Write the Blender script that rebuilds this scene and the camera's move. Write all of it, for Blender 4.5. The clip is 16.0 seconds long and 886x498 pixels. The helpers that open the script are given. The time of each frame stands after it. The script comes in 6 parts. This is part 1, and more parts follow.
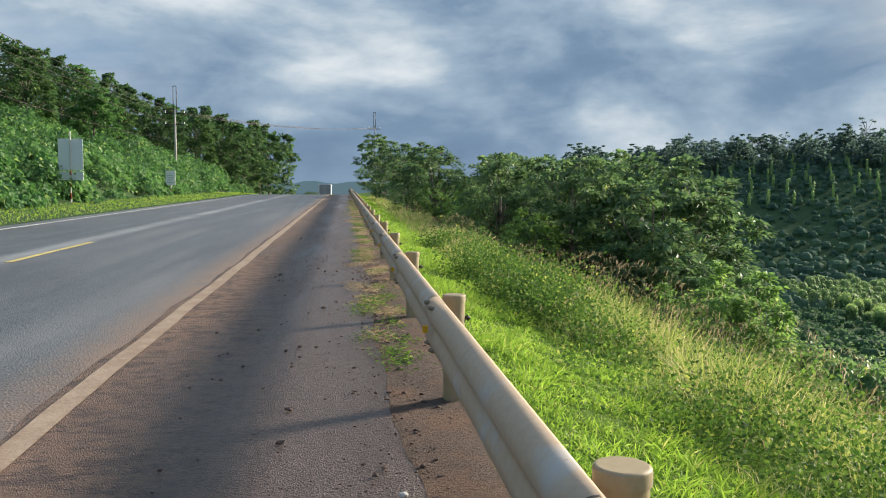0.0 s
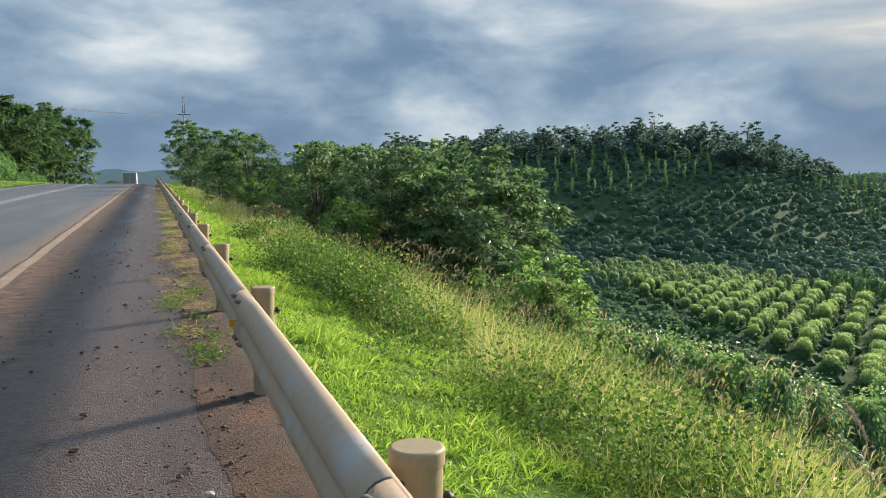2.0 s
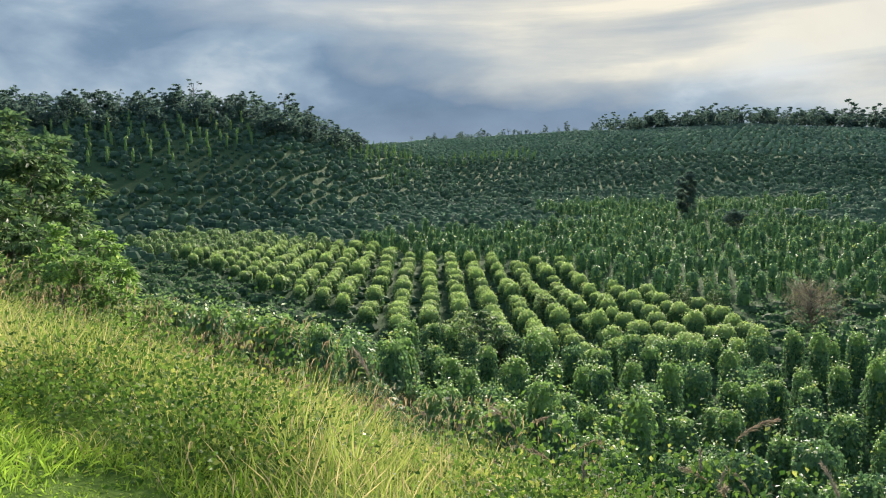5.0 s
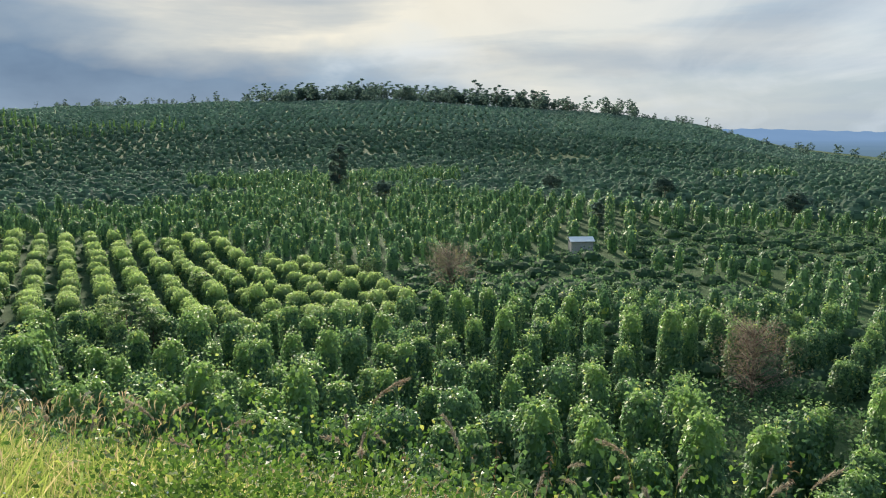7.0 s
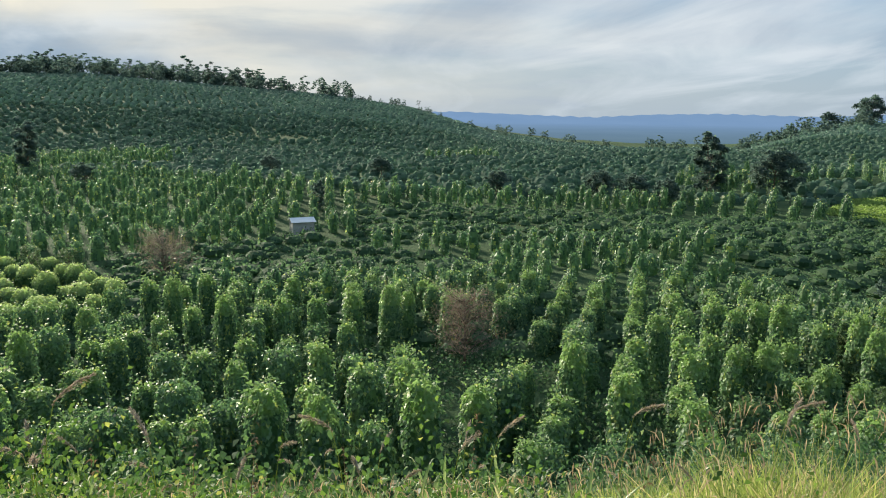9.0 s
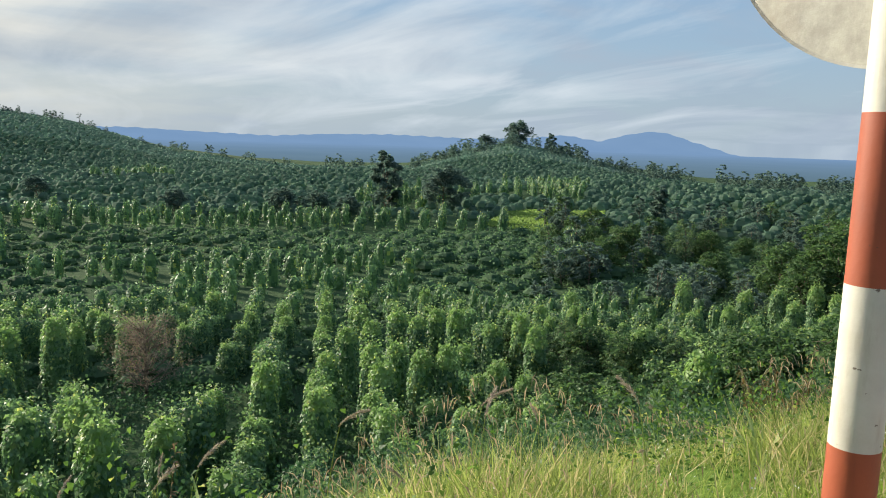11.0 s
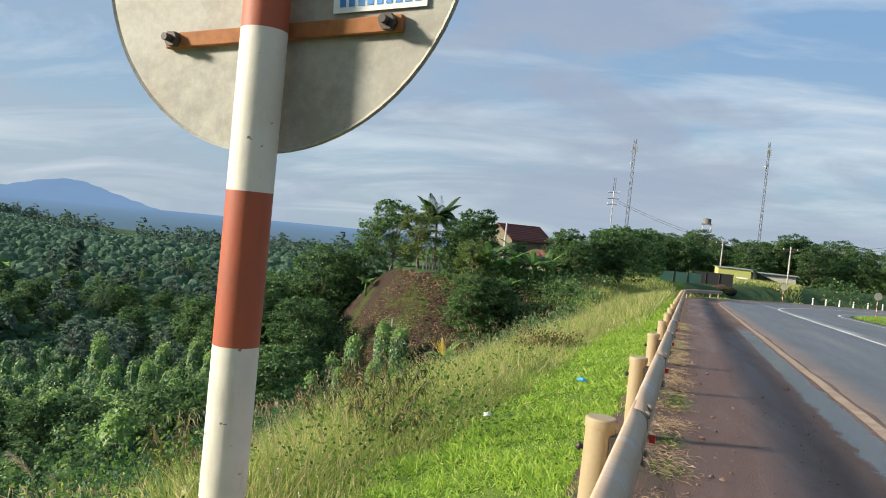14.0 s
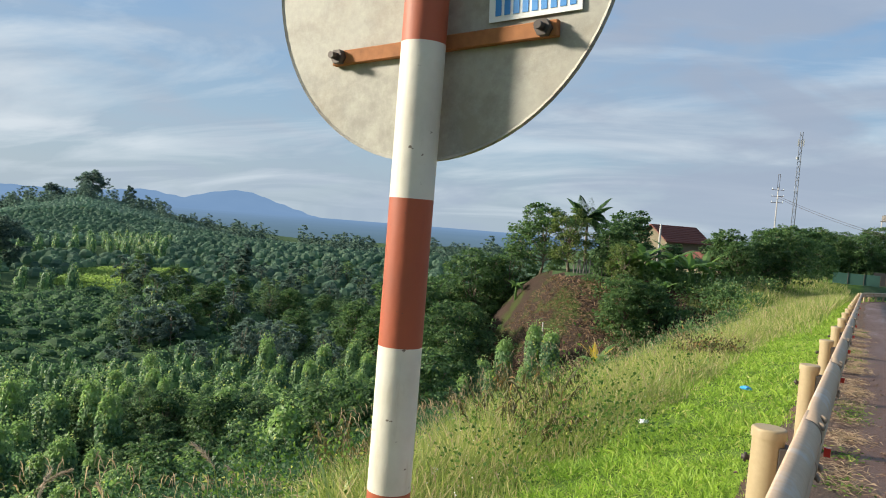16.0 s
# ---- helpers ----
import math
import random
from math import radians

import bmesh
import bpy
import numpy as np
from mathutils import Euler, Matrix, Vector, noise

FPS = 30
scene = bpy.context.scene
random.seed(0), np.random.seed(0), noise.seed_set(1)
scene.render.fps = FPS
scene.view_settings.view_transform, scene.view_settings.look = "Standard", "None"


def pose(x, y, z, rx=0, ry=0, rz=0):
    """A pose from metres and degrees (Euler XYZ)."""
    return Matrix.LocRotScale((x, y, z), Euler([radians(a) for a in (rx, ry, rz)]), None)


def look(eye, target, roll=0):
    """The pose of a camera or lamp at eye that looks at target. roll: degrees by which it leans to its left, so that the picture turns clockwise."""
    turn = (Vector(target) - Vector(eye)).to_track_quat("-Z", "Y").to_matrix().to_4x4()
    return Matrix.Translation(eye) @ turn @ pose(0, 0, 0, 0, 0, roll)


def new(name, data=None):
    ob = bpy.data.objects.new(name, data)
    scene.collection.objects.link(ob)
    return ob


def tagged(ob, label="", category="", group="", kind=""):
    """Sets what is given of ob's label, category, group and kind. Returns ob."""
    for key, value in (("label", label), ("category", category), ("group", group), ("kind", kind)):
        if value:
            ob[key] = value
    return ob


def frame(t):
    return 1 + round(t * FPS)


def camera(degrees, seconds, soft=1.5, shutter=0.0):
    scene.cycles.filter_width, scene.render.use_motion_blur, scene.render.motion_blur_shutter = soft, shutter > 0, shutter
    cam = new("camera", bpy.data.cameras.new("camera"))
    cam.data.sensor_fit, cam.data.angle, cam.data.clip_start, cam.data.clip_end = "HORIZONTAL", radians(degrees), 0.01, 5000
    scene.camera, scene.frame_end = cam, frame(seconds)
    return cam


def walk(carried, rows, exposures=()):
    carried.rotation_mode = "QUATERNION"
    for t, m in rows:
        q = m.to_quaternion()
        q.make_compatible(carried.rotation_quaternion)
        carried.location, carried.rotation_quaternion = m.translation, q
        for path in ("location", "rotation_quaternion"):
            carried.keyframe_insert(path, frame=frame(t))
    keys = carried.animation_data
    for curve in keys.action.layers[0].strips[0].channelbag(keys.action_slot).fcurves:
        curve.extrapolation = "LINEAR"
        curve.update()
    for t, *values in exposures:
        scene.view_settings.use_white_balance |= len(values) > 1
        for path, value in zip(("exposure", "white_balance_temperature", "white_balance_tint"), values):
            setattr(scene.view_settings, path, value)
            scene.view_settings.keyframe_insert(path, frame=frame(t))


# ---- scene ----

# ---- camera ----
cam = camera(59.4, 16.0, soft=1.0)
EXPOSURE = 0.85
ROWS = [
    (0.0, 0.000, 0.000, 1.410, -7.18, -2.71, -0.08),
    (0.5, 0.010, -0.013, 1.414, -9.43, -2.87, -0.11),
    (1.0, 0.023, -0.033, 1.418, -12.68, -3.06, -0.23),
    (1.5, 0.037, -0.046, 1.421, -16.43, -3.31, -0.38),
    (2.0, 0.058, -0.053, 1.420, -20.40, -3.61, -0.49),
    (2.5, 0.080, -0.071, 1.420, -24.65, -3.95, -0.65),
    (3.0, 0.108, -0.091, 1.421, -29.19, -4.30, -0.81),
    (3.5, 0.143, -0.123, 1.427, -34.08, -4.70, -0.90),
    (4.0, 0.164, -0.161, 1.431, -39.52, -5.18, -1.02),
    (4.5, 0.153, -0.199, 1.424, -45.77, -5.72, -1.05),
    (5.0, 0.137, -0.233, 1.432, -52.86, -6.37, -1.19),
    (5.2, 0.133, -0.247, 1.437, -55.82, -6.64, -1.11),
    (7.3, 0.262, -0.335, 1.442, -80.53, -9.00, -0.22),
    (7.5, 0.261, -0.347, 1.442, -82.14, -9.15, -0.08),
    (8.0, 0.256, -0.379, 1.437, -86.66, -9.49, 0.13),
    (8.5, 0.252, -0.425, 1.424, -92.13, -9.86, 0.32),
    (9.0, 0.264, -0.478, 1.419, -98.36, -10.12, 0.53),
    (9.2, 0.272, -0.499, 1.421, -100.91, -10.15, 0.64),
    (11.3, 0.443, -0.444, 1.326, -125.25, -7.66, 1.83),
    (11.5, 0.446, -0.448, 1.327, -127.85, -7.16, 1.90),
    (12.0, 0.433, -0.468, 1.334, -134.99, -6.03, 2.39),
    (12.5, 0.402, -0.472, 1.346, -142.94, -4.80, 3.27),
    (13.0, 0.389, -0.478, 1.353, -150.84, -3.57, 4.19),
    (13.5, 0.374, -0.483, 1.361, -157.59, -2.49, 5.01),
    (14.0, 0.359, -0.484, 1.363, -162.29, -1.71, 5.65),
    (14.5, 0.353, -0.487, 1.360, -164.08, -1.30, 5.86),
    (15.0, 0.356, -0.483, 1.360, -162.53, -1.33, 5.76),
    (15.5, 0.364, -0.469, 1.363, -157.95, -1.73, 5.36),
    (16.0, 0.365, -0.457, 1.362, -151.32, -2.42, 4.59),
]
walk(cam, [(t, pose(x, y, z, 0, 0, yaw) @ pose(0, 0, 0, 90 + pitch) @ pose(0, 0, 0, 0, 0, roll))
           for t, x, y, z, yaw, pitch, roll in ROWS],
     [(0.0, EXPOSURE), (16.0, EXPOSURE)])

# ---- sun and sky ----
SUN_AZ, SUN_EL = 65.5, 20.5          # clockwise from the road's direction (+y)
sun = new("sun", bpy.data.lights.new("sun", "SUN"))
sun.data.energy, sun.data.angle, sun.data.color = 5.0, radians(7.5), (1.0, 0.90, 0.74)
_sd = Vector((math.sin(radians(SUN_AZ)) * math.cos(radians(SUN_EL)),
              math.cos(radians(SUN_AZ)) * math.cos(radians(SUN_EL)), math.sin(radians(SUN_EL))))
sun.matrix_world = look(_sd * 50, (0, 0, 0))


def nodes_of(owner):
    owner.use_nodes = True
    nt = owner.node_tree
    nt.nodes.clear()
    return nt


class G:
    """A small builder for node trees."""

    def __init__(self, nt):
        self.nt = nt

    def n(self, kind, ins=None, **props):
        nd = self.nt.nodes.new(kind)
        for k, v in props.items():
            setattr(nd, k, v)
        for k, v in (ins or {}).items():
            s = nd.inputs[k]
            if isinstance(v, bpy.types.NodeSocket):
                self.nt.links.new(v, s)
            else:
                s.default_value = v
        return nd

    def mix(self, fac, a, b, blend="MIX"):
        m = self.n("ShaderNodeMix", data_type="RGBA", blend_type=blend)
        for k, v in ((0, fac), (6, a), (7, b)):
            if isinstance(v, bpy.types.NodeSocket):
                self.nt.links.new(v, m.inputs[k])
            else:
                m.inputs[k].default_value = v if k == 0 else (*v, 1)
        return m.outputs[2]

    def math(self, op, a, b=0.0, c=0.0, clamp=False):
        m = self.n("ShaderNodeMath", operation=op, use_clamp=clamp)
        for k, v in enumerate((a, b, c)):
            if isinstance(v, bpy.types.NodeSocket):
                self.nt.links.new(v, m.inputs[k])
            else:
                m.inputs[k].default_value = v
        return m.outputs[0]

    def ramp(self, v, stops):
        r = self.n("ShaderNodeValToRGB", {0: v})
        e = r.color_ramp.elements
        while len(e) < len(stops):
            e.new(0.5)
        for el, (p, c) in zip(e, stops):
            el.position = p
            el.color = (*c, 1) if not isinstance(c, float) else (c, c, c, 1)
        return r.outputs[0]

    def noise(self, vec, scale, detail=4.0, rough=0.55, dist=0.0):
        ins = {"Scale": scale, "Detail": detail, "Roughness": rough, "Distortion": dist}
        if vec is not None:
            ins["Vector"] = vec
        return self.n("ShaderNodeTexNoise", ins).outputs[0]


def make_world():
    w = bpy.data.worlds.new("sky")
    scene.world = w
    g = G(nodes_of(w))
    co = g.n("ShaderNodeTexCoord").outputs["Generated"]
    sky = g.n("ShaderNodeTexSky", sky_type="NISHITA", sun_disc=False, sun_elevation=radians(SUN_EL),
              sun_rotation=radians(SUN_AZ), air_density=1.0, dust_density=1.0, ozone_density=1.5)
    sep = g.n("ShaderNodeSeparateXYZ", {0: co})
    zz = g.math("ADD", g.math("MAXIMUM", sep.outputs[2], 0.0), 0.16)
    flat = g.n("ShaderNodeCombineXYZ", {0: g.math("DIVIDE", sep.outputs[0], zz), 1: g.math("DIVIDE", sep.outputs[1], zz), 2: 0.7}).outputs[0]
    round3 = g.n("ShaderNodeMapping", {"Vector": co, "Scale": (1.0, 1.0, 2.3)}).outputs[0]
    mid = g.noise(round3, 3.5, 6.0, 0.50, 0.25)
    big = g.noise(round3, 2.2, 3.0, 0.5, 0.2)
    fine = g.noise(round3, 13.0, 6.0, 0.55, 0.3)
    body = g.math("ADD", g.math("ADD", g.math("MULTIPLY", mid, 0.60), g.math("MULTIPLY", fine, 0.12)), g.math("MULTIPLY", big, 0.28))
    up = sep.outputs[2]

    def towards(az):
        return g.n("ShaderNodeVectorMath", {0: co, 1: (math.sin(radians(az)), math.cos(radians(az)), 0.0)}, operation="DOT_PRODUCT").outputs["Value"]

    # a grey-blue deck of cloud over the road ahead
    deck_tone = g.ramp(body, [(0.38, (0.095, 0.152, 0.235)), (0.47, (0.138, 0.207, 0.298)), (0.54, (0.245, 0.322, 0.402)), (0.63, (0.52, 0.560, 0.585))])
    # thin broken cloud round the sun
    dot = g.n("ShaderNodeVectorMath", {0: co, 1: tuple(_sd)}, operation="DOT_PRODUCT").outputs["Value"]
    glow = g.math("POWER", g.math("MAXIMUM", dot, 0.0), 5.0)
    band = g.noise(g.n("ShaderNodeMapping", {"Vector": co, "Scale": (1.0, 1.0, 9.0)}).outputs[0], 2.2, 6.0, 0.52, 0.35)
    layered = g.math("ADD", g.math("MULTIPLY", body, 0.4), g.math("MULTIPLY", band, 0.6))
    sun_tone = g.ramp(layered, [(0.40, (0.295, 0.328, 0.352)), (0.49, (0.45, 0.447, 0.410)), (0.57, (0.68, 0.625, 0.50))])
    # blue sky with bands of white and soft grey cloud beyond it
    air = g.mix(1.0, sky.outputs[0], (0.034, 0.037, 0.042), "MULTIPLY")
    air = g.mix(0.75, air, g.ramp(up, [(0.0, (0.355, 0.432, 0.485)), (0.10, (0.295, 0.415, 0.530)), (0.26, (0.205, 0.348, 0.545))]))
    long = g.n("ShaderNodeMapping", {"Vector": flat, "Rotation": (0, 0, radians(-35)), "Scale": (0.55, 1.25, 1.0)}).outputs[0]
    streak = g.noise(long, 1.0, 8.0, 0.56, 0.6)
    soft = g.noise(flat, 0.80, 6.0, 0.5, 0.2)
    air = g.mix(g.ramp(soft, [(0.52, 0.0), (0.62, 0.65)]), air, (0.285, 0.340, 0.415))
    air = g.mix(g.ramp(streak, [(0.47, 0.0), (0.60, 0.45), (0.72, 0.85)]), air, (0.52, 0.570, 0.61))
    # grey-violet cloud over the bend behind
    heap = g.noise(g.n("ShaderNodeMapping", {"Vector": co, "Scale": (1.0, 1.0, 3.4)}).outputs[0], 3.1, 7.0, 0.52, 0.5)
    behind = g.ramp(towards(178.0), [(0.72, 0.0), (0.93, 1.0)])
    air = g.mix(g.math("MULTIPLY", g.ramp(heap, [(0.49, 0.0), (0.60, 0.75)]), behind), air, (0.252, 0.300, 0.385))
    lift = g.math("MULTIPLY", g.math("MULTIPLY_ADD", up, -3.2, 0.32), g.ramp(towards(75.0), [(0.55, 0.0), (0.85, 1.0)]))
    edge = g.math("ADD", lift, g.math("MULTIPLY_ADD", mid, 0.8, -0.4))
    deck = g.ramp(g.math("ADD", towards(20.0), edge), [(0.62, 0.0), (0.80, 1.0)])
    col = g.mix(g.math("MULTIPLY", glow, 0.95, clamp=True), air, sun_tone)
    col = g.mix(deck, col, deck_tone)
    low = g.math("MULTIPLY_ADD", up, -3.2, 1.0, clamp=True)
    col = g.mix(g.math("MULTIPLY", g.math("POWER", low, 6.0), 0.45), col, g.mix(glow, (0.285, 0.36, 0.445), (0.34, 0.375, 0.40)))
    bg = g.n("ShaderNodeBackground", {"Color": col, "Strength": 0.80})
    g.nt.links.new(bg.outputs[0], g.n("ShaderNodeOutputWorld").inputs[0])


make_world()


# ---- materials ----
def surface(name, build):
    m = bpy.data.materials.new(name)
    g = G(nodes_of(m))
    sh = build(g)
    g.nt.links.new(sh, g.n("ShaderNodeOutputMaterial").inputs[0])
    return m


def pbsdf(g, color, rough=0.6, metal=0.0, bump=None, height=0.01, spec=0.5):
    ins = {"Base Color": color if isinstance(color, bpy.types.NodeSocket) else (*color, 1), "Roughness": rough, "Metallic": metal,
           "Specular IOR Level": spec}
    if bump is not None:
        ins["Normal"] = g.n("ShaderNodeBump", {"Height": bump, "Distance": height, "Strength": 1.0}).outputs[0]
    return g.n("ShaderNodeBsdfPrincipled", ins).outputs[0]


def leaf_material(name, dark, light, warm=None, trans=0.4, rough=0.45, scale=0.25, warm_share=0.08, trans_col=None, shine=0.40, lit_tops=None, lit_tops_at=(0.42, 0.60)):
    def build(g):
        geo = g.n("ShaderNodeNewGeometry")
        rnd = geo.outputs["Random Per Island"]
        obj = g.n("ShaderNodeObjectInfo").outputs["Random"]
        pat = g.noise(geo.outputs["Position"], scale, 3.0)
        f = g.math("ADD", g.math("MULTIPLY", rnd, 0.75), g.math("ADD", g.math("MULTIPLY", pat, 0.7), g.math("MULTIPLY", obj, 0.25)))
        f = g.math("SUBTRACT", f, 0.4, clamp=True)
        col = g.mix(f, dark, light)
        # lighter heads by local height: sunlight on the tops put into the colour
        if lit_tops:
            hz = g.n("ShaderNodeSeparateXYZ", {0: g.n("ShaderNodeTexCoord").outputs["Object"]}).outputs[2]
            col = g.mix(g.ramp(g.math("DIVIDE", hz, 3.0), [(lit_tops_at[0], 0.0), (lit_tops_at[1], 1.0)]), col, lit_tops)
        if warm:
            col = g.mix(g.math("GREATER_THAN", rnd, 1.0 - warm_share), col, warm)
        a = pbsdf(g, col, rough, spec=shine)
        tc = g.mix(1.0, col, trans_col or (1.40, 1.48, 1.20), "MULTIPLY")
        b = g.n("ShaderNodeBsdfTranslucent", {"Color": tc}).outputs[0]
        return g.n("ShaderNodeMixShader", {0: trans, 1: a, 2: b}).outputs[0]
    return surface(name, build)


M = {}
# pepper and dome carry painted light on their heads; dome_far has that tint throughout
M["pepper"] = leaf_material("pepper_leaf", (0.044, 0.104, 0.056), (0.235, 0.375, 0.168), (0.42, 0.47, 0.15), 0.38, 0.52, 0.2, 0.05, shine=0.38, lit_tops=(0.215, 0.330, 0.122), lit_tops_at=(0.98, 1.22))
M["dome"] = leaf_material("pepper_leaf_lit_top", (0.050, 0.110, 0.052), (0.165, 0.270, 0.115), (0.36, 0.40, 0.11), 0.38, 0.58, 0.2, 0.04, shine=0.30, lit_tops=(0.38, 0.48, 0.185))
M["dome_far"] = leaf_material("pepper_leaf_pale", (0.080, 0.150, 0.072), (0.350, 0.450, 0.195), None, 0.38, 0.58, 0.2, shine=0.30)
M["coffee"] = leaf_material("coffee_leaf", (0.028, 0.074, 0.038), (0.130, 0.230, 0.100), None, 0.34, 0.60, 0.1, shine=0.24)
# far foliage: bluish haze is mixed into these three leaf colours
M["far_leaf"] = leaf_material("haze_tinted_leaf", (0.110, 0.175, 0.145), (0.255, 0.345, 0.265), None, 0.58, 0.85, 0.05, shine=0.12, trans_col=(1.5, 1.6, 1.5))
M["far_wood"] = leaf_material("haze_tinted_hilltop_leaf", (0.062, 0.102, 0.086), (0.155, 0.215, 0.168), None, 0.50, 0.80, 0.05, shine=0.2, trans_col=(1.4, 1.5, 1.45))
M["hill_coffee"] = leaf_material("haze_tinted_coffee_leaf", (0.060, 0.112, 0.084), (0.195, 0.285, 0.200), None, 0.55, 0.85, 0.1, shine=0.12, trans_col=(1.5, 1.6, 1.5))
M["mid_coffee"] = leaf_material("mid_coffee_leaf", (0.034, 0.080, 0.044), (0.145, 0.235, 0.118), None, 0.44, 0.80, 0.1, shine=0.15)
M["tree"] = leaf_material("tree_leaf", (0.050, 0.102, 0.052), (0.225, 0.330, 0.135), (0.32, 0.37, 0.14), 0.42, 0.56, 0.15, 0.03, shine=0.45)
M["plot"] = leaf_material("dense_tree_leaf", (0.034, 0.080, 0.034), (0.135, 0.225, 0.082), (0.22, 0.28, 0.09), 0.38, 0.58, 0.15, 0.03, shine=0.30)
M["young"] = leaf_material("young_tree_leaf", (0.085, 0.165, 0.048), (0.270, 0.410, 0.115), (0.34, 0.42, 0.13), 0.48, 0.58, 0.4, 0.05)
M["vine"] = leaf_material("vine_leaf", (0.050, 0.130, 0.044), (0.190, 0.345, 0.105), (0.27, 0.36, 0.11), 0.40, 0.56, 0.3, 0.04, shine=0.42)
M["weed"] = leaf_material("weed_leaf", (0.042, 0.100, 0.022), (0.225, 0.335, 0.070), (0.38, 0.40, 0.11), 0.40, 0.65, 0.6, 0.06, shine=0.22)
M["grass"] = leaf_material("verge_grass", (0.112, 0.225, 0.026), (0.405, 0.530, 0.090), (0.48, 0.47, 0.16), 0.50, 0.60, 0.7, 0.06)
M["tall"] = leaf_material("tall_grass", (0.125, 0.190, 0.044), (0.43, 0.450, 0.145), (0.52, 0.42, 0.25), 0.48, 0.60, 0.5, 0.20)
M["meadow"] = leaf_material("meadow_grass", (0.140, 0.225, 0.056), (0.290, 0.390, 0.110), None, 0.4, 0.7, 0.3)
M["seed"] = leaf_material("seed_head", (0.30, 0.21, 0.14), (0.52, 0.41, 0.30), None, 0.40, 0.85, 0.5, shine=0.1)
M["plume"] = leaf_material("plume_hair", (0.36, 0.28, 0.21), (0.58, 0.50, 0.40), None, 0.35, 0.85, 0.5, shine=0.1, trans_col=(1.0, 1.0, 0.95))
M["dry"] = leaf_material("dry_twig", (0.16, 0.105, 0.070), (0.30, 0.20, 0.135), None, 0.25, 0.85, 0.5, shine=0.1)
M["twig"] = leaf_material("pale_dry_twig", (0.22, 0.165, 0.13), (0.40, 0.325, 0.265), None, 0.25, 0.85, 0.5, shine=0.1)
M["banana"] = leaf_material("banana_leaf", (0.070, 0.150, 0.040), (0.18, 0.28, 0.09), None, 0.45, 0.5, 0.6)
M["olive"] = leaf_material("olive_leaf", (0.065, 0.105, 0.030), (0.180, 0.235, 0.075), (0.25, 0.27, 0.09), 0.38, 0.6, 0.3, 0.05)
M["wilted"] = leaf_material("wilted_leaf", (0.060, 0.066, 0.028), (0.165, 0.145, 0.062), (0.26, 0.16, 0.07), 0.25, 0.5, 0.6, 0.2, shine=0.2)
M["reed"] = leaf_material("reed_leaf", (0.17, 0.25, 0.075), (0.36, 0.42, 0.19), (0.50, 0.44, 0.27), 0.45, 0.36, 0.5, 0.15, shine=0.5)
M["yellow_leaf"] = leaf_material("yellow_leaf", (0.48, 0.30, 0.03), (0.66, 0.46, 0.07), None, 0.4, 0.7, 0.6)


def b_bark(g):
    geo = g.n("ShaderNodeNewGeometry").outputs["Position"]
    n = g.noise(geo, 6.0, 5.0)
    return pbsdf(g, g.ramp(n, [(0.3, (0.07, 0.055, 0.04)), (0.7, (0.24, 0.20, 0.15))]), 0.85, bump=n, height=0.03)


M["bark"] = surface("bark", b_bark)


def b_ground(g):
    pos = g.n("ShaderNodeNewGeometry").outputs["Position"]
    a = g.noise(pos, 0.05, 6.0)
    b = g.noise(pos, 1.4, 6.0, 0.65)
    green = g.mix(b, (0.030, 0.056, 0.026), (0.085, 0.135, 0.060))
    xx = g.n("ShaderNodeSeparateXYZ", {0: pos}).outputs[0]
    turf = g.math("MULTIPLY", g.ramp(g.math("DIVIDE", xx, 20.0), [(0.02, 0.0), (0.045, 1.0)]), g.ramp(g.math("DIVIDE", xx, 20.0), [(0.35, 1.0), (0.6, 0.0)]))
    green = g.mix(turf, green, g.mix(b, (0.060, 0.110, 0.020), (0.150, 0.225, 0.045)))
    soil = g.mix(b, (0.10, 0.048, 0.026), (0.19, 0.095, 0.050))
    return pbsdf(g, g.mix(g.ramp(a, [(0.64, 0.0), (0.80, 0.25)]), green, soil), 0.95, bump=b, height=0.12, spec=0.05)


M["ground"] = surface("ground_cover", b_ground)


def b_soil(g):
    pos = g.n("ShaderNodeNewGeometry").outputs["Position"]
    a, b = g.noise(pos, 0.6, 6.0, 0.65), g.noise(pos, 6.0, 5.0, 0.7)
    c = g.mix(b, (0.036, 0.026, 0.022), (0.105, 0.075, 0.060))
    return pbsdf(g, g.mix(g.ramp(a, [(0.48, 0.0), (0.60, 0.85)]), c, (0.075, 0.105, 0.032)), 0.95, bump=b, height=0.3, spec=0.05)


M["soil"] = surface("red_soil", b_soil)


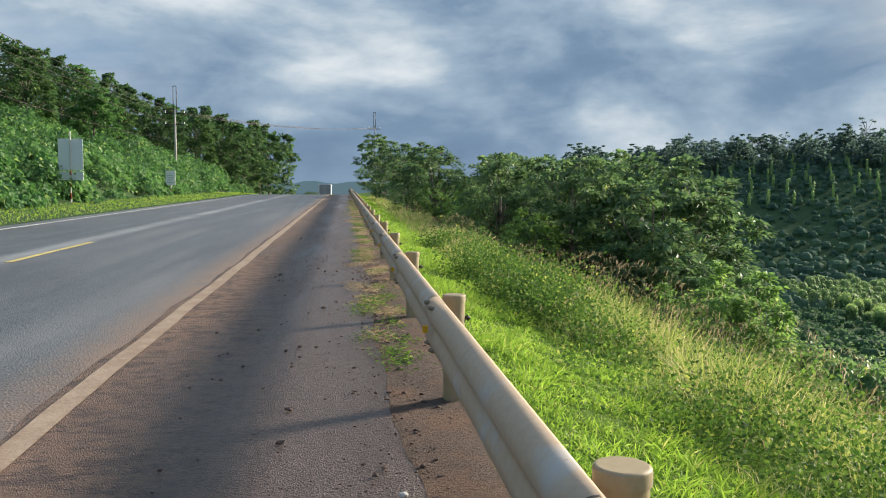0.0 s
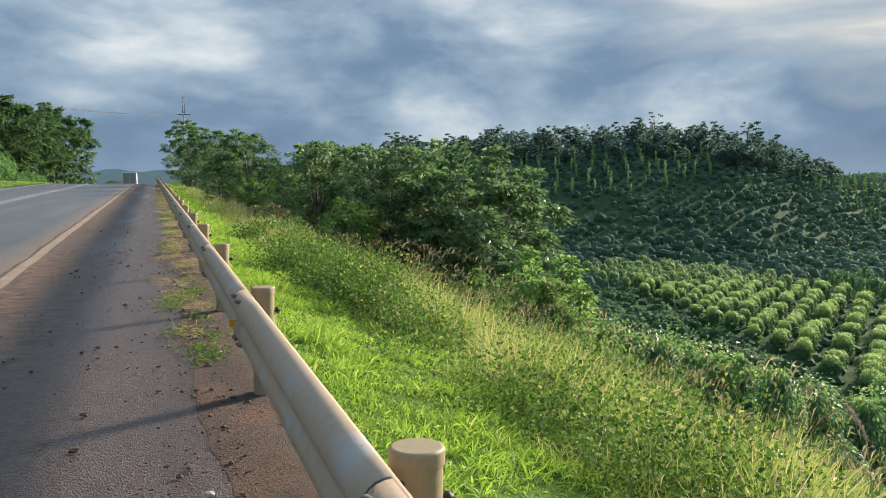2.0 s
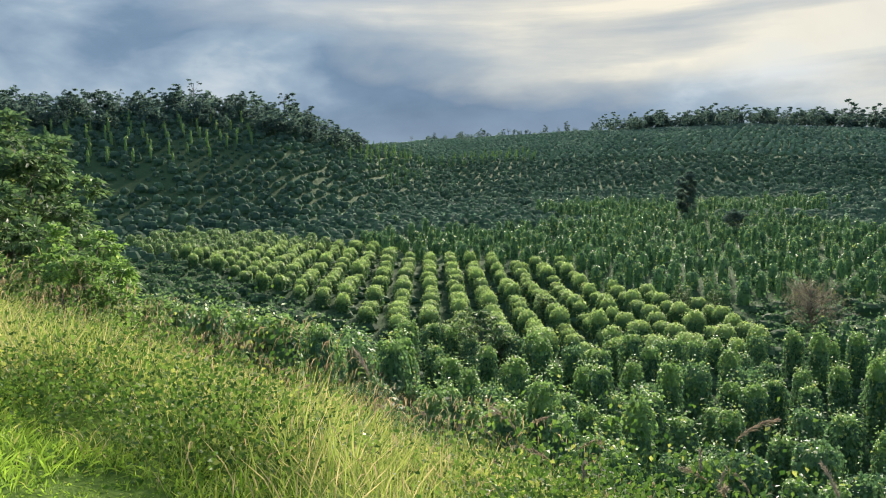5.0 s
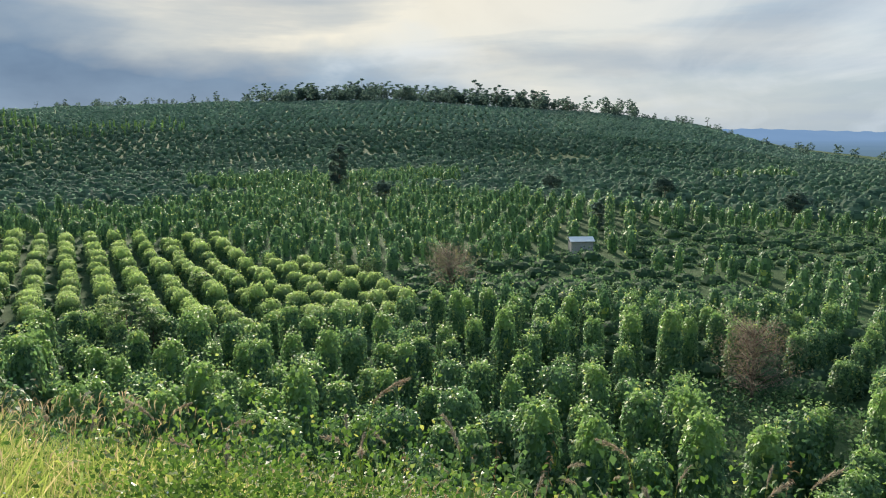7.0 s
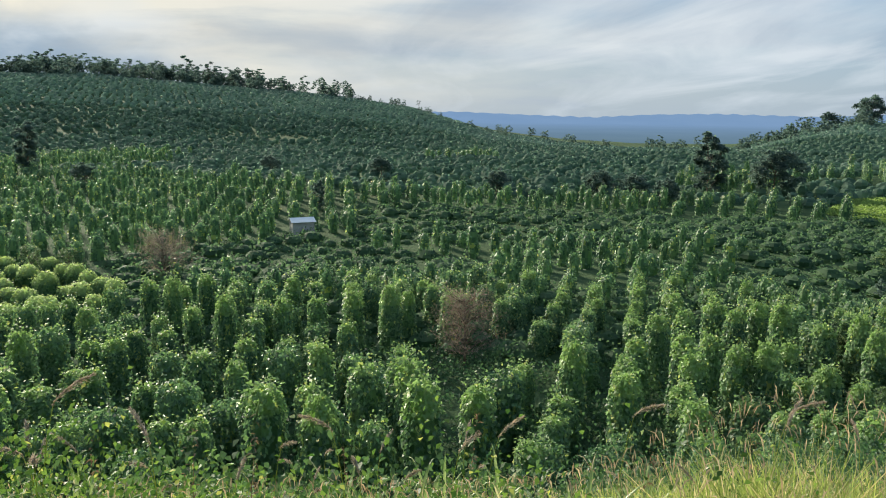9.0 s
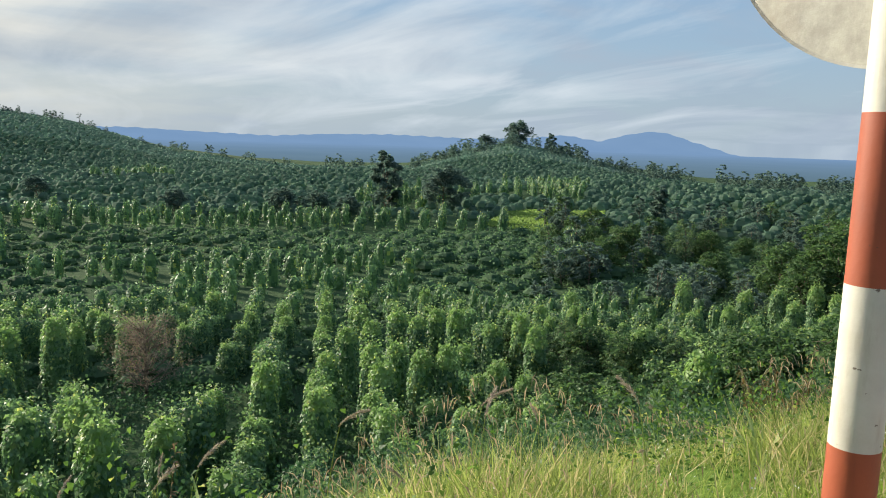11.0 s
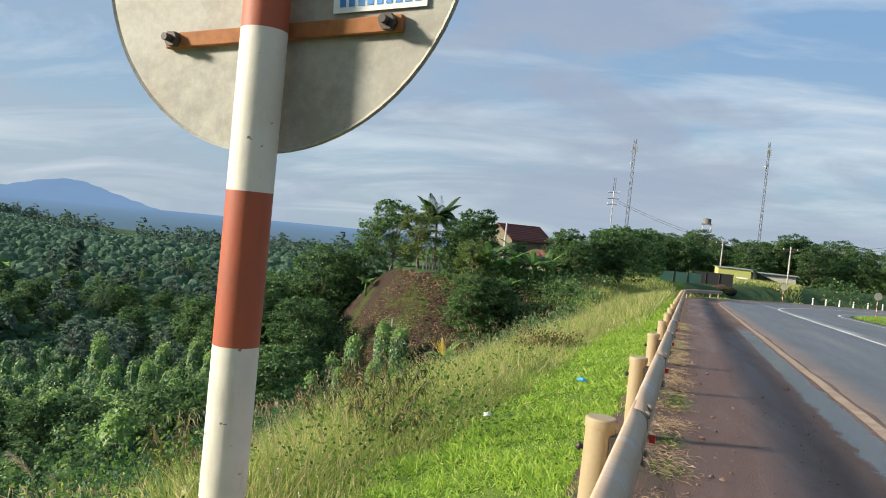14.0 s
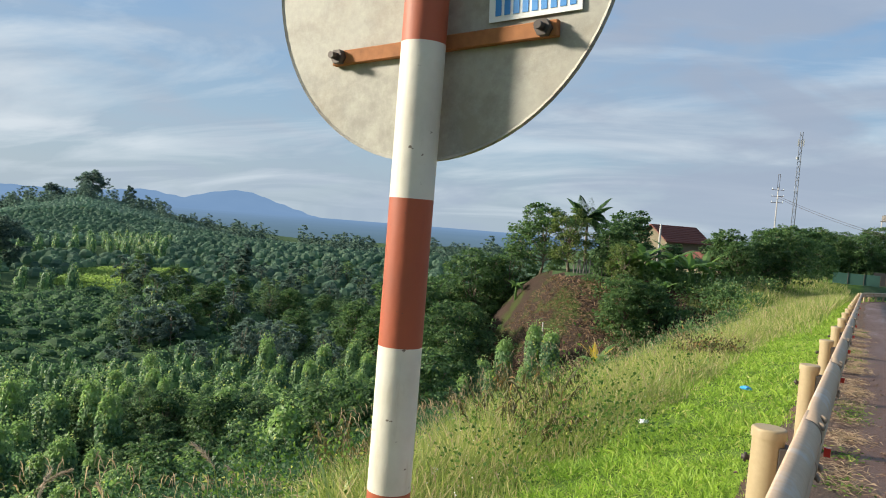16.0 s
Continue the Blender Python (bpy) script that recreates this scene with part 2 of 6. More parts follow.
def b_asphalt(g):
    tc = g.n("ShaderNodeTexCoord").outputs["Object"]
    vor = g.n("ShaderNodeTexVoronoi", {"Vector": tc, "Scale": 55.0})
    chip = g.n("ShaderNodeSeparateXYZ", {0: vor.outputs["Color"]}).outputs[0]
    fine = g.noise(tc, 60.0, 3.0, 0.7)
    st = g.n("ShaderNodeMapping", {"Vector": tc, "Scale": (0.9, 0.035, 1.0)}).outputs[0]
    track = g.noise(st, 1.0, 5.0, 0.6)
    patch = g.noise(g.n("ShaderNodeMapping", {"Vector": tc, "Scale": (1.0, 0.3, 1.0)}).outputs[0], 0.5, 6.0, 0.65)
    x = g.n("ShaderNodeSeparateXYZ", {0: tc}).outputs[0]
    c = g.mix(chip, (0.062, 0.068, 0.076), (0.145, 0.150, 0.158))
    c = g.mix(g.ramp(track, [(0.50, 0.0), (0.66, 0.55)]), c, (0.21, 0.21, 0.21))
    c = g.mix(g.ramp(patch, [(0.52, 0.0), (0.66, 0.45)]), c, (0.055, 0.058, 0.064))
    edge = g.math("MULTIPLY_ADD", g.math("ABSOLUTE", g.math("ADD", x, 1.75)), -1.7, 1.25, clamp=True)
    ragged = g.noise(tc, 2.4, 7.0, 0.7)
    c = g.mix(g.math("MULTIPLY", edge, g.ramp(ragged, [(0.32, 0.35), (0.54, 0.95)])), c, (0.255, 0.165, 0.110))
    strip = g.math("MULTIPLY", g.math("MULTIPLY_ADD", g.math("ABSOLUTE", g.math("ADD", x, 6.1)), -2.6, 1.15, clamp=True), g.ramp(patch, [(0.40, 1.0), (0.60, 0.35)]))
    c = g.mix(g.math("MULTIPLY", strip, 0.8), c, (0.36, 0.36, 0.36))
    r = g.ramp(track, [(0.35, 0.42), (0.65, 0.58)])
    return pbsdf(g, c, r, bump=g.math("ADD", vor.outputs["Distance"], fine), height=0.004)


M["asphalt"] = surface("asphalt", b_asphalt)


def b_shoulder(g):
    tc = g.n("ShaderNodeTexCoord").outputs["Object"]
    grit = g.noise(tc, 45.0, 4.0, 0.7)
    st = g.n("ShaderNodeMapping", {"Vector": tc, "Scale": (1.3, 0.16, 1.0)}).outputs[0]
    wet = g.noise(st, 1.0, 6.0, 0.62, 0.4)
    mud = g.noise(g.n("ShaderNodeMapping", {"Vector": tc, "Scale": (1.0, 1.7, 1.0)}).outputs[0], 4.6, 10.0, 0.78, 0.3)
    x = g.n("ShaderNodeSeparateXYZ", {0: tc}).outputs[0]
    dusty = g.math("MULTIPLY_ADD", g.math("ABSOLUTE", g.math("ADD", x, 1.5)), -0.95, 1.15, clamp=True)
    vor = g.n("ShaderNodeTexVoronoi", {"Vector": tc, "Scale": 105.0})
    chip = g.n("ShaderNodeSeparateXYZ", {0: vor.outputs["Color"]}).outputs[0]
    c = g.mix(g.math("POWER", g.math("MULTIPLY_ADD", chip, 0.75, g.math("MULTIPLY", grit, 0.35)), 2.1), (0.014, 0.011, 0.010), (0.240, 0.185, 0.165))
    c = g.mix(g.math("MULTIPLY", dusty, 0.75), c, g.mix(grit, (0.030, 0.020, 0.015), (0.115, 0.074, 0.052)))
    c = g.mix(g.math("MULTIPLY", g.ramp(mud, [(0.46, 0.0), (0.51, 0.95)]), dusty), c, g.mix(grit, (0.15, 0.088, 0.056), (0.33, 0.205, 0.135)))
    c = g.mix(g.ramp(wet, [(0.46, 0.0), (0.66, 0.5)]), c, (0.058, 0.045, 0.042))
    c = g.mix(0.16, c, (0.20, 0.105, 0.065))
    speck = g.noise(tc, 28.0, 6.0, 0.75)
    c = g.mix(g.ramp(speck, [(0.36, 0.55), (0.50, 0.0)]), c, (0.030, 0.022, 0.020))
    # redder mud and a run of water lower down the road
    y = g.n("ShaderNodeSeparateXYZ", {0: tc}).outputs[1]
    rag = g.math("MULTIPLY_ADD", g.noise(tc, 3.0, 8.0, 0.7), 0.5, -0.25)
    back = g.ramp(g.math("DIVIDE", y, -20.0), [(0.08, 0.0), (0.24, 1.0)])
    tone = g.mix(g.ramp(wet, [(0.40, 0.0), (0.62, 1.0)]), (0.150, 0.074, 0.048), (0.205, 0.118, 0.085))
    c = g.mix(g.math("MULTIPLY", back, 0.78), c, g.mix(grit, g.mix(0.45, tone, (0.02, 0.012, 0.01)), tone))
    run = g.math("MULTIPLY", g.ramp(g.math("MULTIPLY_ADD", g.math("ABSOLUTE", g.math("ADD", g.math("ADD", x, g.math("MULTIPLY", rag, 0.7)), 1.43)), -1.0, 0.5), [(0.27, 0.0), (0.33, 1.0)]), g.ramp(g.math("DIVIDE", y, -40.0), [(0.13, 0.0), (0.18, 1.0), (0.6, 1.0), (0.75, 0.0)]))
    c = g.mix(g.math("MULTIPLY", run, 0.8), c, (0.050, 0.047, 0.047))
    r = g.math("ADD", g.ramp(wet, [(0.42, 0.48), (0.66, 0.30)]), g.math("MULTIPLY", dusty, 0.25))
    r = g.math("ADD", g.math("MULTIPLY", r, g.math("MULTIPLY_ADD", run, -0.82, 1.0)), g.math("MULTIPLY", g.math("SUBTRACT", back, run, clamp=True), 0.10))
    rough = g.math("ADD", vor.outputs["Distance"], g.math("MULTIPLY", grit, 1.3))
    return pbsdf(g, c, r, bump=g.math("MULTIPLY", rough, g.math("MULTIPLY_ADD", run, -0.85, 1.0)), height=0.007)


M["shoulder"] = surface("muddy_shoulder", b_shoulder)


def b_paint(base, dirt):
    def build(g):
        tc = g.n("ShaderNodeTexCoord").outputs["Object"]
        n, n2 = g.noise(tc, 3.0, 6.0, 0.7), g.noise(tc, 40.0, 3.0, 0.7)
        return pbsdf(g, g.mix(g.ramp(g.math("MULTIPLY_ADD", n2, 0.4, g.math("MULTIPLY", n, 0.6)), [(0.40, 0.0), (0.60, 1.0)]), base, dirt), 0.7, bump=n2, height=0.003)
    return build


M["line_white"] = surface("worn_white_line", b_paint((0.40, 0.305, 0.215), (0.26, 0.17, 0.112)))
M["line_white2"] = surface("white_line", b_paint((0.74, 0.72, 0.67), (0.50, 0.46, 0.42)))
M["line_yellow"] = surface("yellow_line", b_paint((0.72, 0.56, 0.16), (0.42, 0.34, 0.16)))


def b_rail(g):
    tc = g.n("ShaderNodeTexCoord").outputs["Object"]
    n, n2 = g.noise(tc, 2.5, 6.0, 0.6), g.noise(tc, 25.0, 4.0, 0.7)
    c = g.mix(n2, (0.40, 0.295, 0.205), (0.55, 0.415, 0.300))
    c = g.mix(g.ramp(n, [(0.54, 0.0), (0.66, 0.60)]), c, (0.47, 0.47, 0.46))
    c = g.mix(g.ramp(n2, [(0.66, 0.0), (0.74, 0.6)]), c, (0.20, 0.11, 0.065))
    return pbsdf(g, c, g.ramp(n, [(0.4, 0.85), (0.65, 0.65)]), 0.0, bump=n2, height=0.001, spec=0.25)


M["rail"] = surface("dusty_galvanised_steel", b_rail)


def b_post(g):
    tc = g.n("ShaderNodeTexCoord").outputs["Object"]
    n, n2 = g.noise(tc, 4.0, 6.0, 0.65), g.noise(tc, 40.0, 4.0, 0.7)
    c = g.mix(n2, (0.29, 0.222, 0.126), (0.40, 0.315, 0.192))
    c = g.mix(g.ramp(n, [(0.55, 0.0), (0.70, 0.6)]), c, (0.26, 0.17, 0.10))
    return pbsdf(g, c, 0.6, 0.0, bump=n2, height=0.001)


M["post"] = surface("cream_painted_steel", b_post)


def plain(name, c, rough=0.6, metal=0.0, var=0.25, scale=8.0, bump=0.001):
    def build(g):
        tc = g.n("ShaderNodeTexCoord").outputs["Object"]
        n = g.noise(tc, scale, 6.0, 0.65)
        col = g.mix(n, tuple(v * (1 - var) for v in c), tuple(min(1.0, v * (1 + var)) for v in c))
        return pbsdf(g, col, rough, metal, bump=n, height=bump)
    return surface(name, build)




def b_pole(base, grime):
    def build(g):
        tc = g.n("ShaderNodeTexCoord").outputs["Object"]
        up = g.n("ShaderNodeMapping", {"Vector": tc, "Scale": (1.0, 1.0, 0.18)}).outputs[0]
        run, blot, chip = g.noise(up, 30.0, 6.0, 0.65), g.noise(tc, 7.0, 6.0, 0.65), g.noise(tc, 42.0, 3.0, 0.6)
        c = g.mix(g.ramp(blot, [(0.42, 0.0), (0.70, 0.38)]), base, grime)
        c = g.mix(g.ramp(run, [(0.56, 0.0), (0.70, 0.45)]), c, grime)
        c = g.mix(g.ramp(chip, [(0.70, 0.0), (0.73, 0.85)]), c, (0.10, 0.065, 0.045))
        return pbsdf(g, c, 0.6, bump=g.math("ADD", chip, blot), height=0.0008)
    return build


M["pole_white"] = surface("white_pole_paint", b_pole((0.61, 0.59, 0.52), (0.40, 0.36, 0.28)))
M["pole_red"] = surface("red_pole_paint", b_pole((0.34, 0.078, 0.034), (0.22, 0.060, 0.035)))


def b_plate(g):
    tc = g.n("ShaderNodeTexCoord").outputs["Object"]
    a, b, c3 = g.noise(tc, 60.0, 4.0, 0.7), g.noise(tc, 9.0, 7.0, 0.7), g.noise(tc, 2.5, 6.0, 0.6)
    c = g.mix(a, (0.26, 0.26, 0.23), (0.44, 0.43, 0.38))
    c = g.mix(g.ramp(b, [(0.46, 0.0), (0.62, 0.65)]), c, (0.21, 0.205, 0.18))
    c = g.mix(g.ramp(c3, [(0.50, 0.0), (0.70, 0.35)]), c, (0.34, 0.26, 0.16))
    return pbsdf(g, c, 0.62, 0.0, bump=a, height=0.0006, spec=0.35)


M["plate"] = surface("galvanised_plate", b_plate)
M["bolt"] = plain("dusty_bolt_head", (0.20, 0.150, 0.105), 0.7, 0, 0.3, 30.0)
M["mast"] = plain("grey_galvanised_mast", (0.13, 0.14, 0.15), 0.6, 0.2)
M["rust"] = plain("rusty_steel", (0.30, 0.12, 0.04), 0.8, 0.1, 0.6, 30.0)
M["steel_dark"] = plain("dark_steel", (0.06, 0.05, 0.045), 0.6, 0.4)
M["concrete"] = plain("concrete", (0.42, 0.40, 0.37), 0.85, 0, 0.2, 3.0)
M["white"] = plain("white_paint", (0.82, 0.82, 0.80), 0.5, 0, 0.08)
M["blue"] = plain("blue_print", (0.03, 0.22, 0.55), 0.5)
M["amber"] = plain("amber_reflector", (0.75, 0.42, 0.02), 0.3)
M["redref"] = plain("red_reflector", (0.55, 0.03, 0.02), 0.3)
M["orange"] = plain("orange_sign", (0.80, 0.28, 0.02), 0.5)
M["roof"] = plain("rust_red_tile", (0.150, 0.050, 0.038), 0.8, 0, 0.3, 5.0)
M["wall"] = plain("ochre_plaster", (0.15, 0.130, 0.085), 0.85, 0, 0.2, 1.5)
M["tin"] = plain("corrugated_tin", (0.30, 0.315, 0.315), 0.6, 0.2, 0.25, 2.0)
M["green_sheet"] = plain("green_sheet", (0.028, 0.085, 0.070), 0.6, 0, 0.3, 1.0)
M["yellow_wall"] = plain("lime_yellow_wall", (0.40, 0.42, 0.13), 0.7, 0, 0.1)
M["tower"] = plain("grey_weathered_tank", (0.16, 0.15, 0.14), 0.8, 0, 0.25, 2.0)
M["sheet"] = plain("pale_grey_sheet", (0.66, 0.70, 0.68), 0.6, 0, 0.1)
M["net"] = plain("black_shade_net", (0.02, 0.022, 0.024), 0.9, 0, 0.4)
M["stone"] = plain("gravel", (0.13, 0.085, 0.065), 0.85, 0, 0.5, 20.0)
M["glass"] = plain("dark_window_glass", (0.03, 0.035, 0.04), 0.1, 0, 0.1)
M["blue_plastic"] = plain("blue_plastic", (0.05, 0.33, 0.75), 0.35, 0, 0.1)
M["white_plastic"] = plain("white_plastic", (0.72, 0.74, 0.72), 0.35, 0, 0.1)


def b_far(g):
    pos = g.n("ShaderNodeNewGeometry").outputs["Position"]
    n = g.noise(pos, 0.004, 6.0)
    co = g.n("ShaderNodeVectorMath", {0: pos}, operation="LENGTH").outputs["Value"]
    # haze is painted into a glowing colour here, bluer with distance
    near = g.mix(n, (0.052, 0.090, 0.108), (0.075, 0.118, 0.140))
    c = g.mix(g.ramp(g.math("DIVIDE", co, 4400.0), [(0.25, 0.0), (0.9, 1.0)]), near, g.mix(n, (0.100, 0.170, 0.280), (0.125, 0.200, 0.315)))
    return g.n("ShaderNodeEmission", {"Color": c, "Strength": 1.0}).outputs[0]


M["far"] = surface("blue_haze_glow", b_far)


# ---- mesh helpers ----
def as_mesh(name, V, F, mat, smooth=False):
    me = bpy.data.meshes.new(name)
    me.from_pydata([tuple(map(float, v)) for v in V], [], [tuple(map(int, f)) for f in F])
    if smooth:
        me.polygons.foreach_set("use_smooth", [True] * len(me.polygons))
    me.materials.append(mat)
    return me


def quad_mesh(name, Q, mat):
    """A mesh of loose four-cornered leaves: Q is n x 4 x 3."""
    Q = np.asarray(Q, np.float32)
    n = len(Q)
    me = bpy.data.meshes.new(name)
    me.vertices.add(4 * n)
    me.vertices.foreach_set("co", Q.reshape(-1))
    me.loops.add(4 * n)
    me.loops.foreach_set("vertex_index", np.arange(4 * n, dtype=np.int32))
    me.polygons.add(n)
    me.polygons.foreach_set("loop_start", np.arange(0, 4 * n, 4, dtype=np.int32))
    me.update(calc_edges=True)
    me.materials.append(mat)
    return me


def part(name, data, mat, parent, label=""):
    """One mesh object under a thing or a part; data is a bmesh or a mesh."""
    if isinstance(data, bmesh.types.BMesh):
        me = bpy.data.meshes.new(name)
        data.to_mesh(me)
        data.free()
        me.materials.append(mat)
        data = me
    ob = new(name, data)
    ob.parent = parent
    return tagged(ob, label) if label else ob


def thing(name, label, category, group="", kind="", data=None, at=None):
    ob = new(name, data)
    if at is not None:
        ob.matrix_basis = at
    return tagged(ob, label, category, group, kind)


def bm_cyl(r1, r2, z0, z1, seg=16, x=0.0, y=0.0, bm=None, bevel=0.0):
    bm = bm or bmesh.new()
    prof = [(r1, z0), (r2, z1)] if not bevel else [(r1, z0), (r2, z1 - bevel), (r2 - bevel * 0.08, z1 - bevel * 0.62), (r2 - bevel * 0.29, z1 - bevel * 0.29), (r2 - bevel * 0.62, z1 - bevel * 0.08), (r2 - bevel, z1)]
    rings = [[bm.verts.new((x + r * math.cos(2 * math.pi * i / seg), y + r * math.sin(2 * math.pi * i / seg), z)) for i in range(seg)] for r, z in prof]
    for a, b in zip(rings, rings[1:]):
        for i in range(seg):
            f = bm.faces.new((a[i], a[(i + 1) % seg], b[(i + 1) % seg], b[i]))
            f.smooth = True
    for cap in (bm.faces.new(rings[-1]), bm.faces.new(rings[0][::-1])):
        for e in cap.edges:
            e.smooth = False
    return bm


def bm_box(x0, x1, y0, y1, z0, z1, bm=None, bevel=0.0):
    bm = bm or bmesh.new()
    v = [bm.verts.new((x, y, z)) for z in (z0, z1) for y in (y0, y1) for x in (x0, x1)]
    fs = [bm.faces.new([v[i] for i in f]) for f in ((0, 2, 3, 1), (4, 5, 7, 6), (0, 1, 5, 4), (2, 6, 7, 3), (0, 4, 6, 2), (1, 3, 7, 5))]
    if bevel:
        es = {e for f in fs for e in f.edges}
        bmesh.ops.bevel(bm, geom=list(es), offset=bevel, segments=1, affect="EDGES")
    return bm


def bm_tube(points, radii, seg=8, bm=None):
    """A round bar along points."""
    bm = bm or bmesh.new()
    pts = [Vector(p) for p in points]
    rings = []
    for i, p in enumerate(pts):
        d = (pts[min(i + 1, len(pts) - 1)] - pts[max(i - 1, 0)]).normalized()
        u = d.cross(Vector((0.31, 0.9, 0.2))).normalized()
        w = d.cross(u)
        r = radii[i] if isinstance(radii, (list, tuple)) else radii
        rings.append([bm.verts.new(p + u * (r * math.cos(2 * math.pi * k / seg)) + w * (r * math.sin(2 * math.pi * k / seg))) for k in range(seg)])
    for a, b in zip(rings, rings[1:]):
        for k in range(seg):
            f = bm.faces.new((a[k], a[(k + 1) % seg], b[(k + 1) % seg], b[k]))
            f.smooth = True
    bm.faces.new(rings[0][::-1])
    bm.faces.new(rings[-1])
    return bm


def unit(a):
    return a / np.maximum(np.linalg.norm(a, axis=-1, keepdims=True), 1e-9)


def leaf_quads(P, D, length, width, rng, droop=0.25, face=None, tilt=0.5):
    """Folded, pointed leaves at P that point along D, with their upper side towards face."""
    n = len(P)
    D = unit(D)
    S = unit(np.cross(D, rng.normal(size=(n, 3)) if face is None else unit(face) + rng.normal(0, tilt, (n, 3))))
    U = np.cross(S, D)
    L = (np.asarray(length) * rng.uniform(0.7, 1.25, n))[:, None]
    W = (np.asarray(width) * rng.uniform(0.75, 1.2, n))[:, None]
    mid = P + D * L * 0.45
    tip = P + D * L - np.array([0, 0, 1.0]) * L * droop
    fold = U * W * 0.18
    return np.stack([P, mid + S * W * 0.5 + fold, tip, mid - S * W * 0.5 + fold], 1)


# ---- the lie of the land ----
BEND, RADIUS = -55.0, 80.0


def road_coords(x, y):
    """Distance along the road and to its right, for a road that is straight and then bends away behind."""
    x, y = np.asarray(x, float), np.asarray(y, float)
    ang = np.arctan2(-(y - BEND), x + RADIUS)
    ang = np.clip(ang, 0, 1.75)
    r = np.hypot(x + RADIUS, y - BEND)
    return np.where(y > BEND, y, BEND - RADIUS * ang), np.where(y > BEND, x, r - RADIUS)


def road_point(s, off):
    if s >= BEND:
        return off, s
    a = (BEND - s) / RADIUS
    return -RADIUS + (RADIUS + off) * math.cos(a), BEND - (RADIUS + off) * math.sin(a)


def road_z(s):
    s = np.asarray(s, float)
    k = np.clip(s - 80, 0, 70)
    up = 0.0388 * s - 0.00055 * k * k - np.where(s > 150, (s - 150) * 0.038, 0)
    dn = 0.0372 * s + 0.00022 * np.clip(-s - 70, 0, 90) ** 2
    return np.where(s > 0, up, dn)


R_OFF = [-400, -120, -60, -34, -24, -18, -15.5, -13.8, -11.6, -10.9, 0.35, 0.9, 2.0, 3.5, 5.0, 7.0, 9.0, 12.0, 16.0, 22.0, 29.0, 60.0, 500.0]
R_DZ = [16, 13, 9.0, 7.2, 5.2, 2.8, 0.9, 0.25, 0.06, -0.03, -0.03, -0.06, -0.33, -0.78, -1.40, -2.45, -3.6, -5.5, -8.0, -11.0, -13.4, -40.0, -260.0]
# azimuth (clockwise from +y), where the hill begins, where it crests, how high it crests
HILLS = [(0, 120, 300, 8), (15, 130, 270, 15), (24, 130, 240, 15.5), (35, 135, 240, 17), (42, 140, 245, 13.5), (47, 155, 270, 6.5),
         (52, 190, 420, 12), (62, 200, 430, 15), (74, 200, 430, 16.5), (84, 210, 430, 11.5), (91, 210, 430, 7), (96, 210, 430, 2),
         (102, 210, 420, -11), (107, 200, 420, -16), (112, 200, 400, -17.5), (119, 200, 400, -16.5), (123, 210, 400, -7), (126.5, 210, 400, -2.5),
         (130, 210, 400, -7), (135, 200, 400, -15), (140, 200, 400, -20), (150, 160, 330, -15), (165, 120, 300, -8), (180, 120, 300, -6)]
HILLS = np.array(HILLS, float)


def ease(t):
    t = np.clip(t, 0, 1)
    return t * t * (3 - 2 * t)


def wobble(x, y):
    return np.sin(x * 0.061 + 1.3) * np.cos(y * 0.053 - 0.4) + 0.6 * np.sin(x * 0.13 - y * 0.11) + 0.35 * np.sin(x * 0.31 + y * 0.27)


def valley_z(x, y):
    d, az = np.hypot(x, y), np.degrees(np.arctan2(x, y))
    d0, dc, zc = (np.interp(np.abs(az), HILLS[:, 0], HILLS[:, k]) for k in (1, 2, 3))
    base = -12.2 + 2.0 * ease((d - 70) / 90)
    z = base + (zc - base) * ease((d - d0) / (dc - d0)) ** 0.85
    far = -70.0
    z = z + (far - z) * ease((d - dc * 1.15) / (dc * 1.8))
    return z + 0.25 * wobble(x, y) * ease((d - 20) / 60)


def plateau(x, y):
    """The levelled house plot behind, with its cut bank."""
    ex = ease((31.0 - 0.28 * (y + 52) - x + 0.8 * np.sin(y * 0.5)) / 12.0)
    ey = ease((-46.0 - y + 0.9 * np.sin(x * 0.45)) / 11.0)
    return ex * ey


def ground_z(x, y):
    x, y = np.asarray(x, float), np.asarray(y, float)
    s, off = road_coords(x, y)
    cross = road_z(np.clip(s, -190, 260)) + np.interp(off, R_OFF, R_DZ)
    val = valley_z(x, y)
    k = 1.4
    hi = np.maximum(cross, val)
    z = hi + k * np.log1p(np.exp(-np.abs(cross - val) / k)) * 0.6 * (off > 9)
    p = plateau(x, y) * ease((off - 3) / 4)
    top = -2.1 - 0.006 * (-52 - y)
    z = np.where(off > 3, z + (np.maximum(top, z) - z) * p, z)
    rough = 0.05 * np.sin(x * 2.1 + y * 1.3) * np.sin(y * 1.7 - x * 0.6) * ease((off - 2) / 3)
    d = np.hypot(x, y)
    return np.where(off < -14, np.minimum(cross + 0.3 * wobble(x, y), 40), z + rough) - np.where(d > 900, (d - 900) * 0.02, 0) * (off < 0)


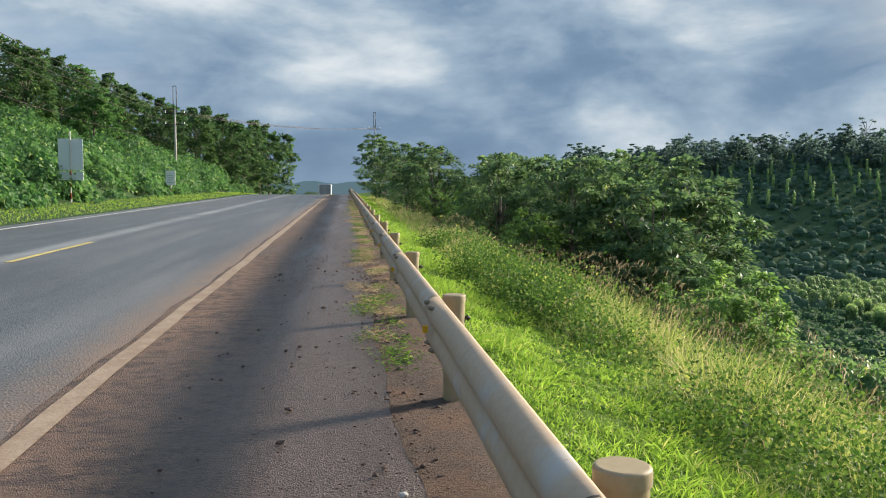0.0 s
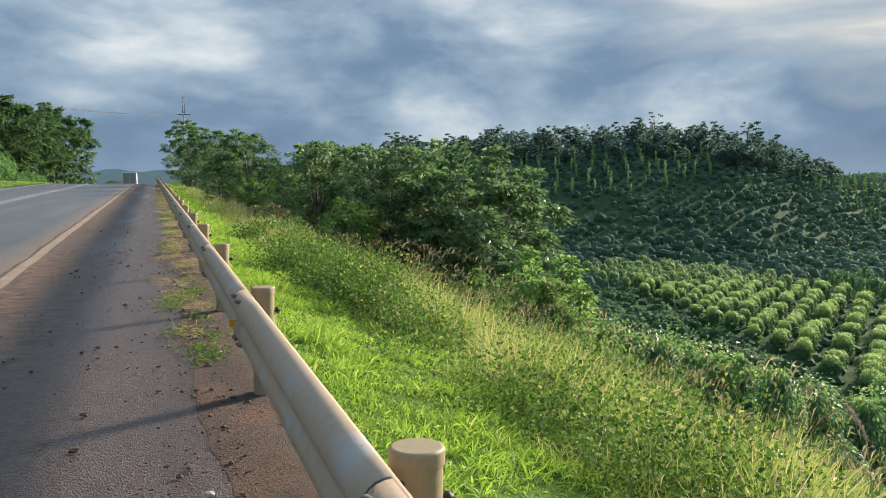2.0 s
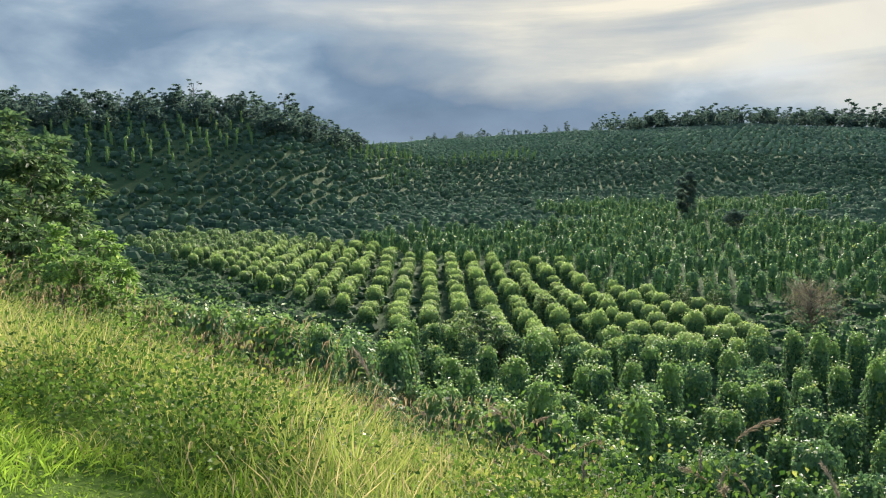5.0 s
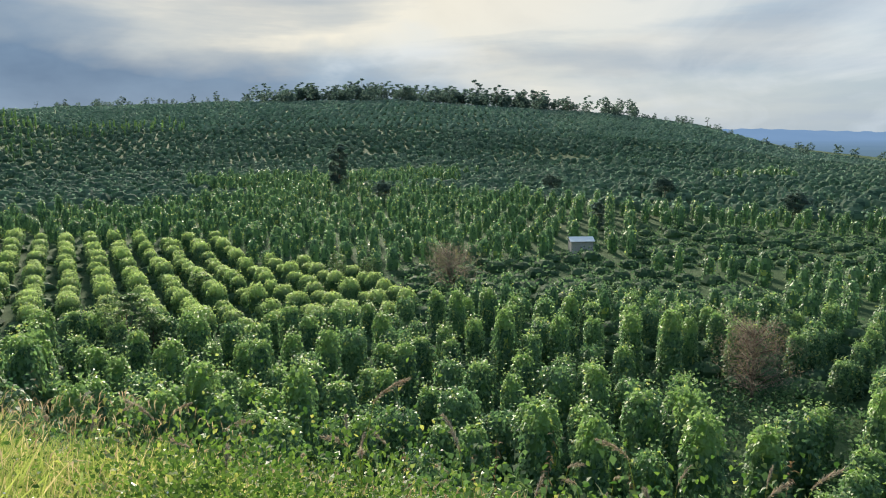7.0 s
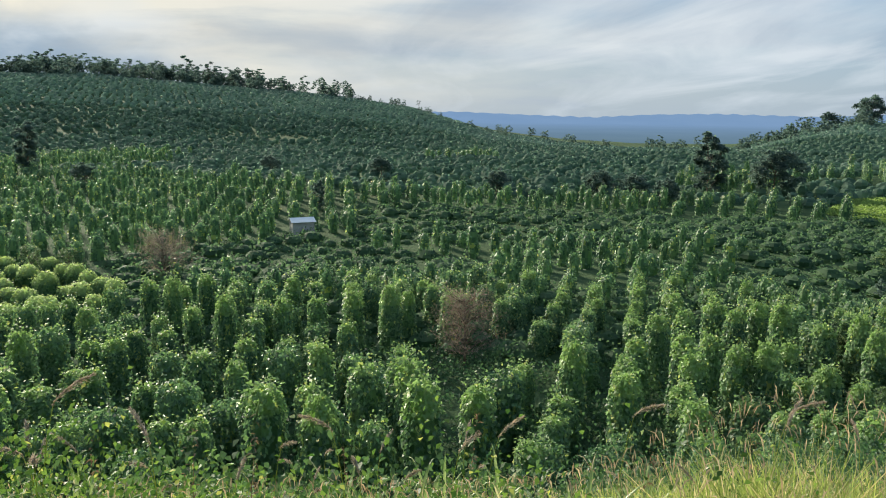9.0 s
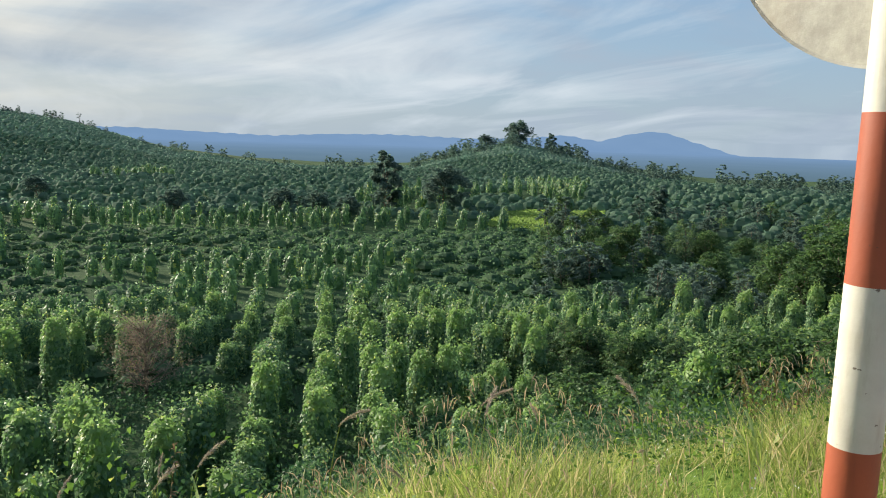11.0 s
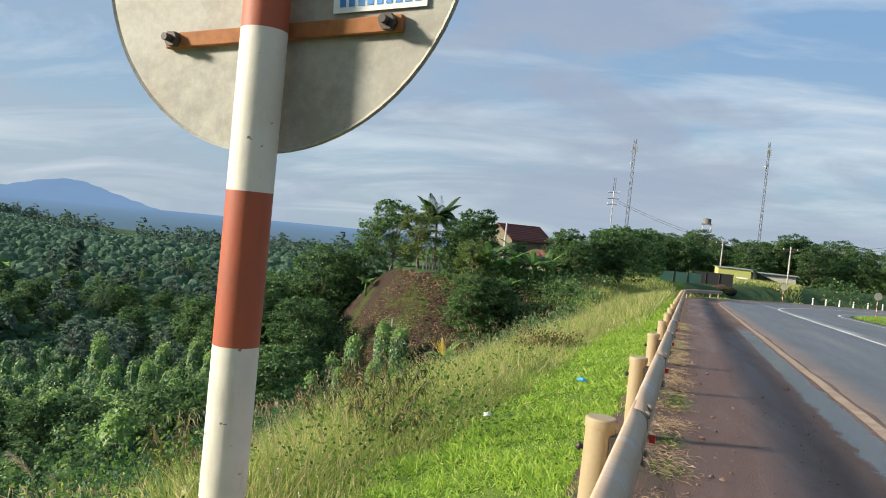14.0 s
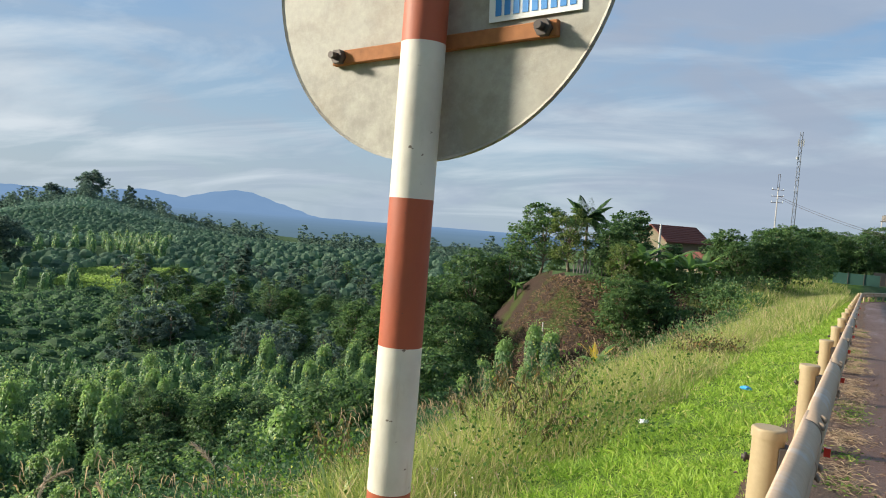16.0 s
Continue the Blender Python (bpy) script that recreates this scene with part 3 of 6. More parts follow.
def build_ground():
    na = 400
    az = np.linspace(0, 2 * np.pi, na, endpoint=False)
    rad = [0.0]
    step = 0.35
    while rad[-1] < 4400:
        rad.append(rad[-1] + max(step, rad[-1] * 0.026))
    rad = np.array(rad[1:])
    X, Y = np.sin(az)[None] * rad[:, None], np.cos(az)[None] * rad[:, None]
    Z = ground_z(X, Y)
    V = np.concatenate([[[0, 0, float(ground_z(0, 0))]], np.stack([X, Y, Z], -1).reshape(-1, 3)])
    n = len(rad)
    i, j = np.meshgrid(np.arange(n - 1), np.arange(na), indexing="ij")
    a = 1 + i * na + j
    b = 1 + i * na + (j + 1) % na
    F = np.stack([a, b, b + na, a + na], -1).reshape(-1, 4)[:, ::-1]
    faces = [tuple(f) for f in F.tolist()] + [(0, 1 + (k + 1) % na, 1 + k) for k in range(na)]
    ob = thing("ground", "green overgrown hillside and valley ground with red soil", "ground", kind="structure", data=as_mesh("ground", V, faces, M["ground"], True))
    # bare red soil where the plot's bank is cut
    me = ob.data
    me.materials.append(M["soil"])
    c = np.empty(len(me.polygons) * 3)
    me.polygons.foreach_get("center", c)
    c = c.reshape(-1, 3)
    cut = (plateau(c[:, 0], c[:, 1]) > 0.02) & (plateau(c[:, 0], c[:, 1]) < 0.995) & (c[:, 0] > 8) & (c[:, 1] > -62) & (c[:, 0] < 32)
    me.polygons.foreach_set("material_index", cut.astype(np.int32))


def ribbon(name, mat, o0, o1, s0, s1, lift, step=2.0, label="", category="", parent=None, wave=0.0, cols=2):
    """A strip of road between two offsets."""
    n = max(2, int((s1 - s0) / step) + 1)
    V, F = [], []
    for i in range(n):
        s = s0 + (s1 - s0) * i / (n - 1)
        for c in range(cols):
            o = o0 + (o1 - o0) * c / (cols - 1)
            if wave and c in (0, cols - 1):
                o += wave * (math.sin(s * 1.9) * 0.5 + math.sin(s * 4.7 + c) * 0.3 + math.sin(s * 0.6) * 0.4)
            x, y = road_point(s, o)
            V.append((x, y, float(road_z(s)) + lift))
    for i in range(n - 1):
        for c in range(cols - 1):
            a = i * cols + c
            F.append((a, a + 1, a + cols + 1, a + cols))
    me = as_mesh(name, V, F, mat, True)
    if parent is not None:
        return tagged_child(name, me, parent)
    return thing(name, label, category, kind="structure", data=me)


def tagged_child(name, me, parent):
    ob = new(name, me)
    ob.parent = parent
    return ob


build_ground()
road = ribbon("road", M["asphalt"], -10.6, -1.55, -150, 230, 0.0, 1.0, "grey worn asphalt two-lane road on a slope", "road")
shoulder = ribbon("pavement", M["shoulder"], -1.9, 0.42, -150, 230, 0.004, 0.5, "brown muddy damp asphalt shoulder beside the rail", "shoulder", wave=0.05)
ribbon("edge_line", M["line_white"], -1.83, -1.67, -140, 230, 0.010, 0.5, "worn dusty white edge line", "road line", wave=0.015)
ribbon("edge_line", M["line_white2"], -9.95, -9.78, -140, 230, 0.008, 1.0, "white edge line of the far lane", "road line")
ribbon("lane_dash", M["line_yellow"], -5.86, -5.72, 14.2, 18.8, 0.008, 0.5, "faded yellow dash on the asphalt", "road line", wave=0.01)
ribbon("lane_line", M["line_white2"], -5.85, -5.68, -140, -18, 0.008, 1.0, "white lane line", "road line")


# ---- guardrail ----
def rz(s):
    return float(road_z(s))


RAIL_OFF, STEP, FIRST = 0.69, 3.04, 1.88


def w_profile():
    """The rail's cross-section, from its top edge down: (towards the road, height)."""
    upper = [(0.046, 0.712), (0.058, 0.717), (0.076, 0.715), (0.095, 0.708), (0.111, 0.696), (0.123, 0.680), (0.131, 0.661), (0.134, 0.641),
             (0.132, 0.622), (0.126, 0.606), (0.117, 0.593), (0.109, 0.583), (0.103, 0.573), (0.100, 0.562)]
    lower = [(0.100, 0.555), (0.104, 0.545), (0.111, 0.534), (0.118, 0.522), (0.123, 0.505), (0.124, 0.486), (0.121, 0.466), (0.113, 0.446), (0.098, 0.428), (0.078, 0.415), (0.060, 0.408)]
    return upper + lower


def build_guardrail():
    rail = thing("guardrail", "dusty galvanised corrugated steel guardrail on round cream posts", "guardrail")
    prof = w_profile()
    post_me = bm_cyl(0.070, 0.070, -0.45, 0.665, 20)
    pm = bpy.data.meshes.new("post")
    post_me.to_mesh(pm), post_me.free()
    pm.materials.append(M["post"])
    cap = bm_cyl(0.0765, 0.0765, 0.648, 0.694, 28, bevel=0.011)
    cm = bpy.data.meshes.new("cap")
    cap.to_mesh(cm), cap.free()
    cm.materials.append(M["post"])
    bl = bm_box(-0.16, -0.05, -0.055, 0.055, 0.46, 0.62, bevel=0.006)
    bmesh_me = bpy.data.meshes.new("spacer")
    bl.to_mesh(bmesh_me), bl.free()
    bmesh_me.materials.append(M["steel_dark"])
    bolt = bm_tube([(0.06, 0, 0.54), (0.105, 0, 0.54)], 0.012, 8)
    bm_tube([(0.083, 0, 0.54), (0.095, 0, 0.54)], 0.021, 6, bolt)
    bo = bpy.data.meshes.new("bolt")
    bolt.to_mesh(bo), bolt.free()
    bo.materials.append(M["steel_dark"])
    ks = range(-26, 36)
    for k in ks:
        s = FIRST + STEP * k
        x, y = road_point(s, RAIL_OFF)
        a = 0 if s > BEND else -(BEND - s) / RADIUS
        p = new("post", pm)
        p.parent = rail
        lean = 0.8 * math.sin(k * 2.3)
        p.matrix_basis = pose(x, y, rz(s), lean, 0.6 * math.cos(k * 1.7), math.degrees(a))
        for nm, me in (("cap", cm), ("spacer", bmesh_me), ("bolt", bo)):
            c = new(nm, me)
            c.parent = p
        if -6 <= k <= 8 or k % 2 == 0:
            # reflector wedge in the rail's trough: amber one way, red the other
            for nm, mt, dy in (("amber_reflector", "amber", -0.02), ("red_reflector", "redref", 0.02)):
                b = bm_box(-0.245, -0.215, min(0, dy), max(0, dy), 0.522, 0.564)
                ob = part(nm, b, M[mt], p)
                ob.location.y = -0.42
    # panels, each lapped over the next
    for k in ks:
        s0, s1 = FIRST + STEP * k - 0.55, FIRST + STEP * (k + 1) - 0.25
        V, F, n = [], [], 7
        for i in range(n):
            s = s0 + (s1 - s0) * i / (n - 1)
            for d, z in prof:
                x, y = road_point(s, RAIL_OFF - 0.075 - d - (0.004 if i == n - 1 else 0))
                V.append((x, y, rz(s) + z))
        m = len(prof)
        for i in range(n - 1):
            for j in range(m - 1):
                F.append((i * m + j, i * m + j + 1, (i + 1) * m + j + 1, (i + 1) * m + j))
        me = as_mesh("rail_panel", V, F, M["rail"], True)
        ob = new("rail_panel", me)
        ob.parent = rail
        sol = ob.modifiers.new("thick", "SOLIDIFY")
        sol.thickness, sol.offset = 0.004, 0
        if -9 <= k <= 12:
            # the dark edge where one panel laps the next
            E = []
            for ds in (0.0, 0.010):
                for d, z in prof:
                    x, y = road_point(s1 + ds, RAIL_OFF - 0.075 - d - 0.004)
                    E.append((x, y, rz(s1 + ds) + z + (0.003 if z > 0.64 else 0.0)))
            lap = new("lap_edge", as_mesh("lap_edge", E, [(j, j + 1, m + j + 1, m + j) for j in range(m - 1)], M["steel_dark"], True))
            lap.parent = ob
            # slotted joint bolts in two columns
            for ds in (0.03, 0.25):
                for zz in (0.683, 0.44):
                    x, y = road_point(s0 + ds, RAIL_OFF - 0.075 - 0.124)
                    b = bm_tube([(0, -0.046, 0), (0, -0.018, 0.009), (0, 0.018, 0.009), (0, 0.046, 0)], [0.006, 0.015, 0.015, 0.006], 8)
                    o2 = part("joint_bolt", b, M["bolt"], ob)
                    o2.matrix_basis = pose(x, y, rz(s0 + ds) + zz, 0, -25, 18)


build_guardrail()


# ---- round road sign with its striped pole ----
def build_sign():
    px, py = 1.19, -1.815
    gz = float(ground_z(px, py))
    sign = thing("road_sign", "round sign with bare grey back on red-white striped pole", "road sign", at=pose(px, py, 0))
    r = 0.0455
    edges = [gz - 0.4, -0.11, 0.19, 0.49, 0.79, 1.09, 1.392, 1.705, 2.0, 2.3]
    for i, (a, b) in enumerate(zip(edges, edges[1:])):
        red = i % 2 == 1
        part("pole_band", bm_cyl(r, r, a, b, 28), M["pole_red" if red else "pole_white"], sign, "red painted band" if red else "white painted band")
    # plate: a thin disc with a turned rim
    bm = bmesh.new()
    seg, R = 72, 0.436
    for (ra, ya), (rb, yb) in (((0, -0.062), (R - 0.006, -0.062)), ((R - 0.006, -0.062), (R, -0.058)), ((R, -0.058), (R, -0.072)), ((R, -0.072), (0, -0.072))):
        A = [bm.verts.new((ra * math.cos(2 * math.pi * q / seg), ya, ra * math.sin(2 * math.pi * q / seg))) for q in range(seg)]
        B = [bm.verts.new((rb * math.cos(2 * math.pi * q / seg), yb, rb * math.sin(2 * math.pi * q / seg))) for q in range(seg)]
        for q in range(seg):
            bm.faces.new((A[q], A[(q + 1) % seg], B[(q + 1) % seg], B[q]))
    bmesh.ops.remove_doubles(bm, verts=bm.verts, dist=1e-5)
    bmesh.ops.recalc_face_normals(bm, faces=bm.faces)
    plate = part("plate", bm, M["plate"], sign, "weathered grey metal back of the plate")
    head = pose(0.042, 0, 0, 0, 0, -5)
    plate.matrix_basis = head @ pose(0, 0, 1.908)
    bar = part("bracket", bm_box(-0.275, 0.285, -0.061, -0.046, -0.016, 0.016, bevel=0.002), M["rust"], sign, "rusty orange steel bracket")
    bar.matrix_basis = head @ pose(-0.042, 0, 1.715, 0, 3.5, 0)
    for bx in (-0.25, 0.26):
        b = bm_tube([(bx, -0.05, 0), (bx, -0.03, 0)], 0.017, 6)
        bm_tube([(bx, -0.035, 0), (bx, -0.012, 0)], 0.008, 8, b)
        part("bracket_bolt", b, M["steel_dark"], bar)
    st = part("sticker", bm_box(-0.10, 0.10, -0.0575, -0.0560, -0.045, 0.045), M["white_plastic"], sign, "white sticker with blue bars")
    st.matrix_basis = head @ pose(-0.257, 0, 1.803, 0, 3.5, 0)
    for q in range(9):
        bm2 = bm_box(-0.088 + 0.02 * q, -0.075 + 0.02 * q, -0.0558, -0.0548, -0.034, 0.034)
        part("bar", bm2, M["blue"], st)


build_sign()


# ---- plants: meshes that the copies share ----
def column_mesh(name, seed, h, r, n, leaf, mat, dome=False):
    """A pepper vine on its post: a column (or a low dome) of hanging leaves."""
    rng = np.random.default_rng(seed)
    u = rng.uniform(0, 1, n) ** (0.85 if not dome else 0.62)
    th = rng.uniform(0, 2 * np.pi, n)
    z = u * h
    shape = np.sqrt(np.clip(1 - np.clip((u - 0.78) / 0.24, 0, 1) ** 2, 0.02, 1)) * (0.88 + 0.25 * (1 - u)) if not dome else np.sqrt(np.clip(1 - np.clip((u - 0.58) / 0.44, 0, 1) ** 2, 0.01, 1)) * (0.78 + 0.22 * np.clip(u / 0.5, 0, 1))
    k = 0.4 if dome else 0.7
    lump = 1 + k * (0.13 * np.sin(th * 3 + u * 7 + seed) + 0.10 * np.sin(th * 5 - u * 13 + 2 * seed))
    rr = r * shape * lump * rng.uniform(0.88, 1.03, n)
    P = np.stack([rr * np.cos(th), rr * np.sin(th), z], 1)
    up = np.clip((u - 0.75) * 3, 0, 1)
    out = np.stack([np.cos(th), np.sin(th), 0.25 + (1.6 if dome else 0.9) * up], 1)
    D = np.stack([0.45 * np.cos(th), 0.45 * np.sin(th), -0.72 + 1.0 * up], 1) + rng.normal(0, 0.42, (n, 3))
    Q = leaf_quads(P, D, leaf, leaf * 0.95, rng, 0.15, out, 0.42)
    # loose shoots that stand out at the head
    m = n // (30 if dome else 16)
    a = rng.uniform(0, 2 * np.pi, m)
    rt = r * rng.uniform(0.1, 1.0, m)
    PT = np.stack([rt * np.cos(a), rt * np.sin(a), h * (1.0 + (0.07 if not dome else 0.03) * rng.normal(size=m)) - 0.35 * rt * rt], 1)
    QT = leaf_quads(PT, np.stack([np.cos(a), np.sin(a), np.full(m, 0.35)], 1) + rng.normal(0, 0.4, (m, 3)), leaf * 1.05, leaf * 0.75, rng, 0.25, np.tile([0.0, 0.0, 1.0], (m, 1)), 0.6)
    Q = np.concatenate([Q, QT])
    # opaque core added inside the leaves to block light and deepen their shade
    rings, seg = 7, 10
    prof = np.array([0.70, 0.78, 0.80, 0.80, 0.76, 0.60, 0.16]) if not dome else np.array([0.58, 0.70, 0.78, 0.82, 0.80, 0.62, 0.14])
    grid = np.array([[[prof[i] * r * (1 + 0.1 * math.sin(j * 2.1 + i + seed)) * math.cos(2 * math.pi * j / seg), prof[i] * r * (1 + 0.1 * math.sin(j * 2.1 + i + seed)) * math.sin(2 * math.pi * j / seg), h * 0.97 * i / (rings - 1)]
                      for j in range(seg + 1)] for i in range(rings)])
    Q2 = np.array([[grid[i][j], grid[i][j + 1], grid[i + 1][j + 1], grid[i + 1][j]] for i in range(rings - 1) for j in range(seg)])
    return quad_mesh(name, np.concatenate([Q2, Q]), mat)


def bush_quads(rng, h, r, n, leaf, spread=1.0):
    """Layers of leaves round a bush."""
    d = unit(rng.normal(size=(n, 3)))
    d[:, 2] = np.abs(d[:, 2])
    rad = rng.uniform(0.55, 1.0, n)[:, None] * (1 + 0.25 * np.sin(d[:, :1] * 6 + d[:, 1:2] * 5))
    P = d * rad * np.array([r, r, h])
    P[:, 2] += 0.05 * h
    D = d + np.array([0, 0, 0.25]) + rng.normal(0, 0.5 * spread, (n, 3))
    return leaf_quads(P, D, leaf, leaf * 0.58, rng, 0.25, d + np.array([0, 0, 0.7]), 0.45)


def tree_parts(seed, h, crown_r, crown_h, boughs, clumps, per, leaf, trunk_r=0.16, flat=0.5, gap=0.0):
    """Trunk with limbs, and a crown of boughs, each a heap of flattened sprays of leaves; the outline is lobed."""
    rng = np.random.default_rng(seed)
    base = h - crown_h
    top = np.array([rng.normal(0, 0.4), rng.normal(0, 0.4), h - crown_h * 0.30])
    bm = bm_tube([(0, 0, -0.6), (top[0] * 0.3, top[1] * 0.3, base * 0.6), (top[0] * 0.6, top[1] * 0.6, base), tuple(top)],
                 [trunk_r * 1.3, trunk_r, trunk_r * 0.75, trunk_r * 0.2], 8)
    Q = []
    for b in range(boughs):
        u = (b + 0.5) / boughs
        a = b * 2.39996 + rng.uniform(-0.5, 0.5)
        env = crown_r * math.sqrt(max(0.06, 1 - ((u - 0.40) / 0.66) ** 2))
        rad = env * rng.uniform(0.38, 0.74 + 0.2 * gap)
        br = crown_r * rng.uniform(0.30, 0.46) * (1 - 0.35 * gap) * (1.08 - 0.3 * u)
        ctr = np.array([rad * math.cos(a), rad * math.sin(a), base + br * 0.5 + (crown_h - 1.25 * br) * u])
        start = Vector((top[0] * 0.6, top[1] * 0.6, base * rng.uniform(0.8, 1.0) + 0.45 * max(0.0, ctr[2] - base)))
        e = Vector(ctr)
        mid = (start + e) / 2 + Vector((0, 0, -0.10 * (e - start).length))
        bm_tube([start, mid, e], [trunk_r * 0.42, trunk_r * 0.28, trunk_r * 0.10], 5, bm)
        out = np.array([math.cos(a), math.sin(a), 0.0])
        for c in range(clumps):
            d = unit(rng.normal(size=3) + out * 0.55 + np.array([0, 0, 0.35]))
            cc = ctr + d * br * rng.uniform(0.62, 1.06) * np.array([1, 1, 0.78])
            if c % 3 == 0:
                bm_tube([e, Vector((e + Vector(cc)) / 2) + Vector((0, 0, 0.05)), Vector(cc)], [trunk_r * 0.12, trunk_r * 0.08, trunk_r * 0.03], 4, bm)
            cr = br * rng.uniform(0.30, 0.50)
            dd = unit(rng.normal(size=(per, 3)) + np.array([0, 0, 0.25]))
            P = cc + dd * cr * rng.uniform(0.25, 1.0, (per, 1)) * np.array([1, 1, flat])
            D = dd * np.array([1, 1, 0.3]) + d * 0.4 + rng.normal(0, 0.35, (per, 3)) * np.array([1, 1, 0.6]) + np.array([0, 0, -0.15])
            Q.append(leaf_quads(P, D, leaf, leaf * 0.62, rng, 0.18, dd * 0.4 + d * 0.4 + np.array([0, 0, 0.8]), 0.38))
    return bm, np.concatenate(Q)


TREE_ME = {}


def tree_kind(key, mat="tree", **kw):
    bm, Q = tree_parts(**kw)
    me = bpy.data.meshes.new("trunk")
    bm.to_mesh(me), bm.free()
    me.materials.append(M["bark"])
    TREE_ME[key] = (me, quad_mesh("crown", Q, M[mat]))


tree_kind("a", seed=1, h=10, crown_r=3.8, crown_h=8.6, boughs=17, clumps=9, per=38, leaf=0.30, flat=0.36)
tree_kind("b", seed=2, h=9, crown_r=4.4, crown_h=7.8, boughs=18, clumps=9, per=38, leaf=0.31, flat=0.34)
tree_kind("c", seed=3, h=11, crown_r=3.4, crown_h=9.6, boughs=18, clumps=9, per=38, leaf=0.29, flat=0.40)
tree_kind("d", seed=4, h=7, crown_r=3.0, crown_h=6.4, boughs=15, clumps=9, per=36, leaf=0.25, flat=0.42)
tree_kind("light", mat="young", seed=5, h=6, crown_r=2.8, crown_h=5.8, boughs=15, clumps=9, per=38, leaf=0.24, flat=0.6)
tree_kind("olive", mat="olive", seed=45, h=6, crown_r=2.5, crown_h=5.4, boughs=16, clumps=9, per=36, leaf=0.20, flat=0.6)
tree_kind("airy", seed=6, h=9, crown_r=2.6, crown_h=5.6, boughs=9, clumps=6, per=40, leaf=0.22, flat=0.40, gap=1.0)
tree_kind("bank", mat="plot", seed=16, h=9, crown_r=3.6, crown_h=8.4, boughs=16, clumps=10, per=28, leaf=0.40, flat=0.5)
tree_kind("bank2", mat="vine", seed=17, h=8, crown_r=3.2, crown_h=7.6, boughs=16, clumps=10, per=28, leaf=0.40, flat=0.5)
tree_kind("far_a", mat="far_wood", seed=7, h=9, crown_r=3.6, crown_h=7.6, boughs=9, clumps=5, per=26, leaf=0.62, flat=0.5)
tree_kind("far_b", mat="far_wood", seed=8, h=10, crown_r=2.6, crown_h=8.0, boughs=9, clumps=5, per=26, leaf=0.55, flat=0.5)
tree_kind("far_c", mat="far_wood", seed=9, h=7, crown_r=3.8, crown_h=6.2, boughs=9, clumps=5, per=26, leaf=0.62, flat=0.5)
tree_kind("lone", mat="far_wood", seed=19, h=9, crown_r=2.5, crown_h=8.2, boughs=15, clumps=9, per=32, leaf=0.45, flat=0.55)
tree_kind("lone_wide", mat="far_wood", seed=29, h=7.5, crown_r=4.2, crown_h=6.0, boughs=15, clumps=9, per=32, leaf=0.5, flat=0.45)
tree_kind("plot_a", mat="plot", seed=31, h=10, crown_r=3.9, crown_h=9.0, boughs=20, clumps=11, per=30, leaf=0.36, flat=0.45)
tree_kind("plot_b", mat="plot", seed=32, h=9, crown_r=4.4, crown_h=8.2, boughs=20, clumps=11, per=30, leaf=0.36, flat=0.45)
tree_kind("plot_d", mat="plot", seed=34, h=7, crown_r=3.3, crown_h=6.6, boughs=20, clumps=11, per=30, leaf=0.32, flat=0.5)
tree_kind("far_airy", mat="far_wood", seed=10, h=10, crown_r=2.2, crown_h=4.6, boughs=6, clumps=3, per=18, leaf=0.42, flat=0.35, gap=1.0)


def plant_tree(key, x, y, size=1.0, label="dark green broadleaf tree with an uneven crown", group="", turn=None, sink=0.0, name="tree"):
    t = thing(name, label, "tree", group, at=pose(x, y, float(ground_z(x, y)) - sink, 0, 0, turn if turn is not None else (x * 37 + y * 91) % 360) @ Matrix.Scale(size, 4))
    for nm, me in zip(("trunk", "crown"), TREE_ME[key]):
        c = new(nm, me)
        c.parent = t
    return t


rnd = random.Random(7)

# the clump of trees on the slope ahead
for key, x, y, sz in [("a", 10, 34, 0.73), ("b", 12.8, 31.5, 0.98), ("b", 15.6, 34.5, 1.08), ("c", 16.6, 40, 1.02), ("a", 13.5, 39, 1.0), ("b", 17.6, 46, 1.3), ("a", 9, 46, 0.72),
                      ("d", 7.5, 38, 0.80), ("c", 6, 62, 0.60), ("a", 4.6, 72, 0.67), ("d", 6, 52, 0.84), ("b", 12, 54, 1.02), ("c", 17, 50, 1.1), ("d", 12.8, 29.5, 0.8),
                      ("b", 8, 78, 0.92), ("c", 3.4, 86, 0.68), ("a", 20.5, 54, 1.0), ("d", 4.6, 58, 0.62), ("a", 14, 68, 1.08), ("b", 21, 64, 1.05), ("c", 4.5, 98, 0.8), ("a", 22, 74, 1.05),
                      ("d", 12.6, 27, 0.66), ("d", 14.4, 33, 0.8), ("b", 11, 42, 0.88), ("d", 11, 29, 0.6)]:
    plant_tree(key, x, y, sz)
for x, y, sz in [(12.2, 23.0, 0.76), (13.6, 25, 0.72), (11.2, 21.6, 0.5), (14.6, 23.6, 0.5), (8.0, 33, 0.55), (6.4, 42, 0.5), (9.5, 36, 0.6), (5.6, 50, 0.5), (10.6, 24.5, 0.45)]:
    plant_tree("light", x, y, sz, "light green leafy young tree on the slope")


# trees along the skyline of the hills
def ridge_spot(az, lift):
    dc = float(np.interp(az, HILLS[:, 0], HILLS[:, 2]))
    return dc * lift * math.sin(radians(az)), dc * lift * math.cos(radians(az))


def crown_quads(key):
    me = TREE_ME[key][1]
    v = np.empty(len(me.vertices) * 3, np.float32)
    me.vertices.foreach_get("co", v)
    q = v.reshape(-1, 4, 3)[::5]
    ctr = q.mean(1, keepdims=True)
    return ctr + (q - ctr) * 1.9


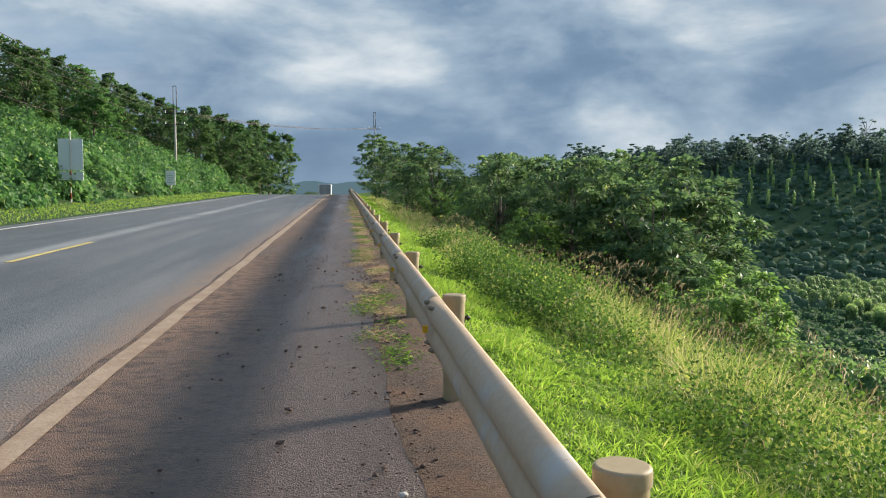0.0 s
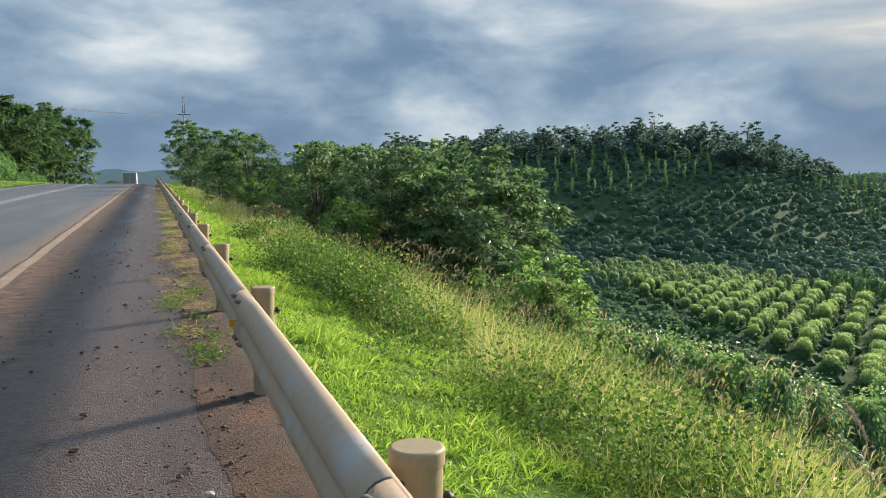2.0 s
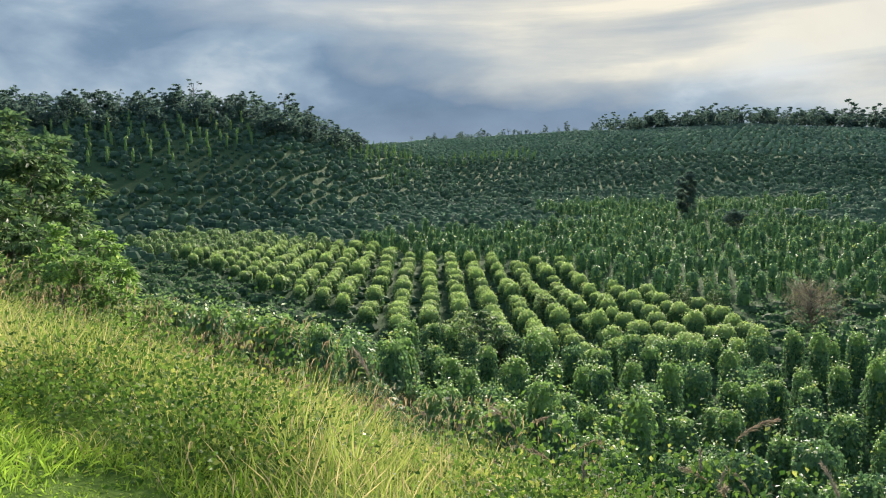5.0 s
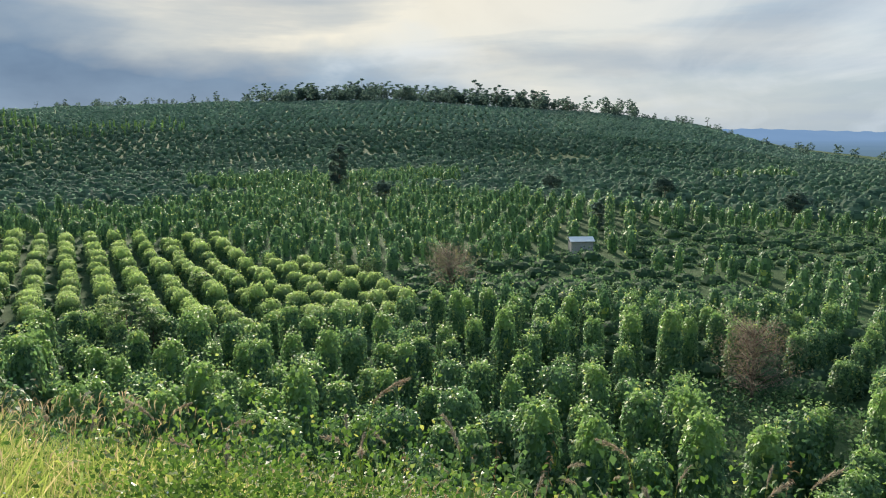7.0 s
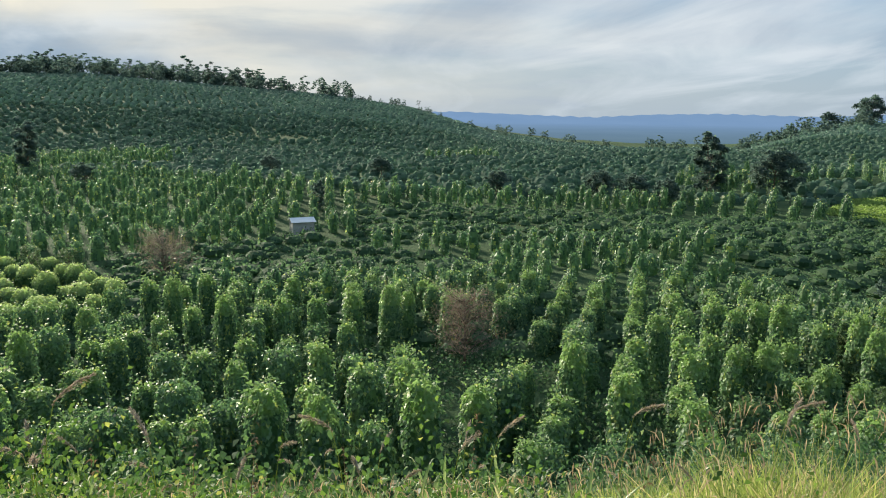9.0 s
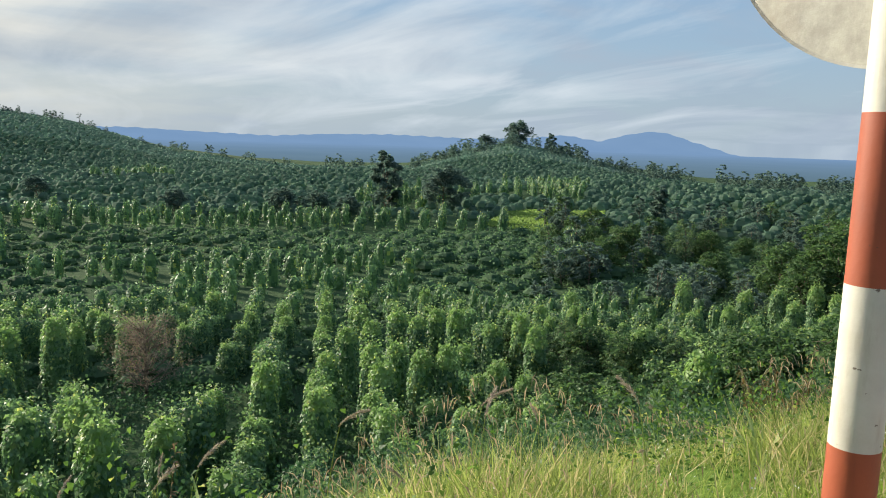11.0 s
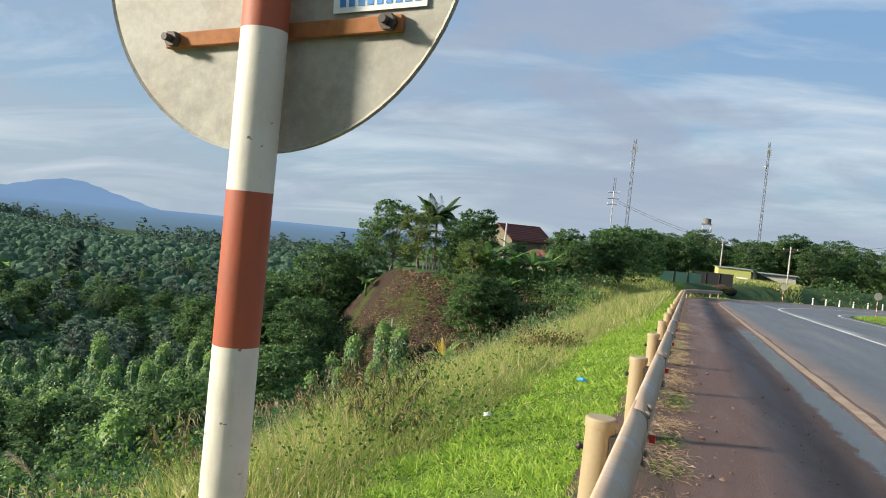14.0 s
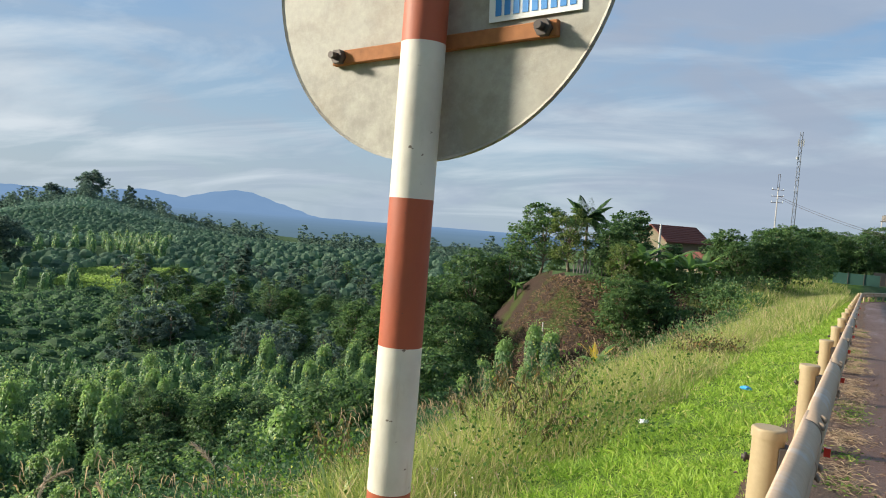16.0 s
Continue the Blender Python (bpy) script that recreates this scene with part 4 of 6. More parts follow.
for i in range(26):
    az = 22 + 24.5 * i / 25 + rnd.uniform(-0.4, 0.4)
    plant_tree(rnd.choice(["far_a", "far_b", "far_c", "far_airy"]), *ridge_spot(az, rnd.uniform(0.97, 1.03)), rnd.uniform(0.6, 1.05), "dark tree standing on the hill's skyline", "skyline trees")
for i in range(30):
    az = 51 + 47 * i / 29 + rnd.uniform(-0.4, 0.4)
    big = 1.45 if 68 < az < 88 else 0.6
    plant_tree(rnd.choice(["far_a", "far_b", "far_c", "far_airy"]), *ridge_spot(az, rnd.uniform(0.97, 1.02)), rnd.uniform(0.6, 1.15) * big, "dark tree standing on the hill's skyline", "skyline trees")
WOODS = []
for n, a0, a1, l0, l1, s0, s1 in ((190, 16, 47, 0.86, 1.01, 0.45, 0.9), (130, 64, 92, 0.93, 1.02, 0.6, 1.15), (80, 67, 85, 0.985, 1.005, 0.6, 1.15), (45, 50, 68, 0.95, 1.01, 0.25, 0.5), (40, 88, 103, 0.93, 1.01, 0.22, 0.5),
                                  (60, 119, 137, 0.86, 1.01, 0.45, 0.8), (70, 102, 152, 0.95, 1.08, 0.5, 0.8), (60, 136, 160, 0.62, 0.98, 0.5, 0.85)):
    for _ in range(n):
        x, y = ridge_spot(rnd.uniform(a0, a1), rnd.uniform(l0, l1))
        WOODS.append((x, y, rnd.uniform(s0, s1), rnd.uniform(0, 6.28)))
for az, d, key, sz in [(117.4, 124, "lone", 1.08), (121.5, 130, "lone_wide", 0.98), (70.4, 152, "lone", 1.0), (137.0, 118, "lone", 0.66), (124.5, 396, "lone_wide", 1.0), (126.8, 398, "lone_wide", 1.7), (129.2, 402, "lone", 1.1),
                       (73.9, 130, "lone_wide", 0.55), (102.5, 122, "lone_wide", 0.5), (109.7, 120, "lone_wide", 0.55), (112.5, 119, "lone_wide", 0.5), (114.6, 116, "lone_wide", 0.48), (89.4, 100, "lone", 0.45),
                       (111.0, 121, "far_c", 0.42), (86, 150, "lone_wide", 0.5), (94, 140, "lone_wide", 0.5), (55.7, 48.5, "d", 0.64), (57.4, 47.5, "d", 0.42), (60.6, 65.5, "d", 0.36), (70.4, 70.9, "d", 0.38), (72.7, 69, "d", 0.36)]:
    plant_tree(key, d * math.sin(radians(az)), d * math.cos(radians(az)), sz, "tree standing alone among the pepper fields")
for k in range(110):
    az, d = rnd.uniform(129, 155), rnd.uniform(60, 128)
    plant_tree(rnd.choice(["plot_d", "d", "far_c", "far_b"]), d * math.sin(radians(az)), d * math.cos(radians(az)), rnd.uniform(0.30, 0.56), "small dark green tree among the coffee bushes", "trees in the coffee")


for k in range(52):
    az, d = rnd.uniform(127, 151), rnd.uniform(22, 46)
    plant_tree(("plot_d", "d", "plot_d", "plot_d")[k % 4], d * math.sin(radians(az)), d * math.cos(radians(az)), rnd.uniform(0.30, 0.56), "low leafy shrub at the foot of the slope", "shrubs below the slope", name="shrub")


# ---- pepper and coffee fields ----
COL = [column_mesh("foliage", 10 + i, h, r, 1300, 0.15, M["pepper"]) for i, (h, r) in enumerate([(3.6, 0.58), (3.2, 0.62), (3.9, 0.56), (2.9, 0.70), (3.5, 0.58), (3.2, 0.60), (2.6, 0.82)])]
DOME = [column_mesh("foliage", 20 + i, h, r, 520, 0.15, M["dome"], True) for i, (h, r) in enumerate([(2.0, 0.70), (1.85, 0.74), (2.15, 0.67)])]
FIELD = [(44, 38), (46, 43), (48.5, 50), (53, 63), (57, 76), (61, 89), (65.5, 112), (79, 114), (83.5, 101), (82.5, 86), (80, 75), (78, 64), (79, 52), (82, 43.5), (71.5, 34), (68.5, 25), (63, 17), (52, 13), (45, 20), (42, 25)]


def inside(x, y, poly):
    c = False
    for (x1, y1), (x2, y2) in zip(poly, poly[1:] + poly[:1]):
        if (y1 > y) != (y2 > y) and x < (x2 - x1) * (y - y1) / (y2 - y1) + x1:
            c = not c
    return c


def post_mesh(h):
    bm = bm_box(-0.06, 0.06, -0.06, 0.06, -0.2, h, bevel=0.012)
    me = bpy.data.meshes.new("post")
    bm.to_mesh(me), bm.free()
    me.materials.append(M["concrete"])
    return me


TALL_POST, SHORT_POST = post_mesh(2.2), post_mesh(1.4)


def vine(name, label, category, group, foliage, at):
    """A climbing vine on its square concrete post."""
    t = thing(name, label, category, group, at=at)
    new("foliage", foliage).parent = t
    new("post", TALL_POST if name == "pepper_vine" else SHORT_POST).parent = t
    return t


def scattered(mesh_list, places, name, label, category, group, near=300):
    """The nearest as things of their own, the rest joined into one."""
    places = sorted(places, key=lambda p: p[0] ** 2 + p[1] ** 2)
    for i, (x, y, sz, turn) in enumerate(places[:near]):
        at = pose(x, y, float(ground_z(x, y)) - 0.1, 0, 0, math.degrees(turn)) @ Matrix.Diagonal((sz, sz, sz * (0.88 + 0.24 * ((i * 7) % 5) / 4), 1))
        if "pepper" in name:
            vine(name, label, category, group, mesh_list[i % len(mesh_list)], at)
        else:
            thing(name, label, category, group, data=mesh_list[i % len(mesh_list)], at=at)
    return places[near:]


def joined(name, label, category, quads_list, places, mat):
    if not places:
        return
    out = []
    P = np.array(places)
    Z = ground_z(P[:, 0], P[:, 1]) - 0.1
    for i, (x, y, sz, turn) in enumerate(places):
        q = quads_list[i % len(quads_list)]
        c, s = math.cos(turn), math.sin(turn)
        R = np.array([[c, -s, 0], [s, c, 0], [0, 0, 1]]) * sz
        out.append(q @ R.T + np.array([x, y, Z[i]]))
    return thing(name, label, category, kind="stuff", data=quad_mesh(name, np.concatenate(out), mat))


def mesh_quads(me, keep, grow=1.0):
    v = np.empty(len(me.vertices) * 3, np.float32)
    me.vertices.foreach_get("co", v)
    q = v.reshape(-1, 4, 3)
    core, q = q[:60], q[60:]
    q = q[:: max(1, int(len(q) / keep))]
    ctr = q.mean(1, keepdims=True)
    return np.concatenate([core[::1], ctr + (q - ctr) * grow])


def grid_places(row_az, du, dv, test, jit, rng, extent):
    a = radians(row_az)
    u, v = Vector((math.sin(a), math.cos(a))), Vector((math.cos(a), -math.sin(a)))
    out = []
    for i in range(-int(extent / du), int(extent / du)):
        for j in range(-int(extent / dv), int(extent / dv)):
            p = u * (i * du) + v * (j * dv)
            x, y = p.x + rng.uniform(-jit, jit), p.y + rng.uniform(-jit, jit)
            if test(x, y):
                out.append((x, y, rng.uniform(0.85, 1.15), rng.uniform(0, 6.28)))
    return out


def polar(x, y):
    return math.hypot(x, y), math.degrees(math.atan2(x, y))


def on_floor(x, y):
    """The valley side of the embankment, clear of the road and of the house plot."""
    s, off = road_coords(x, y)
    return float(off) > 17 and float(plateau(x, y)) < 0.05


domes = grid_places(52, 2.4, 2.55, lambda x, y: inside(x, y, FIELD), 0.22, rnd, 180)
rest = scattered(DOME, domes, "pepper_dome", "rounded yellow-green pepper vine on a short post", "pepper vine", "rows of rounded pepper vines")
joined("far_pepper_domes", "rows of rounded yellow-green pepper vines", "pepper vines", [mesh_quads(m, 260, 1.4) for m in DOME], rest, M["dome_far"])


# the well-grown columns nearest to the slope
STAND = [(35.4, -16.4), (31.1, -15.7), (32.1, -17.5), (29.8, -17.5), (29.0, -18.4), (38.1, -20.7), (37.4, -22.9), (35.5, -23.0), (33.2, -23.8), (26.5, -19.4), (33.0, -25.6), (36.3, -21.0), (36.3, -18.2), (30.2, -24.4), (32.2, -14.0)]


def pepper_here(x, y):
    if any(abs(x - a) < 1.5 and abs(y - b) < 1.5 for a, b in STAND):
        return False
    d, az = polar(x, y)
    if not (22 < d < 62 and 30 < az < 158) or inside(x, y, FIELD) or float(plateau(x, y)) > 0.05 or float(road_coords(x, y)[1]) < 15:
        return False
    if az > 130 and d < 44 and noise.noise((x * 0.13, y * 0.13, 8.8)) > -0.12:
        return False
    if az < 50 and d > 50 or math.hypot(x - 38.6, y + 7.3) < 4.4 or (29 < d < 40 and abs(az - 100.5) < 3.4):
        return False
    return noise.noise((x * 0.06, y * 0.06, 3.1)) > -0.36


cols = [c for c in grid_places(36, 2.2, 3.0, pepper_here, 0.42, rnd, 70) if 49 < polar(c[0], c[1])[1] < 104]
# further round, the rows run straight out from the road
cols += [c for c in grid_places(113, 2.0, 2.35, pepper_here, 0.34, rnd, 70) if polar(c[0], c[1])[1] >= 104]
for k, (az, d) in enumerate([(32.6, 41), (34.2, 38), (35.6, 42), (37.0, 36.5), (38.4, 40), (39.8, 37), (41.2, 41.5), (42.2, 34.5), (43.6, 38.5), (45.0, 34), (46.4, 37), (48.0, 39.5), (49.4, 34.5),
                             (34.8, 46), (37.6, 46.5), (40.6, 46), (43.2, 44.5), (46.2, 43.5), (48.8, 45), (44.0, 30), (47.6, 31), (41.0, 31.5), (36.2, 32.5), (38.8, 31)]):
    d *= 0.97
    x, y, w = d * math.sin(radians(az)), d * math.cos(radians(az)), 1.3 + 0.35 * math.sin(k * 1.9)
    vine("pepper_vine", "broad leafy heap of pepper vine over its post", "pepper vine", "pepper vine columns", COL[k % 7], pose(x, y, float(ground_z(x, y)) - 0.1, 0, 0, 75 * k) @ Matrix.Diagonal((w, w, 1.25 + 0.25 * math.sin(k * 2.7), 1)))
for k, (x, y) in enumerate(STAND):
    vine("pepper_vine", "well-grown green column of pepper vine on its post", "pepper vine", "pepper vine columns", COL[(0, 2, 4)[k % 3]], pose(x, y, float(ground_z(x, y)) - 0.1, 0, 0, 55 * k) @ Matrix.Diagonal((0.92, 0.92, 1.06, 1)))
cols = [(x, y, sz * (0.84 if polar(x, y)[1] >= 104 else 0.95) * (0.9 if math.hypot(x, y) > 44 else 1.0), turn) for x, y, sz, turn in cols]
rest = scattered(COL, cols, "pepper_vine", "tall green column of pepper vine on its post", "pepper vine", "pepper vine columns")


def pepper_far(x, y):
    d, az = polar(x, y)
    if not (62 <= d < 200 and 47 < az < 160) or inside(x, y, FIELD) or not on_floor(x, y):
        return False
    if abs(az - 88.3) < 1.5 and 74 < d < 92 or math.hypot(x - 63, y - 12.6) < 3.0:
        return False
    k = noise.noise((x * 0.028, y * 0.028, 7.7))
    if az < 92 and d < 150:
        return k > -0.12
    if d < 80 and az < 120:
        return k > -0.25
    if 103 < d < 116 and 86 < az < 127:
        return True
    if az > 130 and d < 100:
        return k > 0.22
    return d > 124 and az < 132 and k > 0.02


far_cols = grid_places(36, 2.8, 3.9, pepper_far, 0.4, rnd, 195)
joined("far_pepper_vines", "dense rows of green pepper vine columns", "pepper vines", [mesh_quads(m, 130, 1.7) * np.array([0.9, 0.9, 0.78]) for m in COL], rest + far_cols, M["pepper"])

rngc = np.random.default_rng(5)


def mound_quads(rng, h, r, leaves, leaf, seg=8):
    """A small closed bush: a lumpy dome with some leaves that stand out of it."""
    prof = ((0.80, 0.0), (1.0, 0.34), (0.86, 0.70), (0.48, 0.93), (0.06, 1.0))
    k = rng.uniform(0.82, 1.18, (len(prof), seg + 1))
    k[:, -1] = k[:, 0]
    g = np.array([[[r * p * k[i][j] * math.cos(2 * math.pi * j / seg), r * p * k[i][j] * math.sin(2 * math.pi * j / seg), h * z * (0.8 + 0.2 * k[i][j])] for j in range(seg + 1)] for i, (p, z) in enumerate(prof)])
    body = np.array([[g[i][j], g[i][j + 1], g[i + 1][j + 1], g[i + 1][j]] for i in range(len(prof) - 1) for j in range(seg)])
    return np.concatenate([body, bush_quads(rng, h * 1.04, r * 1.04, leaves, leaf)])


BUSH = [np.concatenate([mound_quads(rngc, 0.85, 0.95, 0, 0.3), bush_quads(rngc, 1.15, 1.25, 70, 0.32)]) for _ in range(5)]
BUSH_FAR = [mound_quads(rngc, 1.3, 0.98, 8, 0.50, 6) for _ in range(5)]
CLUMP_FAR = [mound_quads(rngc, 1.35, 1.05, 3, 0.6, 5) for _ in range(5)]


MEADOW = [(84, -66), (93, -64), (103, -76), (103, -83), (98, -86), (96, -93), (90, -84), (84.5, -73)]


def coffee_here(x, y):
    d, az = polar(x, y)
    if inside(x, y, MEADOW):
        return False
    if not (22 < d < 300 and 8 < az < 160) or inside(x, y, FIELD) or not on_floor(x, y):
        return False
    dc = float(np.interp(az, HILLS[:, 0], HILLS[:, 2]))
    if d > dc * 1.02:
        return False
    if 62 <= d < 200 and 47 < az:
        return not pepper_far(x, y)
    return True


coffee = [c for c in grid_places(152, 2.35, 2.9, coffee_here, 0.7, rnd, 300) if noise.noise((c[0] * 0.05, c[1] * 0.05, 6.0)) > -0.62 + 0.2 * math.sin(c[3]) or math.hypot(c[0], c[1]) < 130]
coffee = [(x, y, sz * (0.95 + 0.35 * noise.noise((x * 0.03, y * 0.03, 2.0)) + 0.25 * math.sin(turn * 5.0)), turn) for x, y, sz, turn in coffee]


def coffee_near(x, y):
    d, az = polar(x, y)
    return 19 < d < 58 and 28 < az < 160 and float(road_coords(x, y)[1]) > 13 and float(plateau(x, y)) < 0.05 and not inside(x, y, FIELD)


near_coffee = grid_places(48, 2.25, 2.25, coffee_near, 0.6, rnd, 60)
COFFEE = [quad_mesh("coffee_bush", bush_quads(rngc, 0.8 + 0.2 * i, 1.15 + 0.12 * i, 230, 0.22), M["coffee"]) for i in range(5)]
over = scattered(COFFEE, near_coffee, "coffee_bush", "dark green glossy coffee bush between the pepper vines", "coffee bush", "coffee bushes")
joined("coffee_bushes", "dark green coffee bushes between the pepper vines", "coffee bushes", BUSH, over + [c for c in coffee if 57 < math.hypot(c[0], c[1]) < 110], M["mid_coffee"])
field_weeds = grid_places(52, 2.4, 2.55, lambda x, y: inside(x, y, FIELD), 0.5, rnd, 140)
joined("field_weeds", "low dark green weeds between the rows of vines", "weeds", [q * np.array([0.9, 0.9, 0.5]) for q in BUSH_FAR], field_weeds, M["mid_coffee"])
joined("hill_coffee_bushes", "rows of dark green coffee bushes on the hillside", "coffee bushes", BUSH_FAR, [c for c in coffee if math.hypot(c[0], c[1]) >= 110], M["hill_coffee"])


def far_slope(x, y):
    d, az = polar(x, y)
    if not (185 < d < 450 and 44 < az < 160):
        return False
    d0, dc, zc = (float(np.interp(az, HILLS[:, 0], HILLS[:, k])) for k in (1, 2, 3))
    return d < dc * 1.05 and not (d < 300 and d < dc * 1.02 and coffee_here(x, y))


joined("far_slope_plantation", "green plantation rows on the far slope, haze in their colour", "plantation", CLUMP_FAR, grid_places(168, 2.6, 3.7, far_slope, 0.8, rnd, 450), M["far_leaf"])


def hill_columns(x, y):
    d, az = polar(x, y)
    d0, dc, zc = (float(np.interp(az, HILLS[:, 0], HILLS[:, k])) for k in (1, 2, 3))
    return 18 < az < 60 and dc * 0.62 < d < dc * 0.93 and noise.noise((x * 0.02, y * 0.02, 1.7)) > -0.15


joined("hill_pepper_vines", "pale green vine-clad posts on the upper hillside", "pepper vines", [mesh_quads(m, 40, 2.6) * np.array([0.5, 0.5, 1.0]) for m in COL], grid_places(120, 4.2, 6.0, hill_columns, 0.9, rnd, 280), M["pepper"])
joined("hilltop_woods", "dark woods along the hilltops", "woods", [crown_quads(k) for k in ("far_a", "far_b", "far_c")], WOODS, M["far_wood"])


# ---- far mountains ----
def build_mountains():
    sky = [(88, -0.3), (99.5, -0.08), (104, -0.25), (109, -0.39), (113, -0.16), (117.5, -0.07), (123.5, -0.2), (127.5, -0.04), (130.2, 0.24), (132.6, -0.14),
           (134.5, 0.40), (136.2, 0.68), (137.4, 0.55), (138.8, 0.09), (142, -0.84), (147.6, -1.36), (158, -1.6), (185, -1.8)]
    A, E = np.array(sky).T
    V, F = [], []
    az = np.linspace(88, 185, 300)
    for a in az:
        e = np.interp(a, A, E) + 0.03 * math.sin(a * 5.1) + 0.015 * math.sin(a * 13.7)
        for d, z in ((1000, -64), (2000, -62), (3900, -56), (4300, 1.4 + 4300 * math.tan(radians(e))), (4380, -200)):
            V.append((d * math.sin(radians(a)), d * math.cos(radians(a)), z))
    for i in range(len(az) - 1):
        for k in range(4):
            p = i * 5 + k
            F.append((p, p + 5, p + 6, p + 1))
    thing("backdrop", "self-lit mountain range on the horizon, blue haze painted in", "mountains", kind="structure", data=as_mesh("backdrop", V, F, M["far"], True))
    V, F = [], []
    for i in range(40):
        a = -16 + 30 * i / 39
        e = 2.2 - 0.02 * (a + 1.5) ** 2 * 0.4 + 0.12 * math.sin(a * 1.9)
        for d, z in ((700, -10), (900, 1.4 + 900 * math.tan(radians(e)))):
            V.append((d * math.sin(radians(a)), d * math.cos(radians(a)), z))
    for i in range(39):
        p = i * 2
        F.append((p, p + 2, p + 3, p + 1))
    thing("backdrop", "self-lit wooded hill beyond the road's crest, haze in its colour", "hill", kind="structure", data=as_mesh("backdrop", V, F, M["far"], True))


build_mountains()


# ---- grass ----
def on_ground(x, y):
    return np.stack([x, y, ground_z(x, y)], 1)


def blades(n, x, y, h, w, rng, lean=0.45):
    P = on_ground(x, y) - np.array([0, 0, 0.01])
    D = np.stack([rng.normal(0, lean, n), rng.normal(0, lean, n), np.ones(n)], 1)
    return leaf_quads(P, D, h, w, rng, 0.22)


def build_grass():
    rng = np.random.default_rng(11)
    Q = []
    # close-cropped verge behind the rail
    for (y0, y1, n, hh, ww) in ((-9, 12, 60000, 0.125, 0.0115), (12, 30, 16000, 0.13, 0.022), (-30, -9, 20000, 0.12, 0.020), (30, 95, 12000, 0.20, 0.05), (-82, -30, 12000, 0.2, 0.045)):
        x = 0.80 + 2.5 * rng.beta(1.05, 1.5, n)
        y = rng.uniform(y0, y1, n)
        if y0 < BEND:
            q = [road_point(s, o) for s, o in zip(y, x)]
            x, y = np.array(q).T
        tuft = np.array([max(0.25, 0.85 + 1.5 * noise.noise((a * 1.6, b * 1.6, 1.0)) + 0.9 * noise.noise((a * 5.0, b * 5.0, 4.0))) for a, b in zip(x, y)])
        Q.append(blades(n, x, y, hh * tuft, ww, rng, 0.75))
    thing("verge_grass", "short bright green sunlit grass beside the rail", "grass", kind="stuff", data=quad_mesh("verge_grass", np.concatenate(Q), M["grass"]))
    # tall grass on the slope
    Q, S = [], []
    for (y0, y1, n, hh, ww) in ((-2, 14, 46000, 0.72, 0.0080), (-11, -2, 50000, 0.66, 0.0075), (14, 45, 26000, 0.7, 0.018), (-34, -11, 42000, 0.66, 0.012), (45, 95, 9000, 0.8, 0.04), (-80, -34, 14000, 0.8, 0.03)):
        x = 2.35 + 9.2 * rng.beta(1.15, 1.9, n)
        y = rng.uniform(y0, y1, n)
        if y0 < BEND:
            x, y = np.array([road_point(s, o) for s, o in zip(y, x)]).T
        keep = np.array([noise.noise((a * 0.55, b * 0.55, 5.0)) for a, b in zip(x, y)]) > -0.34 + 0.22 * rng.normal(size=n) * 0.5
        x, y = x[keep], y[keep]
        n = len(x)
        g = 0.45 + 1.0 * (np.sin(x * 1.7 + y * 0.9) * np.sin(y * 1.3 - x) * 0.5 + 0.5)
        edge = np.clip((x - 2.05) / 1.2, 0.28, 1) if y0 > BEND else 1.0
        # heights are cut by bearing from the origin, to suit the camera's view
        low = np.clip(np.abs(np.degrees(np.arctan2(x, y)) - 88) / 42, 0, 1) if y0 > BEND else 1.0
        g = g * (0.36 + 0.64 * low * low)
        # a second cut by bearing and distance, also fitted to the camera's view
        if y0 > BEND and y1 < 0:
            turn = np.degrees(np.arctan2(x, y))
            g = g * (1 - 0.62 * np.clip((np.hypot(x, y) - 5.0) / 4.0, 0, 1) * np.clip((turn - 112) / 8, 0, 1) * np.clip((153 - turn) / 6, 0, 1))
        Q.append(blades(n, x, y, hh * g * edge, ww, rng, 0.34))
        m = n // (7 if y0 > -3 and y1 < 50 else 14)
        P = on_ground(x[:m], y[:m])
        P[:, 2] += (hh * g * edge)[:m] * 1.15 if y0 > BEND else 0.8
        S.append(leaf_quads(P, np.stack([rng.normal(0.25, 0.3, m), rng.normal(0, 0.3, m), np.ones(m)], 1), 0.15, max(0.008, ww * 0.8), rng, 0.4))
    n = 9000
    s0, o0 = rng.uniform(-72, -24, n), 1.5 + 3.5 * rng.beta(1.5, 1.2, n)
    x, y = np.array([road_point(a, b) for a, b in zip(s0, o0)]).T
    Q.append(blades(n, x, y, 0.9 * np.clip((-22 - s0) / 14, 0.3, 1.2), 0.03, rng, 0.3))
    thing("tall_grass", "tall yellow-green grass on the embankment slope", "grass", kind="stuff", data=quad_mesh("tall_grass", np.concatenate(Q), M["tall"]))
    thing("grass_seed_heads", "pale brown feathery seed heads of the tall grass", "grass", kind="stuff", data=quad_mesh("grass_seed_heads", np.concatenate(S), M["seed"]))
    # leafy weeds in the tall grass and down the slope
    W = []
    for k in range(900):
        y = rng.uniform(-46, 60)
        x = 4.2 + 15 * rng.beta(1.2, 1.5)
        sz = rng.uniform(0.28, 0.62) * (1 + 0.7 * (x > 8))
        if 60 < math.degrees(math.atan2(x, y)) < 124 and x < 11:
            if k % 4:
                continue
            sz *= 0.5
        if math.degrees(math.atan2(x, y)) > 112 and x > 6.5:
            continue
        q = bush_quads(rng, sz, sz * 1.2, 110, 0.030 + 0.0034 * math.hypot(x, y))
        W.append(q + np.array([x, y, float(ground_z(x, y))]))
    # dark scrub where the slope drops away
    D = []
